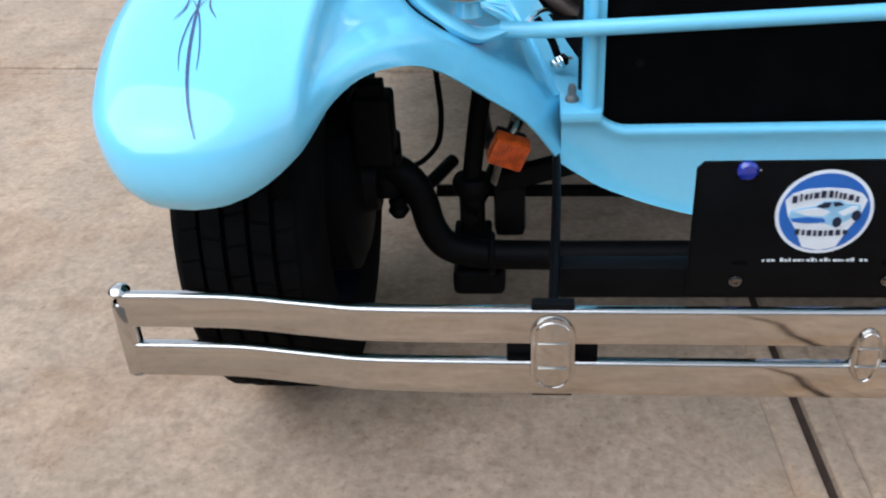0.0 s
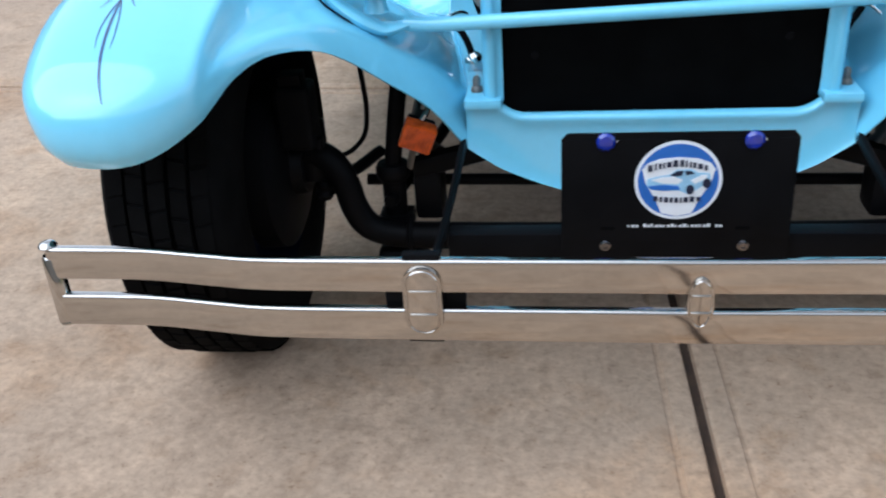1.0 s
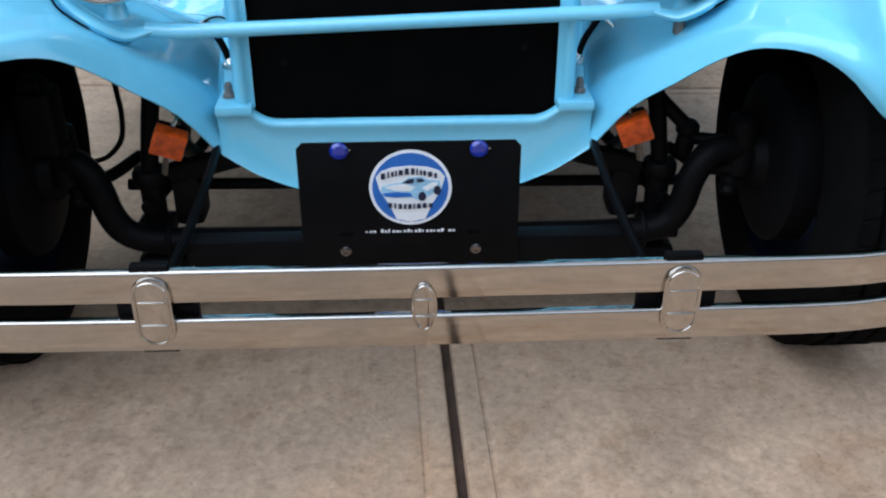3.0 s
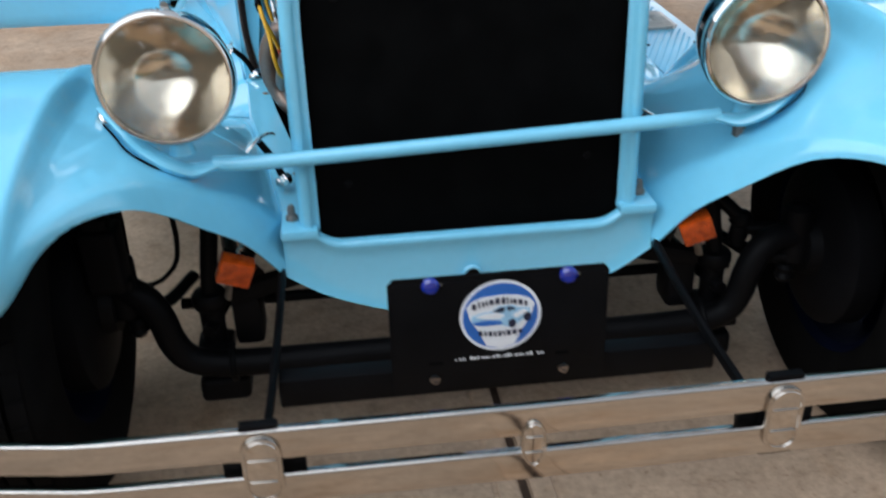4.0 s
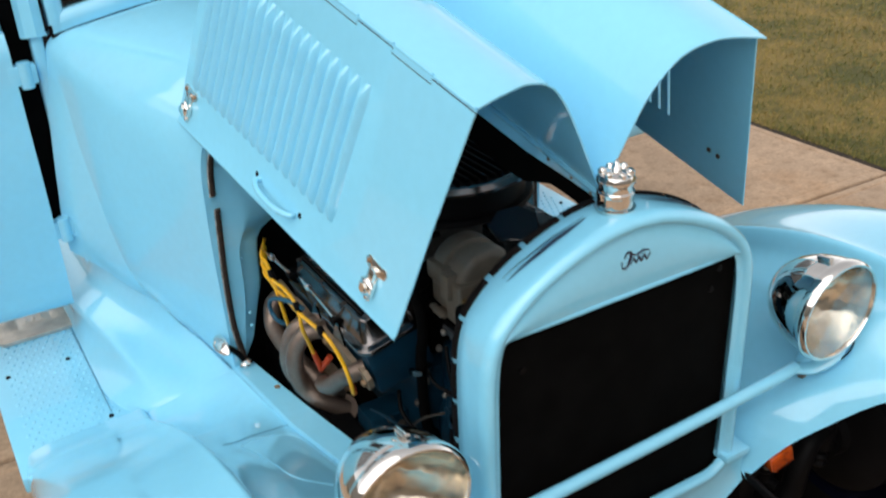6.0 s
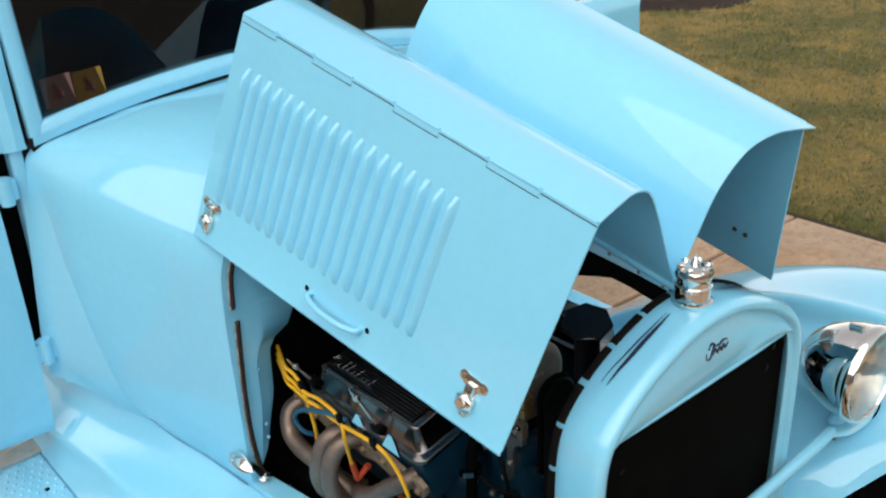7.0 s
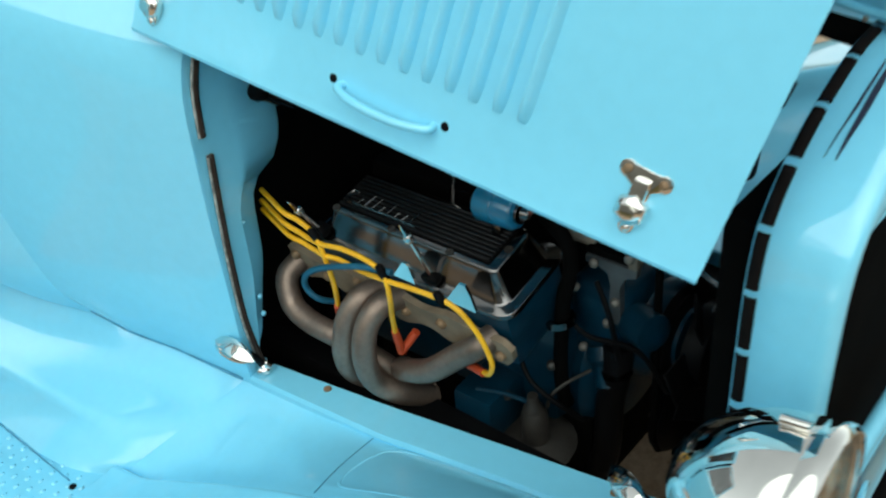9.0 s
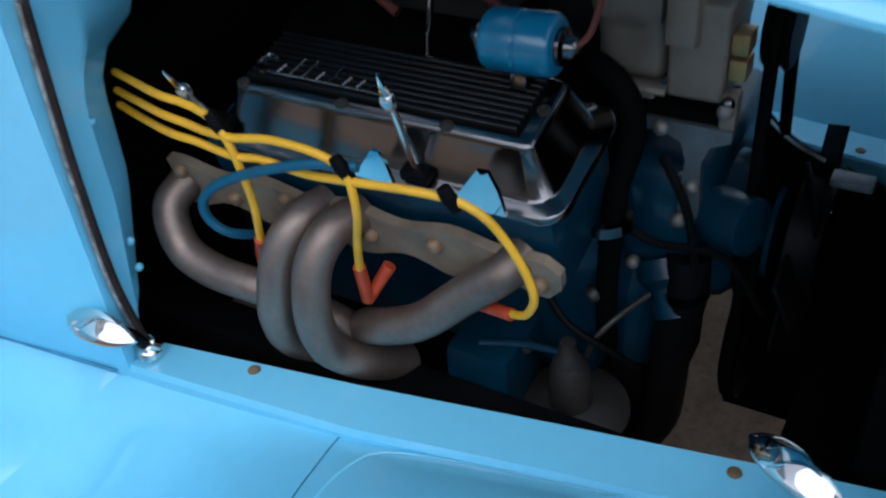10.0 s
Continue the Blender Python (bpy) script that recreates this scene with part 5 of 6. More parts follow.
def wheel(x, y, r, w):
    s = 1 if x > 0 else -1
    wh = part("wheel", lathe([(r * 0.61, -w * 0.44), (r * 0.60, -w * 0.40), (r * 0.56, -w * 0.36), (r * 0.545, w * 0.05), (r * 0.57, w * 0.36), (r * 0.61, w * 0.44)], (x, y, r - 0.004), (1, 0, 0), 48), WHEELBLUE, car, "black tyre on a dark blue steel wheel")
    part("tyre", tyre_mesh(x, y, r, w), RUBBER, wh, "black ribbed tyre")
    part("tread", tread_cuts(x, y, r, w), RUBBER, wh, kind="stuff")
    # disc with slots between spokes
    bm = bmesh.new()
    n = 48
    rows = []
    for rr, dx in ((0.30, 0.030), (0.40, 0.034), (0.46, 0.030)):
        rows.append([Vector((x + s * dx, y + r * rr * math.cos(2 * math.pi * k / n), r - 0.004 + r * rr * math.sin(2 * math.pi * k / n))) for k in range(n)])
    skin(bm, rows, closed_v=True)
    rows = []
    for rr, dx in ((0.46, 0.030), (0.56, 0.012)):
        rows.append([Vector((x + s * dx, y + r * rr * math.cos(2 * math.pi * k / n), r - 0.004 + r * rr * math.sin(2 * math.pi * k / n))) for k in range(n)])
    vs = [[bm.verts.new(p) for p in rw] for rw in rows]
    for k in range(n):
        if (k // 3) % 4 != 0:
            bm.faces.new((vs[0][k], vs[0][(k + 1) % n], vs[1][(k + 1) % n], vs[1][k]))
    part("wheel_disc", bm, WHEELBLUE, wh)
    part("brake_drum", lathe([(0, -0.02), (0.05, -0.02), (0.055, 0.0), (0.12, 0.004), (0.142, 0.014), (0.145, 0.055), (0.135, 0.062), (0.10, 0.07), (0, 0.07)], (x - s * 0.115, y, r - 0.004), (s, 0, 0), 36), BLACK, wh)
    part("hub", lathe([(0, 0.055), (0.03, 0.05), (0.035, 0.0), (0.10, -0.005), (0.10, -0.012)], (x + s * 0.02, y, r - 0.004), (s, 0, 0), 24), BLACK, wh)
    return wh


for s in (-1, 1):
    wheel(s * 0.712, WY, WR, 0.190)
    wheel(s * 0.715, WY + 2.54, 0.345, 0.215)

# ---- cowl, cab and doors ----
def cowl_section(y):
    """Half section of the cowl at y: from the sill up the side to the crown."""
    t = (y - 1.045) / (1.49 - 1.045)
    w = lerp(0.405, 0.575, t ** 0.9)
    top = lerp(1.125, 1.150, t)
    side_top = lerp(0.86, 0.98, t)
    low, wl = curve_at(COWL_FOOT_Z, y), curve_at(COWL_FOOT_X, y)
    pts = [(-wl, low), (-lerp(wl, w, 0.72), lerp(low, side_top, 0.16)), (-w, lerp(low, side_top, 0.38)), (-w - 0.002, lerp(low, side_top, 0.7)), (-w, side_top)]
    for k in range(1, 9):
        a = math.pi / 2 * k / 8
        e = lerp(0.80, 0.36, max(0, t) ** 1.2)
        x = -w * math.cos(a) ** e
        # towards the rear the crown meets the bottom rail of the windshield
        pts.append((x, min(side_top + (top - side_top) * math.sin(a) ** (e + 0.1), 1.150 - 0.054 * (x / 0.545) ** 2 + 0.10 * (1 - t))))
    pts[-1] = (0.0, top)
    return pts


FOLD = [(0.40, 1.345), (0.466, 1.353), (0.586, 1.366), (0.724, 1.402), (0.832, 1.430), (0.948, 1.445), (1.046, 1.48)]


def cowl():
    rows = []
    fine_rows = [spline([(x, lerp(1.045, 1.49, i / 120), z) for x, z in cowl_section(lerp(1.045, 1.49, i / 120))], 4) for i in range(121)]
    for i in range(31):
        half = []
        for k in range(len(fine_rows[0])):
            # one row of the mesh lies on the fold where the door post begins
            fy = curve_at(FOLD, min(1.046, fine_rows[84][k].z))
            y = lerp(1.045, fy, i / 22) if i <= 22 else lerp(fy, 1.49, (i - 22) / 8)
            f = (y - 1.045) / 0.445 * 120
            a = min(119, int(f))
            p = fine_rows[a][k].lerp(fine_rows[a + 1][k], f - a)
            if i > 22:
                p.x -= 0.38 * (y - fy) * max(0, min(1, (1.08 - p.z) / 0.10))
            half.append(p)
        rows.append(half + [Vector((-p.x, p.y, p.z)) for p in half[-2::-1]])
    return sheet(rows, -0.003)


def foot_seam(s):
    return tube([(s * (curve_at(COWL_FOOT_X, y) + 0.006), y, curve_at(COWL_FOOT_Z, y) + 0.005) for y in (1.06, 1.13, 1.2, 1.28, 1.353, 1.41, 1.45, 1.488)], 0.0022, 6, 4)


cowl_part = part("cowl", cowl(), PAINT, car, "rounded sky blue cowl", sharp=17)


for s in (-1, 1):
    part("foot_seam", foot_seam(s), SEAMSHADE, cowl_part)


def firewall_flange():
    rows = []
    half = spline([(x, 1.046, z) for x, z in cowl_section(1.045)], 6)
    full = half + [Vector((-p.x, p.y, p.z)) for p in half[-2::-1]]
    width = [(0.42, 0.02), (0.43, 0.03), (0.44, 0.042), (0.476, 0.064), (0.557, 0.086), (0.60, 0.099), (0.65, 0.102), (0.70, 0.104), (0.73, 0.122), (0.75, 0.150), (0.80, 0.160), (1.2, 0.150)]
    for p in full:
        inx = curve_at(width, p.z)
        d = Vector((-p.x, 0, 0.72 - p.z)).normalized() if p.z > 0.86 else Vector((-p.x, 0, 0)).normalized()
        deep = 0.020 * max(0, min(1, (0.770 - p.z) / 0.045))
        rows.append([p + Vector((0, -0.002, 0)), p + d * min(0.012, inx * 0.5), p + d * inx * 0.45 + Vector((0, 0.004, 0)), p + d * inx * 0.50 + Vector((0, 0.0035, 0)), p + d * inx * 0.56 + Vector((0, 0.006 + deep * 0.85, 0)), p + d * inx * 0.92 + Vector((0, 0.008 + deep, 0)), p + d * inx + Vector((0, 0.018 + deep, 0)), p + d * inx + Vector((0, 0.09, 0))])
    return sheet(rows, 0.003)


fl = part("firewall_flange", firewall_flange(), PAINT, cowl_part, sharp=50)
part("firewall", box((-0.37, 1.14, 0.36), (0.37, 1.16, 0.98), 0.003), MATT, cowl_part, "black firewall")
half = spline([(x, 1.042, z) for x, z in cowl_section(1.045)], 6)
ring_path = half + [Vector((-p.x, p.y, p.z)) for p in half[-2::-1]]
LACE_LINE = [(0.440, 0.380), (0.54, 0.393), (0.65, 0.394), (0.73, 0.391), (0.79, 0.388), (0.812, 0.3865)]


def lace(pts, n):
    """Dark woven strip on its worn pale webbing."""
    part("webbing", tube([p + Vector((0, 0.0035, 0)) for p in pts], 0.0112, 10, n, flat=0.34), WEB, cowl_part, "worn pale webbing under the lacing")
    part("lacing_strip", tube(pts, 0.0082, 8, n, flat=0.6), LACE, cowl_part, "dark brown woven hood lacing")


for s in (-1, 1):
    lace([Vector((s * x, 1.040, z)) for z, x in LACE_LINE], 8)
pts = [q.lerp(Vector((0, q.y, 0.7 if q.z > 0.86 else q.z)), 0.038) for q in ring_path if q.z > 0.832]
lace([pts[0]] + pts[2:-2:3] + [pts[-1]], 2)
# rolled bead along the cowl's front edge
edge = spline([(x, 1.054, z) for x, z in cowl_section(1.052)], 3)
part("edge_bead", tube(edge + [Vector((-p.x, p.y, p.z)) for p in edge[-2::-1]], 0.0034, 8, smooth=False), PAINT, cowl_part)
# plated fitting and its rubber end high on the firewall
part("grommet", lathe([(0, 0), (0.012, 0), (0.0145, 0.004), (0.0145, 0.012), (0.012, 0.016), (0, 0.016)], (-0.291, 1.030, 0.8687), (-0.8, 0.08, 0.58), 18), BLACK, cowl_part)
part("wiper_fitting", tube([(-0.290, 1.030, 0.868), (-0.240, 1.035, 0.832)], [0.012, 0.015, 0.015, 0.011], 16), CHROME, cowl_part, "plated cylinder")
for s in (-1, 1):
    for z in (0.518, 0.550, 0.682):
        part("rivet", bolt((s * 0.349, 1.0565, z), (0, -1, 0), 0.0046, 0.004), PAINT, cowl_part)

# windshield and cab shell
WS0, WS1, TOP = 1.49, 1.585, 1.80


def ws_pt(x, z):
    return Vector((x, lerp(WS0, WS1, (z - 1.10) / (TOP - 1.10)), z))


def base_z(x):
    return 1.152 - 0.054 * (abs(x) / 0.545) ** 2


def ws_frame():
    bm = bmesh.new()
    # bottom rail follows the cowl's crown
    rows = []
    for k in range(25):
        x = lerp(-0.55, 0.55, k / 24)
        z = base_z(x)
        rows.append([ws_pt(x, z + 0.004), ws_pt(x, z + 0.004) + Vector((0, -0.014, 0.004)), ws_pt(x, z + 0.022) + Vector((0, -0.018, 0)), ws_pt(x, z + 0.040) + Vector((0, -0.014, 0)), ws_pt(x, z + 0.046) + Vector((0, 0.0, 0)), ws_pt(x, z + 0.046) + Vector((0, 0.02, 0))])
    sheet(rows, 0.002, bm)
    for s in (-1, 1):
        tube([ws_pt(s * 0.535, 1.12), ws_pt(s * 0.535, 1.45), ws_pt(s * 0.535, TOP)], 0.026, 8, 3, bm, flat=0.7)
    box((-0.55, WS1 - 0.03, TOP - 0.03), (0.55, WS1 + 0.03, TOP + 0.03), 0.01, 2, bm)
    return bm


cab = part("cab", ws_frame(), PAINT, car, "sky blue cab with a tinted windshield", sharp=50)
part("windshield_seal", tube([ws_pt(x, base_z(x) + 0.0025) + Vector((0, -0.011, 0)) for x in (-0.555, -0.45, -0.3, -0.15, 0, 0.15, 0.3, 0.45, 0.555)], 0.0048, 8, 4), BLACK, cab, "black rubber seal")
for s in (-1, 1):
    part("pillar_seal", tube([ws_pt(s * 0.562, 1.11) + Vector((0, -0.010, 0)), ws_pt(s * 0.562, TOP) + Vector((0, -0.010, 0))], 0.004, 8), BLACK, cab)
bm = bmesh.new()
rows = []
for k in range(25):
    x = lerp(-0.52, 0.52, k / 24)
    rows.append([ws_pt(x, lerp(base_z(x) + 0.044, TOP - 0.02, j / 6)) for j in range(7)])
sheet(rows, 0.005, bm)
g = part("windshield", bm, TINTGLASS, cab, "tinted laminated glass")
g.visible_shadow = False
# two parking stickers outside the glass corner, their colours darkened to imitate its tint
for x0, m2 in ((-0.474, PINK), (-0.409, YELLOW)):
    st = part("window_sticker", plate_shape(rounded(0.062, 0.062, 0.003), ws_pt(x0, 1.196) + Vector((0, -0.0035, 0)), (1, -0.02, 0.06), (0, 0.13, 1), 0.0008), m2, cab, "small square window sticker")
    part("sticker_print", plate_shape([(-0.012, 0.016), (-0.004, 0.018), (0.004, 0.002), (0.012, -0.006), (0.006, -0.018), (-0.004, -0.010), (-0.014, -0.014), (-0.008, 0.0)], ws_pt(x0, 1.196) + Vector((0, -0.0043, 0)), (1, -0.02, 0.06), (0, 0.13, 1), 0.0006), RED, cab)


def cab_side(s):
    """Door pillar and lower body side behind the cowl."""
    x = s * 0.572
    bm = box((min(x, x + s * 0.026), 1.482, 0.56), (max(x, x + s * 0.026), 1.53, 1.12), 0.010, 3)
    tube([(s * 0.585, 1.50, 1.10), (s * 0.575, 1.585, TOP)], 0.030, 8, 2, bm)
    part("door_post", bm, PAINT, cab)
    part("rear_corner", box((min(s * 0.57, s * 0.615), 2.12, 0.42), (max(s * 0.57, s * 0.615), 2.42, TOP), 0.01), PAINT, cab)
    part("door_sill", box((min(s * 0.57, s * 0.61), 1.56, 0.40), (max(s * 0.57, s * 0.61), 2.42, 0.46), 0.01), PAINT, cab)
    part("roof_rail", box((min(s * 0.57, s * 0.61), 1.56, TOP - 0.03), (max(s * 0.57, s * 0.61), 2.42, TOP + 0.03), 0.01), PAINT, cab)


for s in (-1, 1):
    cab_side(s)
    # Dull black strip stands in for the shade in each open door's gap.
    part("jamb_seal", box((min(s * 0.590, s * 0.655), 1.532, 0.64), (max(s * 0.590, s * 0.655), 1.545, TOP - 0.05), 0.002), MATT, cab)
# Unseen roof and back wall, added to keep light out of the cab.
rows = []
for i in range(9):
    y = lerp(1.55, 2.43, i / 8)
    rows.append([Vector((x, y, TOP + 0.03 + 0.05 * (1 - (x / 0.62) ** 2) * math.sin(math.pi * (0.15 + 0.8 * i / 8)))) for x in [lerp(-0.61, 0.61, k / 12) for k in range(13)]])
part("roof", sheet(rows, 0.02), PAINT, cab)
bm = bmesh.new()
box((-0.60, 2.40, 0.42), (0.60, 2.43, 1.25), 0.006, 2, bm)
box((-0.60, 2.40, 1.55), (0.60, 2.43, TOP + 0.02), 0.006, 2, bm)
box((-0.60, 2.40, 1.25), (-0.38, 2.43, 1.55), 0.006, 2, bm)
box((0.38, 2.40, 1.25), (0.60, 2.43, 1.55), 0.006, 2, bm)
part("cab_back", bm, PAINT, cab)
part("cab_floor", box((-0.44, 1.18, 0.36), (0.44, 2.40, 0.385), 0.004), INTERIOR, cab)
part("dashboard", box((-0.54, 1.50, 0.98), (0.54, 1.58, 1.10), 0.02), INTERIOR, cab)
part("seat_cushion", box((-0.52, 1.80, 0.55), (0.52, 2.25, 0.78), 0.05, 3), INTERIOR, cab)
part("seat_back", box((-0.52, 2.18, 0.70), (0.52, 2.36, 1.30), 0.05, 3), INTERIOR, cab)
bm = bmesh.new()
ctr, tl = Vector((0.26, 1.70, 1.13)), Matrix.Rotation(radians(-62), 3, "X")
tube([ctr + tl @ Vector((0.19 * math.cos(a), 0.19 * math.sin(a), 0)) for a in [2 * math.pi * k / 24 for k in range(25)]], 0.014, 10, 2, bm)
for a in (0.5, 2.6, 4.71):
    tube([ctr, ctr + tl @ Vector((0.19 * math.cos(a), 0.19 * math.sin(a), 0))], 0.009, 8, 2, bm)
tube([ctr, ctr + Vector((0, -0.18, -0.10)) * 1.2], 0.02, 10, 2, bm)
part("steering_wheel", bm, BLACK, cab, "black steering wheel")


# doors, hinged at the front and swung wide open
def door(s):
    lo, hi = Vector((0.0, 0)), None
    o = Vector((s * 0.645, 1.498, 0))
    out = Vector((s, 0.04, 0)).normalized()
    nrm = Vector((0, -1, 0))

    def P(u, z, d=0.0):
        return o + out * u + Vector((0, d, z))
    bm = bmesh.new()
    W = 0.73
    rows = []
    for k in range(15):
        u = lerp(0.0, W, k / 14)
        row = []
        for z, d in ((0.480, 0.0), (0.486, -0.006), (0.502, -0.008), (0.60, -0.014), (0.78, -0.020), (0.95, -0.016), (1.06, -0.010), (1.085, -0.012), (1.10, -0.004), (1.10, 0.03)):
            # lower outer corner is rounded
            lift = 0.0
            if z < 0.60 and u > W - 0.16:
                lift = 0.12 * ((u - W + 0.16) / 0.16) ** 3 * (0.60 - z) / 0.14
            row.append(P(u, z + lift, d))
        rows.append(row)
    sheet(rows, 0.02 * s, bm)
    d = part("door", bm, PAINT, car, "open sky blue door", sharp=50)
    # window frame
    bm = bmesh.new()
    pts = [P(0.02, 1.09, 0.012), P(0.02, 1.30, 0.02), P(0.03, 1.70, 0.05), P(0.10, 1.77, 0.055), P(0.62, 1.77, 0.055), P(0.69, 1.70, 0.05), P(0.71, 1.40, 0.025), P(0.71, 1.09, 0.012)]
    tube(pts, 0.024, 10, 3, bm, flat=0.7, smooth=False)
    part("window_frame", bm, PAINT, d)
    bm = bmesh.new()
    skin(bm, [[P(0.03, 1.09, 0.012), P(0.70, 1.09, 0.012)], [P(0.03, 1.72, 0.05), P(0.70, 1.72, 0.05)]])
    bmesh.ops.solidify(bm, geom=list(bm.faces), thickness=0.004)
    gl = part("window_pane", bm, TINTGLASS, d, "tinted glass")
    gl.visible_shadow = False
    part("window_seal", tube([P(0.04, 1.115, 0.0), P(0.35, 1.112, -0.002), P(0.69, 1.115, 0.0)], 0.005, 8), BLACK, d)
    for z in (0.665, 1.03):
        hb = box((-0.030, -0.014, -0.022), (0.030, 0.014, 0.022), 0.006, 2, None, Matrix.Translation(P(-0.014, z, -0.018)))
        lathe([(0.0, -0.030), (0.014, -0.028), (0.014, 0.028), (0.0, 0.030)], P(-0.02, z, -0.026), (0, 0, 1), 14, hb)
        part("hinge", hb, PAINT, d)
    return d


for s in (-1, 1):
    door(s)

# rear fenders and bed, seen only past the cab
def rear_fender(s):
    rows = []
    for k in range(19):
        a = math.pi * (1.02 - k / 18 * 1.04)
        y, z = WY + 2.54 + 0.43 * math.cos(a), 0.33 + 0.42 * math.sin(a)
        rows.append([Vector((s * x, y, z + dz)) for x, dz in ((0.60, -0.02), (0.62, 0.0), (0.72, 0.006), (0.82, 0.0), (0.862, -0.018), (0.868, -0.045))])
    return sheet(rows, 0.003 * s)


for s in (-1, 1):
    part("rear_fender", rear_fender(s), PAINT, car)
part("rear_body", box((-0.585, 2.44, 0.46), (0.585, 3.50, 0.95), 0.05, 3), PAINT, car)
part("rear_axle", tube([(-0.66, WY + 2.54, 0.341), (0.66, WY + 2.54, 0.341)], 0.035, 12), BLACK, car)
# Unseen black panels and gearbox, added to block light under the car.
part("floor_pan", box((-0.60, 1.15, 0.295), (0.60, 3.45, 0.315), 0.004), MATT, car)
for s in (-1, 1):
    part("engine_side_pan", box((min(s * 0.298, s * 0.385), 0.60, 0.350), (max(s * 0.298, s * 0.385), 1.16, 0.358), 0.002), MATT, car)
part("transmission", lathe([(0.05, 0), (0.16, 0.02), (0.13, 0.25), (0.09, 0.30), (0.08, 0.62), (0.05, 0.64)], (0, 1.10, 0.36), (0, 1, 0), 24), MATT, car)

# ---- engine bay ----
engine = part("engine", box((-0.165, 0.64, 0.36), (0.165, 1.10, 0.56), 0.03), ENGINE, car, "dark blue engine with yellow plug wires and steel headers")


def bank(s):
    """Cylinder head, finned cover and headers on one side."""
    # axes of the bank: along the engine, outwards-down across the cover, and its normal
    al = Vector((0, 1, 0))
    dn = Vector((s * 0.97, 0, -0.245)).normalized()
    up = Vector((s * 0.245, 0, 0.97)).normalized()
    o = Vector((s * 0.2145, 0.810, 0.656))
    rot = Matrix((dn, al, up)).transposed().to_4x4()
    if s < 0:
        rot = Matrix((-dn, al, up)).transposed().to_4x4()
    m = Matrix.Translation(o) @ rot
    f = -1 if s < 0 else 1
    # head below the cover
    bm = box((-0.062, -0.168, -0.105), (0.062, 0.195, -0.001), 0.012, 2, None, m)
    part("cylinder_head", bm, ENGINE, engine)
    # cover: tapered cast box on a wide polished flange
    tmp = bmesh.new()
    rows = []
    for wx, wy, z, r in ((0.070, 0.178, 0.0, 0.024), (0.0705, 0.1785, 0.003, 0.024), (0.0700, 0.178, 0.007, 0.024), (0.0685, 0.1765, 0.0085, 0.023), (0.0575, 0.166, 0.0095, 0.020), (0.0550, 0.1635, 0.012, 0.019), (0.0435, 0.1495, 0.048, 0.013), (0.0425, 0.1485, 0.0515, 0.012), (0.0405, 0.1465, 0.0545, 0.011), (0.0375, 0.1435, 0.0560, 0.010)):
        rows.append([m @ Vector((a, b, z)) for a, b in rounded(2 * wx, 2 * wy, r, 5)])
    vs = skin(tmp, rows, closed_v=True)
    tmp.faces.new(vs[-1])
    bmesh.ops.recalc_face_normals(tmp, faces=tmp.faces)
    part("valve_cover", tmp, ALLOY, engine, "polished aluminium valve cover with black fins", sharp=50)
    part("cover_recess", box((-0.0335, -0.134, 0.0555), (0.0325, 0.137, 0.0575), 0.0008, 1, None, m), MATT, engine)
    bm = bmesh.new()
    for k in range(9):
        x = -0.0290 + 0.0072 * k
        box((x - 0.0019, -0.131, 0.0568), (x + 0.0019, 0.134, 0.0625), 0.0007, 1, bm, m)
    part("cover_fin", bm, FIN, engine, "black cooling fins", kind="stuff")
    # flowing raised mark lying over the outer fins
    bm = bmesh.new()
    strokes = [[(-0.50, 0.04), (-0.46, 0.14), (-0.38, 0.12), (-0.46, 0.04), (-0.42, -0.06), (-0.34, -0.02)]] + [[(-0.30 + 0.11 * k, -0.05), (-0.27 + 0.11 * k, 0.06 + (0.10 if k in (1, 2, 4, 7) else 0.0))] for k in range(8)] + [[(-0.36, -0.05), (0.1, -0.045), (0.58, -0.05)]]
    for st in strokes:
        tube([m @ Vector((f * (0.019 - 0.115 * q), 0.068 - 0.126 * p, 0.0630)) for p, q in st], 0.0012, 6, 3, bm)
    part("cover_mark", bm, ALLOY, engine, "raised flowing mark", kind="stuff")
    for b in (-0.158, -0.072, 0.03, 0.135):
        part("cover_screw", lathe([(0, 0), (0.0058, 0), (0.0058, 0.0026), (0.0035, 0.003), (0.003, 0.0015), (0, 0.0015)], m @ Vector((f * (0.0375 if b > -0.15 else 0.0), b if b > -0.15 else -0.1405, 0.0552)), up, 14), DARKMETAL, engine)
    # hold-down clamps with tall tapered wing bolts
    for b in (0.763, 0.975):
        if s < 0:
            p, q = Vector((-0.273, b, 0.657)), Vector((-0.326, b - 0.014, 0.752))
            if b > 0.9:
                q = Vector((-0.313, b - 0.006, 0.712))
            d = (q - p).normalized()
            tube([p, p.lerp(q, 0.55), q], [0.0052, 0.0042, 0.0024], 10, 3, (bm := bmesh.new()))
            lathe([(0, -0.005), (0.0065, -0.004), (0.0070, 0.0), (0.0060, 0.006), (0.0035, 0.009), (0, 0.010)], q, d, 12, bm)
            tube([q, q + d * 0.018, q + d * 0.034], [0.0042, 0.0034, 0.0010], 8, 3, bm)
            part("wing_nut", bm, CHROME, engine, "tall chrome wing bolt")
            part("clamp_foot", box((-0.011, -0.013, -0.004), (0.011, 0.013, 0.007), 0.003, 2, None, Matrix.Translation(p) @ rot), BLACK, engine)
    # wire looms: polished triangular clips
    for b, k in ((-0.012, 1.0), (-0.108, 1.3)) if s < 0 else ():
        p = Vector((s * 0.300, 0.80 + b, 0.674))
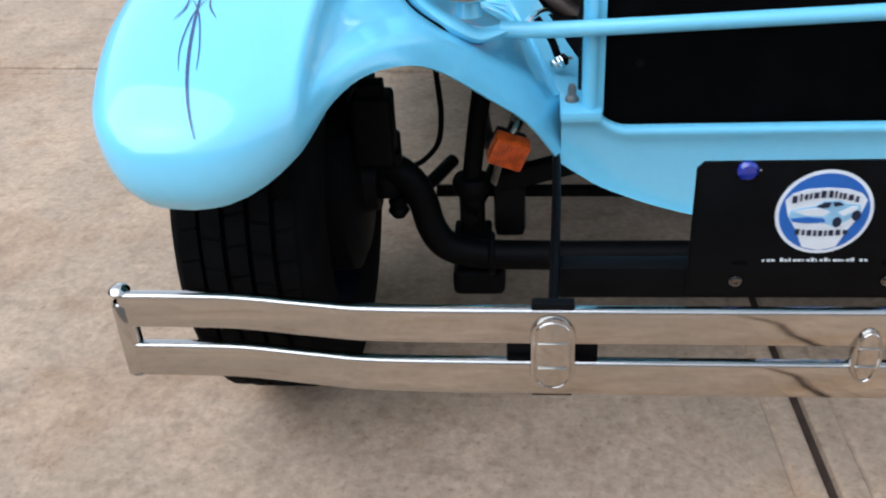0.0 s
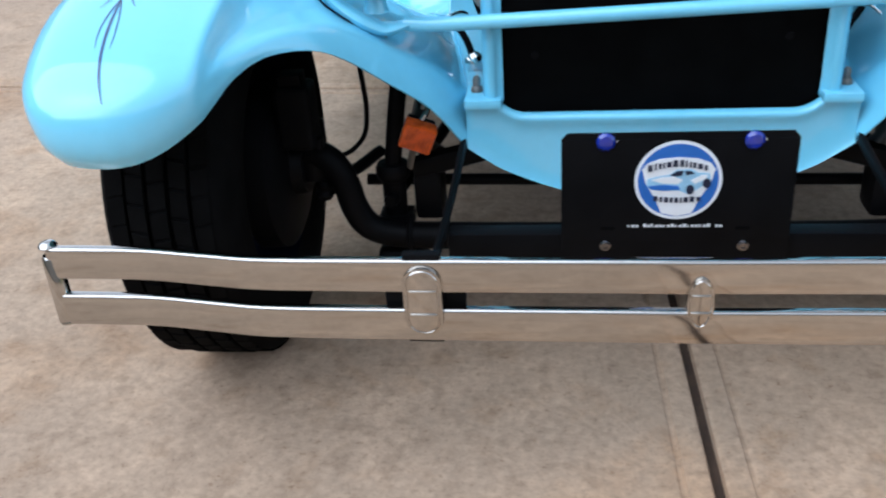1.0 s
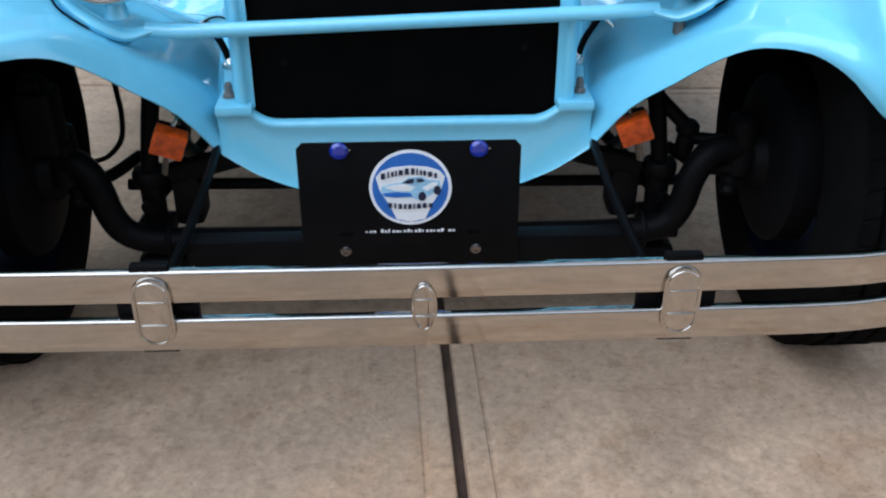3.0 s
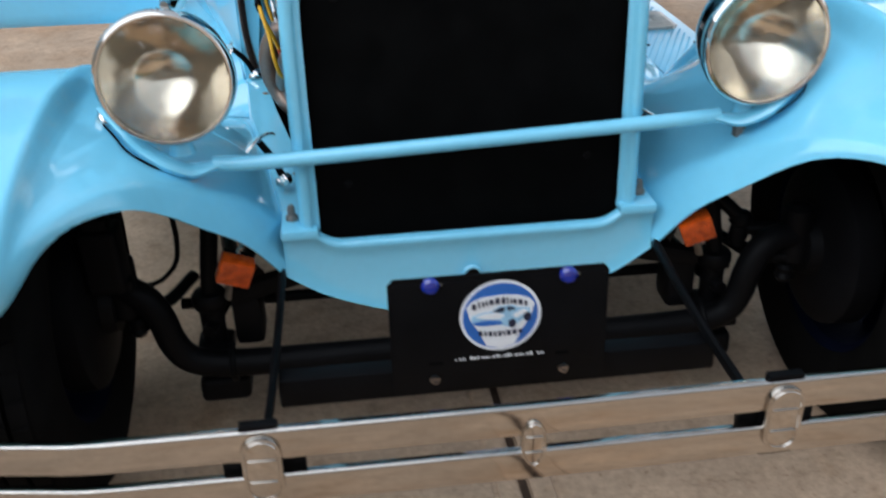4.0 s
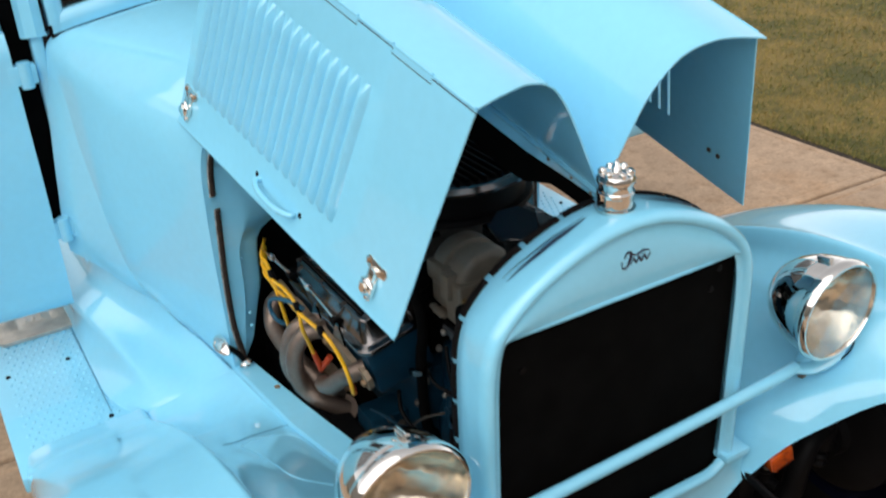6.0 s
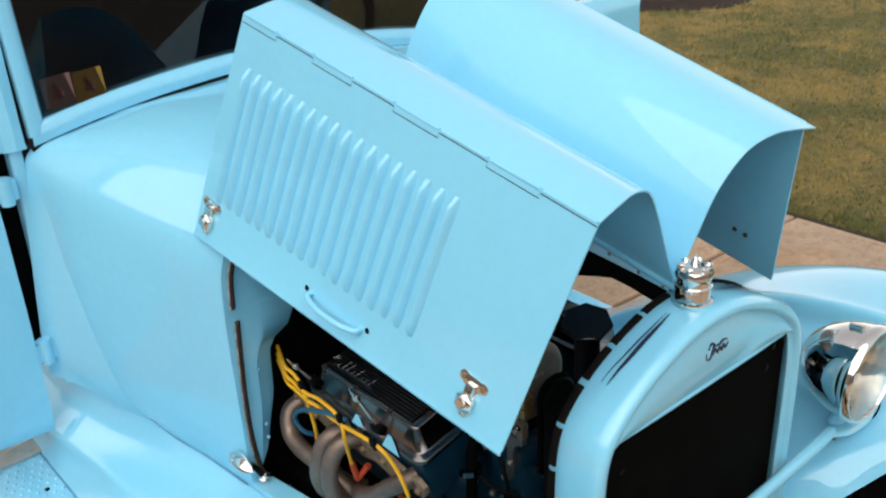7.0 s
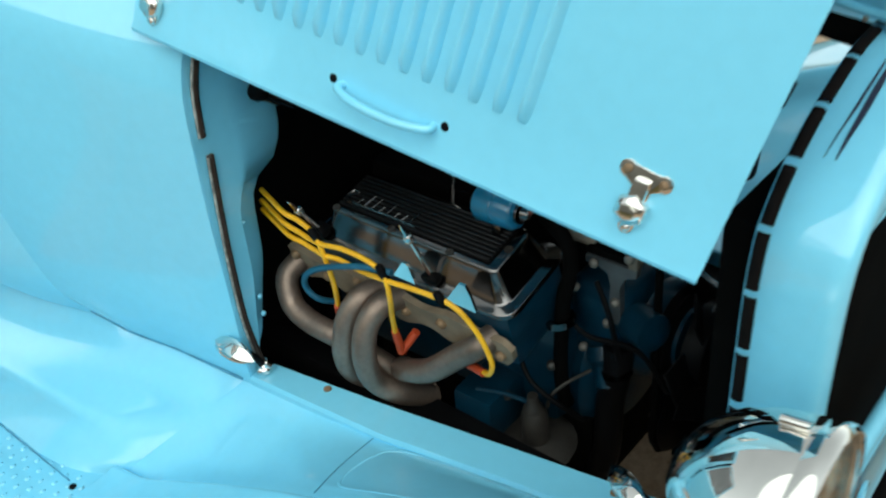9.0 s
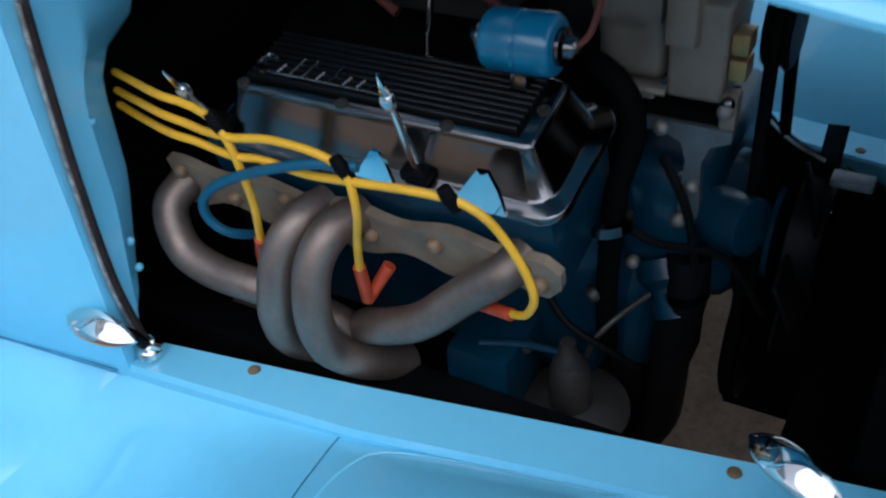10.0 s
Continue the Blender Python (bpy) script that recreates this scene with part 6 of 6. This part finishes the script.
        part("wire_clip", plate_shape([(-0.020 * k, -0.014 * k), (0.018 * k, -0.014 * k), (0.014 * k, 0.006), (0.009 * k, 0.017 * k), (0.002, 0.017 * k)], p, (0, -1, 0), (s * 0.12, 0, 1), 0.004 * -f, 0), CHROME, engine, "polished wire clip")
    # header flange and four pipes
    fo = Vector((s * 0.268, 0.835, 0.588))
    bm = bmesh.new()
    ol = []
    for k in range(33):
        y = lerp(-0.202, 0.215, k / 32)
        ol.append((y, (-0.030 - 0.008 * math.cos(y * 62)) * math.sqrt(max(0.03, 1 - max(0, (-0.165 - y) / 0.0385) ** 2))))
    for k in range(33):
        y = lerp(0.215, -0.202, k / 32)
        ol.append((y, (0.020 + 0.005 * math.cos(y * 62)) * math.sqrt(max(0.03, 1 - max(0, (-0.165 - y) / 0.0385) ** 2))))
    fa = Vector((s * 0.25, 0.0, 0.97)).normalized()
    plate_shape(ol, fo, (0, 1, 0), fa, 0.010 * (1 if s > 0 else -1), 0, bm)
    part("header_flange", bm, FLANGE, engine, "tan steel header flange")
    fn = Vector((s * 0.97, 0, -0.25)).normalized()
    for y, z in ((0.20, 0.012), (0.07, 0.014), (0.14, -0.008), (-0.017, -0.006), (-0.182, -0.010), (-0.085, 0.004)):
        part("flange_bolt", bolt(fo + Vector((0, y, 0)) + fa * z + fn * 0.010, fn, 0.008, 0.008), RUST, engine)
    P = [
        [(0.272, 1.040, 0.580), (0.300, 1.044, 0.562), (0.313, 1.026, 0.526), (0.317, 0.984, 0.512), (0.316, 0.926, 0.509), (0.302, 0.876, 0.486), (0.270, 0.836, 0.436)],
        [(0.270, 0.868, 0.597), (0.302, 0.877, 0.595), (0.322, 0.889, 0.569), (0.331, 0.896, 0.531), (0.329, 0.903, 0.489), (0.314, 0.902, 0.451), (0.280, 0.876, 0.421), (0.240, 0.856, 0.391)],
        [(0.270, 0.830, 0.598), (0.304, 0.839, 0.597), (0.326, 0.848, 0.573), (0.337, 0.850, 0.537), (0.335, 0.851, 0.497), (0.322, 0.848, 0.463), (0.298, 0.828, 0.436), (0.250, 0.816, 0.401)],
        [(0.262, 0.672, 0.594), (0.284, 0.682, 0.584), (0.293, 0.714, 0.557), (0.301, 0.757, 0.518), (0.301, 0.795, 0.497), (0.284, 0.833, 0.470), (0.250, 0.856, 0.411)],
    ]
    for p in P:
        part("header_pipe", tube([(s * x, y, z) for x, y, z in p], 0.0178, 16, 6), HEADER, engine, "heat stained steel header pipe")
    part("collector", tube([(s * 0.255, 0.83, 0.395), (s * 0.24, 0.90, 0.34), (s * 0.24, 1.1, 0.30)], 0.033, 14, 5), HEADER, engine)
    # plug wires
    W = [
        [(0.285, 1.085, 0.696), (0.305, 1.040, 0.704), (0.330, 0.982, 0.714), (0.332, 0.953, 0.713), (0.335, 0.930, 0.710), (0.336, 0.917, 0.703), (0.336, 0.908, 0.687), (0.333, 0.904, 0.660), (0.326, 0.905, 0.618), (0.314, 0.918, 0.567)],
        [(0.285, 1.090, 0.676), (0.305, 1.042, 0.684), (0.330, 0.984, 0.695), (0.332, 0.956, 0.693), (0.334, 0.932, 0.691), (0.336, 0.900, 0.693), (0.336, 0.869, 0.699), (0.336, 0.840, 0.700), (0.336, 0.812, 0.697), (0.337, 0.793, 0.690), (0.337, 0.786, 0.674), (0.335, 0.786, 0.645), (0.322, 0.800, 0.606), (0.308, 0.813, 0.562)],
        [(0.285, 1.092, 0.660), (0.305, 1.040, 0.666), (0.330, 0.979, 0.677), (0.331, 0.950, 0.676), (0.332, 0.926, 0.673), (0.333, 0.906, 0.672), (0.332, 0.878, 0.675), (0.331, 0.836, 0.671), (0.334, 0.800, 0.676), (0.336, 0.776, 0.680), (0.334, 0.735, 0.683), (0.331, 0.707, 0.682), (0.327, 0.689, 0.677), (0.322, 0.672, 0.663), (0.314, 0.657, 0.634), (0.310, 0.646, 0.606), (0.306, 0.644, 0.583), (0.300, 0.655, 0.560), (0.288, 0.676, 0.545)],
    ]
    for w in W if s < 0 else []:
        part("plug_wire", tube([(s * x, y, z) for x, y, z in w], 0.0038, 10, 6), WIRE, engine, "yellow plug wire")
    for a, b in (((0.316, 0.916, 0.572), (0.300, 0.934, 0.530)), ((0.308, 0.813, 0.566), (0.295, 0.818, 0.518)), ((0.291, 0.672, 0.547), (0.276, 0.716, 0.535)), ((0.295, 0.818, 0.518), (0.280, 0.800, 0.552))):
        part("plug_boot", tube([(s * a[0], *a[1:]), (s * b[0], *b[1:])], [0.0058, 0.0070, 0.0066], 12), BOOT, engine, "red silicone plug boot")
    if s < 0:
        part("blue_wire", tube([(s * x, y, z) for x, y, z in ((0.330, 0.782, 0.690), (0.337, 0.823, 0.687), (0.340, 0.881, 0.667), (0.339, 0.927, 0.643), (0.337, 0.953, 0.619), (0.334, 0.957, 0.596), (0.326, 0.945, 0.578), (0.300, 0.935, 0.56))], 0.0046, 10, 6), BLUEHOSE, engine, "dark blue plug wire")
    for x, y, z in ((0.336, 0.917, 0.704), (0.337, 0.793, 0.691), (0.331, 0.701, 0.683)) if s < 0 else ():
        part("wire_separator", tube([(s * (x - 0.003), y - 0.005, z - 0.011), (s * x, y, z), (s * (x + 0.001), y + 0.004, z + 0.009)], [0.0055, 0.0068, 0.0055], 8, 2), BLACK, engine)


for s in (-1, 1):
    bank(s)

# top end: intake, carburettor, air cleaner
part("intake_manifold", box((-0.13, 0.66, 0.56), (0.13, 1.02, 0.70), 0.03), MATT, engine)
part("carburettor", box((-0.08, 0.78, 0.70), (0.08, 0.93, 0.80), 0.02), DARKMETAL, engine)
ac = part("air_cleaner", lathe([(0, 0.0), (0.165, 0.0), (0.175, 0.008), (0.172, 0.016), (0.160, 0.018), (0.155, 0.060), (0.170, 0.064), (0.176, 0.072), (0.165, 0.082), (0.15, 0.080), (0, 0.080)], (0.02, 0.83, 0.815), (0, 0, 1), 48), BLACK, engine, "black finned oval air cleaner")
part("cleaner_rim", lathe([(0.160, 0.070), (0.178, 0.068), (0.182, 0.076), (0.176, 0.085), (0.162, 0.084)], (0.02, 0.83, 0.815), (0, 0, 1), 48, closed=True), ALLOY, engine, "polished rim")
bm = bmesh.new()
for k in range(15):
    x = -0.126 + 0.018 * k
    hw = math.sqrt(max(0, 0.150 ** 2 - x ** 2))
    box((0.02 + x - 0.003, 0.83 - hw, 0.893), (0.02 + x + 0.003, 0.83 + hw, 0.905), 0.001, 1, bm)
part("cleaner_fin", bm, BLACK, engine, kind="stuff")
# wing bolt on the inner side of the cover, with a short cross handle
p, q = Vector((-0.166, 0.815, 0.690)), Vector((-0.170, 0.800, 0.772))
d = (q - p).normalized()
bm = tube([p, p.lerp(q, 0.55), q], [0.0048, 0.0040, 0.0026], 10, 3)
lathe([(0, -0.004), (0.0060, -0.003), (0.0064, 0.0), (0.0055, 0.005), (0.0030, 0.008), (0, 0.009)], q, d, 12, bm)
tube([q + Vector((0.0, 0.013, 0.010)), q + d * 0.006, q + Vector((0.0, -0.013, 0.012))], [0.0018, 0.0036, 0.0018], 8, 3, bm)
part("wing_nut", bm, CHROME, engine, "tall chrome wing bolt")
# ignition coil on its bracket
cl = part("ignition_coil", lathe([(0, 0), (0.019, 0.0), (0.0232, 0.002), (0.0254, 0.006), (0.0254, 0.0285), (0.0242, 0.0300), (0.0242, 0.0318), (0.0254, 0.0333), (0.0254, 0.0567), (0.0232, 0.0610), (0.019, 0.0628), (0, 0.0632)], (-0.209, 0.664, 0.758), (0.0, 1.0, -0.04), 32), COIL, engine, "blue ignition coil")
for a, d in (((-0.209, 0.664, 0.758), -1), ((-0.209, 0.7272, 0.7555), 1)):
    part("coil_end", lathe([(0, 0), (0.0155, 0), (0.0155, 0.004), (0.010, 0.006), (0.0085, 0.012), (0.005, 0.015), (0, 0.015)], a, (0, d, -0.04 * d), 20), ALLOY, cl, "plated end fitting")
part("coil_bracket", box((-0.219, 0.689, 0.700), (-0.190, 0.704, 0.733), 0.003), ALLOY, cl)
part("coil_wire", tube([(-0.209, 0.650, 0.760), (-0.204, 0.641, 0.772), (-0.192, 0.638, 0.798), (-0.165, 0.645, 0.830), (-0.12, 0.67, 0.85)], 0.0028, 8), RED, engine)
# alternator, bracket, belt, water pump and hoses at the front
part("alternator", lathe([(0, 0), (0.05, 0.0), (0.062, 0.006), (0.066, 0.012), (0.066, 0.038), (0.058, 0.040), (0.058, 0.062), (0.066, 0.064), (0.066, 0.096), (0.060, 0.106), (0.045, 0.112), (0.03, 0.125), (0, 0.125)], (-0.052, 0.565, 0.752), (0, 1, 0), 32), ALTERNATOR, engine, "beige cast alternator")
case = part("alternator_case", box((-0.116, 0.6095, 0.690), (-0.050, 0.671, 0.760), 0.016, 4), ALTERNATOR, engine, "beige cast alternator housing")
part("case_shoulder", box((-0.123, 0.6115, 0.745), (-0.050, 0.672, 0.782), 0.008, 2), ALTERNATOR, case)
part("case_front", box((-0.122, 0.5565, 0.684), (-0.050, 0.606, 0.770), 0.006, 3), ALTERNATOR, case)
part("case_block", box((-0.133, 0.580, 0.734), (-0.050, 0.607, 0.784), 0.005, 2), ALTERNATOR, case)
part("case_foot", box((-0.131, 0.612, 0.6835), (-0.096, 0.643, 0.6905), 0.002, 2), ALTERNATOR, case)
for z in (0.706, 0.7285):
    part("terminal", box((-0.120, 0.5405, z), (-0.095, 0.5555, z + 0.0195), 0.003, 2), BRASS, case, "tarnished brass terminal")
# Dull black box stands in for the shade between housing and bracket.
part("case_slot", box((-0.119, 0.555, 0.6625), (-0.060, 0.624, 0.674), 0.002, 2), MATT, case)
part("alternator_bracket", plate_shape([(0.566, 0.566), (0.580, 0.560), (0.586, 0.572), (0.583, 0.625), (0.588, 0.642), (0.600, 0.648), (0.622, 0.650), (0.622, 0.661), (0.545, 0.661), (0.545, 0.650), (0.562, 0.643), (0.569, 0.625)], (-0.122, 0, 0), (0, 1, 0), (0, 0, 1), 0.014, 0.003), CASTING, engine, "grey cast alternator bracket")
part("bracket_ear", box((-0.124, 0.5435, 0.662), (-0.106, 0.5575, 0.6955), 0.003, 2), ALTERNATOR, engine)
part("bolt", bolt((-0.126, 0.5505, 0.690), (-1, -0.1, 0), 0.006, 0.007), ALLOY, engine)
for y, z in ((0.581, 0.567), (0.551, 0.684), (0.604, 0.658)):
    part("bolt", bolt((-0.129, y, z), (-1, 0, 0), 0.007, 0.007), GREYMETAL, engine)
part("bracket_arm", tube([(-0.126, 0.648, 0.694), (-0.126, 0.63, 0.692), (-0.124, 0.604, 0.690)], 0.008, 8, 4, flat=0.5), ALTERNATOR, engine)
part("water_pump", lathe([(0, 0), (0.045, 0.0), (0.055, 0.02), (0.075, 0.04), (0.085, 0.08), (0.075, 0.10), (0, 0.10)], (-0.02, 0.51, 0.50), (0, 1, 0), 28), ENGINE, engine)
part("front_cover", lathe([(0, 0), (0.10, 0.0), (0.125, 0.012), (0.135, 0.03), (0.13, 0.06), (0, 0.06)], (0, 0.595, 0.42), (0, 1, 0), 28), ENGINE, engine)
bm = box((-0.118, 0.560, 0.485), (0.118, 0.655, 0.615), 0.030, 3)
lathe([(0, 0), (0.024, 0.0), (0.028, 0.01), (0.028, 0.05), (0, 0.06)], (-0.095, 0.565, 0.56), (-0.4, -1, 0.1), 20, bm)
lathe([(0, 0), (0.030, 0.0), (0.030, 0.02), (0.022, 0.03), (0.022, 0.06), (0, 0.06)], (-0.10, 0.60, 0.50), (-0.5, -0.5, -1), 20, bm)
part("pump_housing", bm, ENGINE, engine, "dark blue water pump housing")
for p in ((-0.119, 0.585, 0.560), (-0.119, 0.640, 0.60), (-0.119, 0.575, 0.600), (-0.150, 0.642, 0.535), (-0.119, 0.625, 0.50)):
    part("bolt", bolt(p, (-1, -0.2, 0), 0.007, 0.010), GREYMETAL, engine)
for (x, z, r) in ((-0.055, 0.735, 0.040), (-0.02, 0.50, 0.070), (0.0, 0.36, 0.085)):
    part("pulley", lathe([(0, 0), (r * 0.9, 0), (r, 0.004), (r * 0.86, 0.012), (r, 0.020), (r * 0.9, 0.024), (0, 0.024)], (x, 0.515, z), (0, 1, 0), 32), BLACK, engine)
bl = []
for (cx, cz, r), angs in (((-0.055, 0.735, 0.040), range(20, 200, 30)), ((-0.02, 0.50, 0.070), (190, 205)), ((0.0, 0.36, 0.085), range(190, 360, 30)), ((-0.02, 0.50, 0.070), (-10, 5))):
    for a in angs:
        bl.append((cx + r * math.cos(radians(a)), 0.527, cz + r * math.sin(radians(a))))
part("fan_belt", tube(bl + bl[:1], 0.006, 8, 1, smooth=False), MATT, engine)
part("fan_hub", lathe([(0, 0), (0.06, 0.0), (0.065, 0.01), (0.065, 0.03), (0, 0.035)], (-0.02, 0.465, 0.50), (0, 1, 0), 28), BLACK, engine)
for k in range(6):
    part("fan_blade", box((0.04, 0, -0.025), (0.115, 0.004, 0.025), 0.001, 1, None, Matrix.Translation((-0.02, 0.478, 0.50)) @ Matrix.Rotation(2 * math.pi * k / 6, 4, "Y") @ Matrix.Rotation(radians(25), 4, "X")), BLACK, engine)
part("heater_hose", tube([(-0.11, 0.70, 0.715), (-0.150, 0.668, 0.723), (-0.163, 0.645, 0.722), (-0.166, 0.627, 0.709), (-0.168, 0.616, 0.685), (-0.168, 0.618, 0.650), (-0.168, 0.627, 0.615), (-0.168, 0.630, 0.571), (-0.166, 0.634, 0.50), (-0.160, 0.634, 0.435), (-0.14, 0.64, 0.40)], 0.0105, 12, 5), MATT, engine)
for x, y, z in ((-0.168, 0.633, 0.575), (-0.120, 0.570, 0.480)):
    part("hose_clamp", lathe([(0.014, -0.005), (0.0225, -0.005), (0.0225, 0.005), (0.014, 0.005)], (x, y, z), (0, 0.2, 1), 16, closed=True), ALLOY, engine)
part("lower_hose", tube([(-0.115, 0.572, 0.52), (-0.120, 0.570, 0.475), (-0.120, 0.579, 0.415), (-0.120, 0.583, 0.315), (-0.11, 0.60, 0.26)], 0.021, 14, 5), BLACK, engine)
fil = part("oil_filler", lathe([(0, -0.13), (0.021, -0.13), (0.021, -0.035), (0.017, -0.030), (0.017, -0.012), (0.022, -0.008), (0.022, 0.0)], (-0.095, 0.425, 0.938), (-0.24, -0.18, 0.95), 12), BLACK, engine, "black oil filler with a faceted cap")
part("filler_lid", lathe([(0, -0.004), (0.034, -0.004), (0.0405, -0.001), (0.0415, 0.002), (0.0415, 0.006), (0.0400, 0.0075), (0, 0.008)], (-0.095, 0.425, 0.938), (-0.24, -0.18, 0.95), 7), GLOSSBLACK, fil)
part("fuel_pump", lathe([(0, 0), (0.055, 0), (0.06, 0.012), (0.045, 0.02), (0.022, 0.024), (0.020, 0.07), (0.014, 0.08), (0, 0.082)], (-0.197, 0.655, 0.345), (-0.1, 0.0, 1), 24), DARKMETAL, engine, "cast fuel pump")
part("fuel_line", tube([(-0.185, 0.645, 0.42), (-0.19, 0.635, 0.45), (-0.175, 0.62, 0.47), (-0.14, 0.60, 0.48)], 0.003, 8), DARKMETAL, engine)
part("dipstick_tube", tube([(-0.23, 0.74, 0.44), (-0.215, 0.70, 0.44), (-0.20, 0.66, 0.43)], 0.004, 8), ENGINE, engine)
part("motor_mount", box((-0.25, 0.70, 0.36), (-0.16, 0.77, 0.44), 0.01), ENGINE, engine)
part("inner_wire", tube([(-0.10, 0.95, 0.80), (-0.16, 0.88, 0.79), (-0.15, 0.80, 0.775), (-0.05, 0.74, 0.78)], 0.006, 8), BLACK, engine)
for x, y in ((-0.02, 0.86), (-0.06, 0.95)):
    part("vacuum_line", tube([(x, y, 0.72), (x - 0.05, y - 0.03, 0.745), (x - 0.06, y - 0.08, 0.72)], 0.005, 8), RED, engine)
# fan shroud, its plate extended down as a black sheet over shaded ground
sh = part("fan_shroud", plate_shape([(0.548, 0.602), (0.533, 0.586), (0.512, 0.572), (0.48, 0.559), (0.440, 0.546), (0.400, 0.530), (0.380, 0.20), (0.548, 0.20)], (0.030, 0, 0), (0, 1, 0), (0, 0, 1), 0.012, 0.002), MATT, engine, "black fan shroud with a bright rolled rim")
part("rolled_rim", tube([(0.026, 0.549, 0.605), (0.026, 0.533, 0.590), (0.026, 0.512, 0.576), (0.026, 0.48, 0.563), (0.026, 0.464, 0.556)], 0.0042, 8, 4), ALLOY, sh)
part("radiator_stay", box((-0.048, 0.432, 0.582), (-0.026, 0.470, 0.590), 0.003), CASTING, radiator)
part("stay_bolt", bolt((-0.030, 0.467, 0.538), (-1, 0, 0.2), 0.0065, 0.010), ALLOY, radiator)
# crossmember, oil pan and plate, added to close the bay below and block light
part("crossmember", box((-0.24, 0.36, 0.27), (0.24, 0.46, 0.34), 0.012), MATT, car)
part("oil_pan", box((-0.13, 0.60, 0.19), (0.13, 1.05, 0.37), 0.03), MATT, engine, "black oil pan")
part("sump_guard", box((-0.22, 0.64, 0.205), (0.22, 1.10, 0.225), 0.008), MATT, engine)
# glass filter bowl on the pump, small lines and wires in front of the block
part("filter_bowl", lathe([(0, 0), (0.014, 0), (0.016, 0.006), (0.016, 0.05), (0.010, 0.058), (0.008, 0.075), (0, 0.076)], (-0.200, 0.657, 0.375), (-0.05, 0.0, 1), 16), DARKMETAL, engine, "dark metal filter bowl")
for pts in ([(-0.19, 0.69, 0.50), (-0.20, 0.66, 0.47), (-0.19, 0.62, 0.44), (-0.16, 0.60, 0.40)], [(-0.13, 0.60, 0.63), (-0.14, 0.57, 0.58), (-0.13, 0.56, 0.50)], [(-0.15, 0.66, 0.60), (-0.16, 0.60, 0.56), (-0.12, 0.54, 0.53), (-0.10, 0.50, 0.46)]):
    part("small_line", tube(pts, 0.0042, 8), BLACK, engine)
for p in ((-0.205, 0.70, 0.43), (-0.21, 0.76, 0.41), (-0.20, 0.66, 0.55), (-0.17, 0.645, 0.49)):
    part("bolt", bolt(p, (-1, -0.3, 0.2), 0.008, 0.010), DARKMETAL, engine)
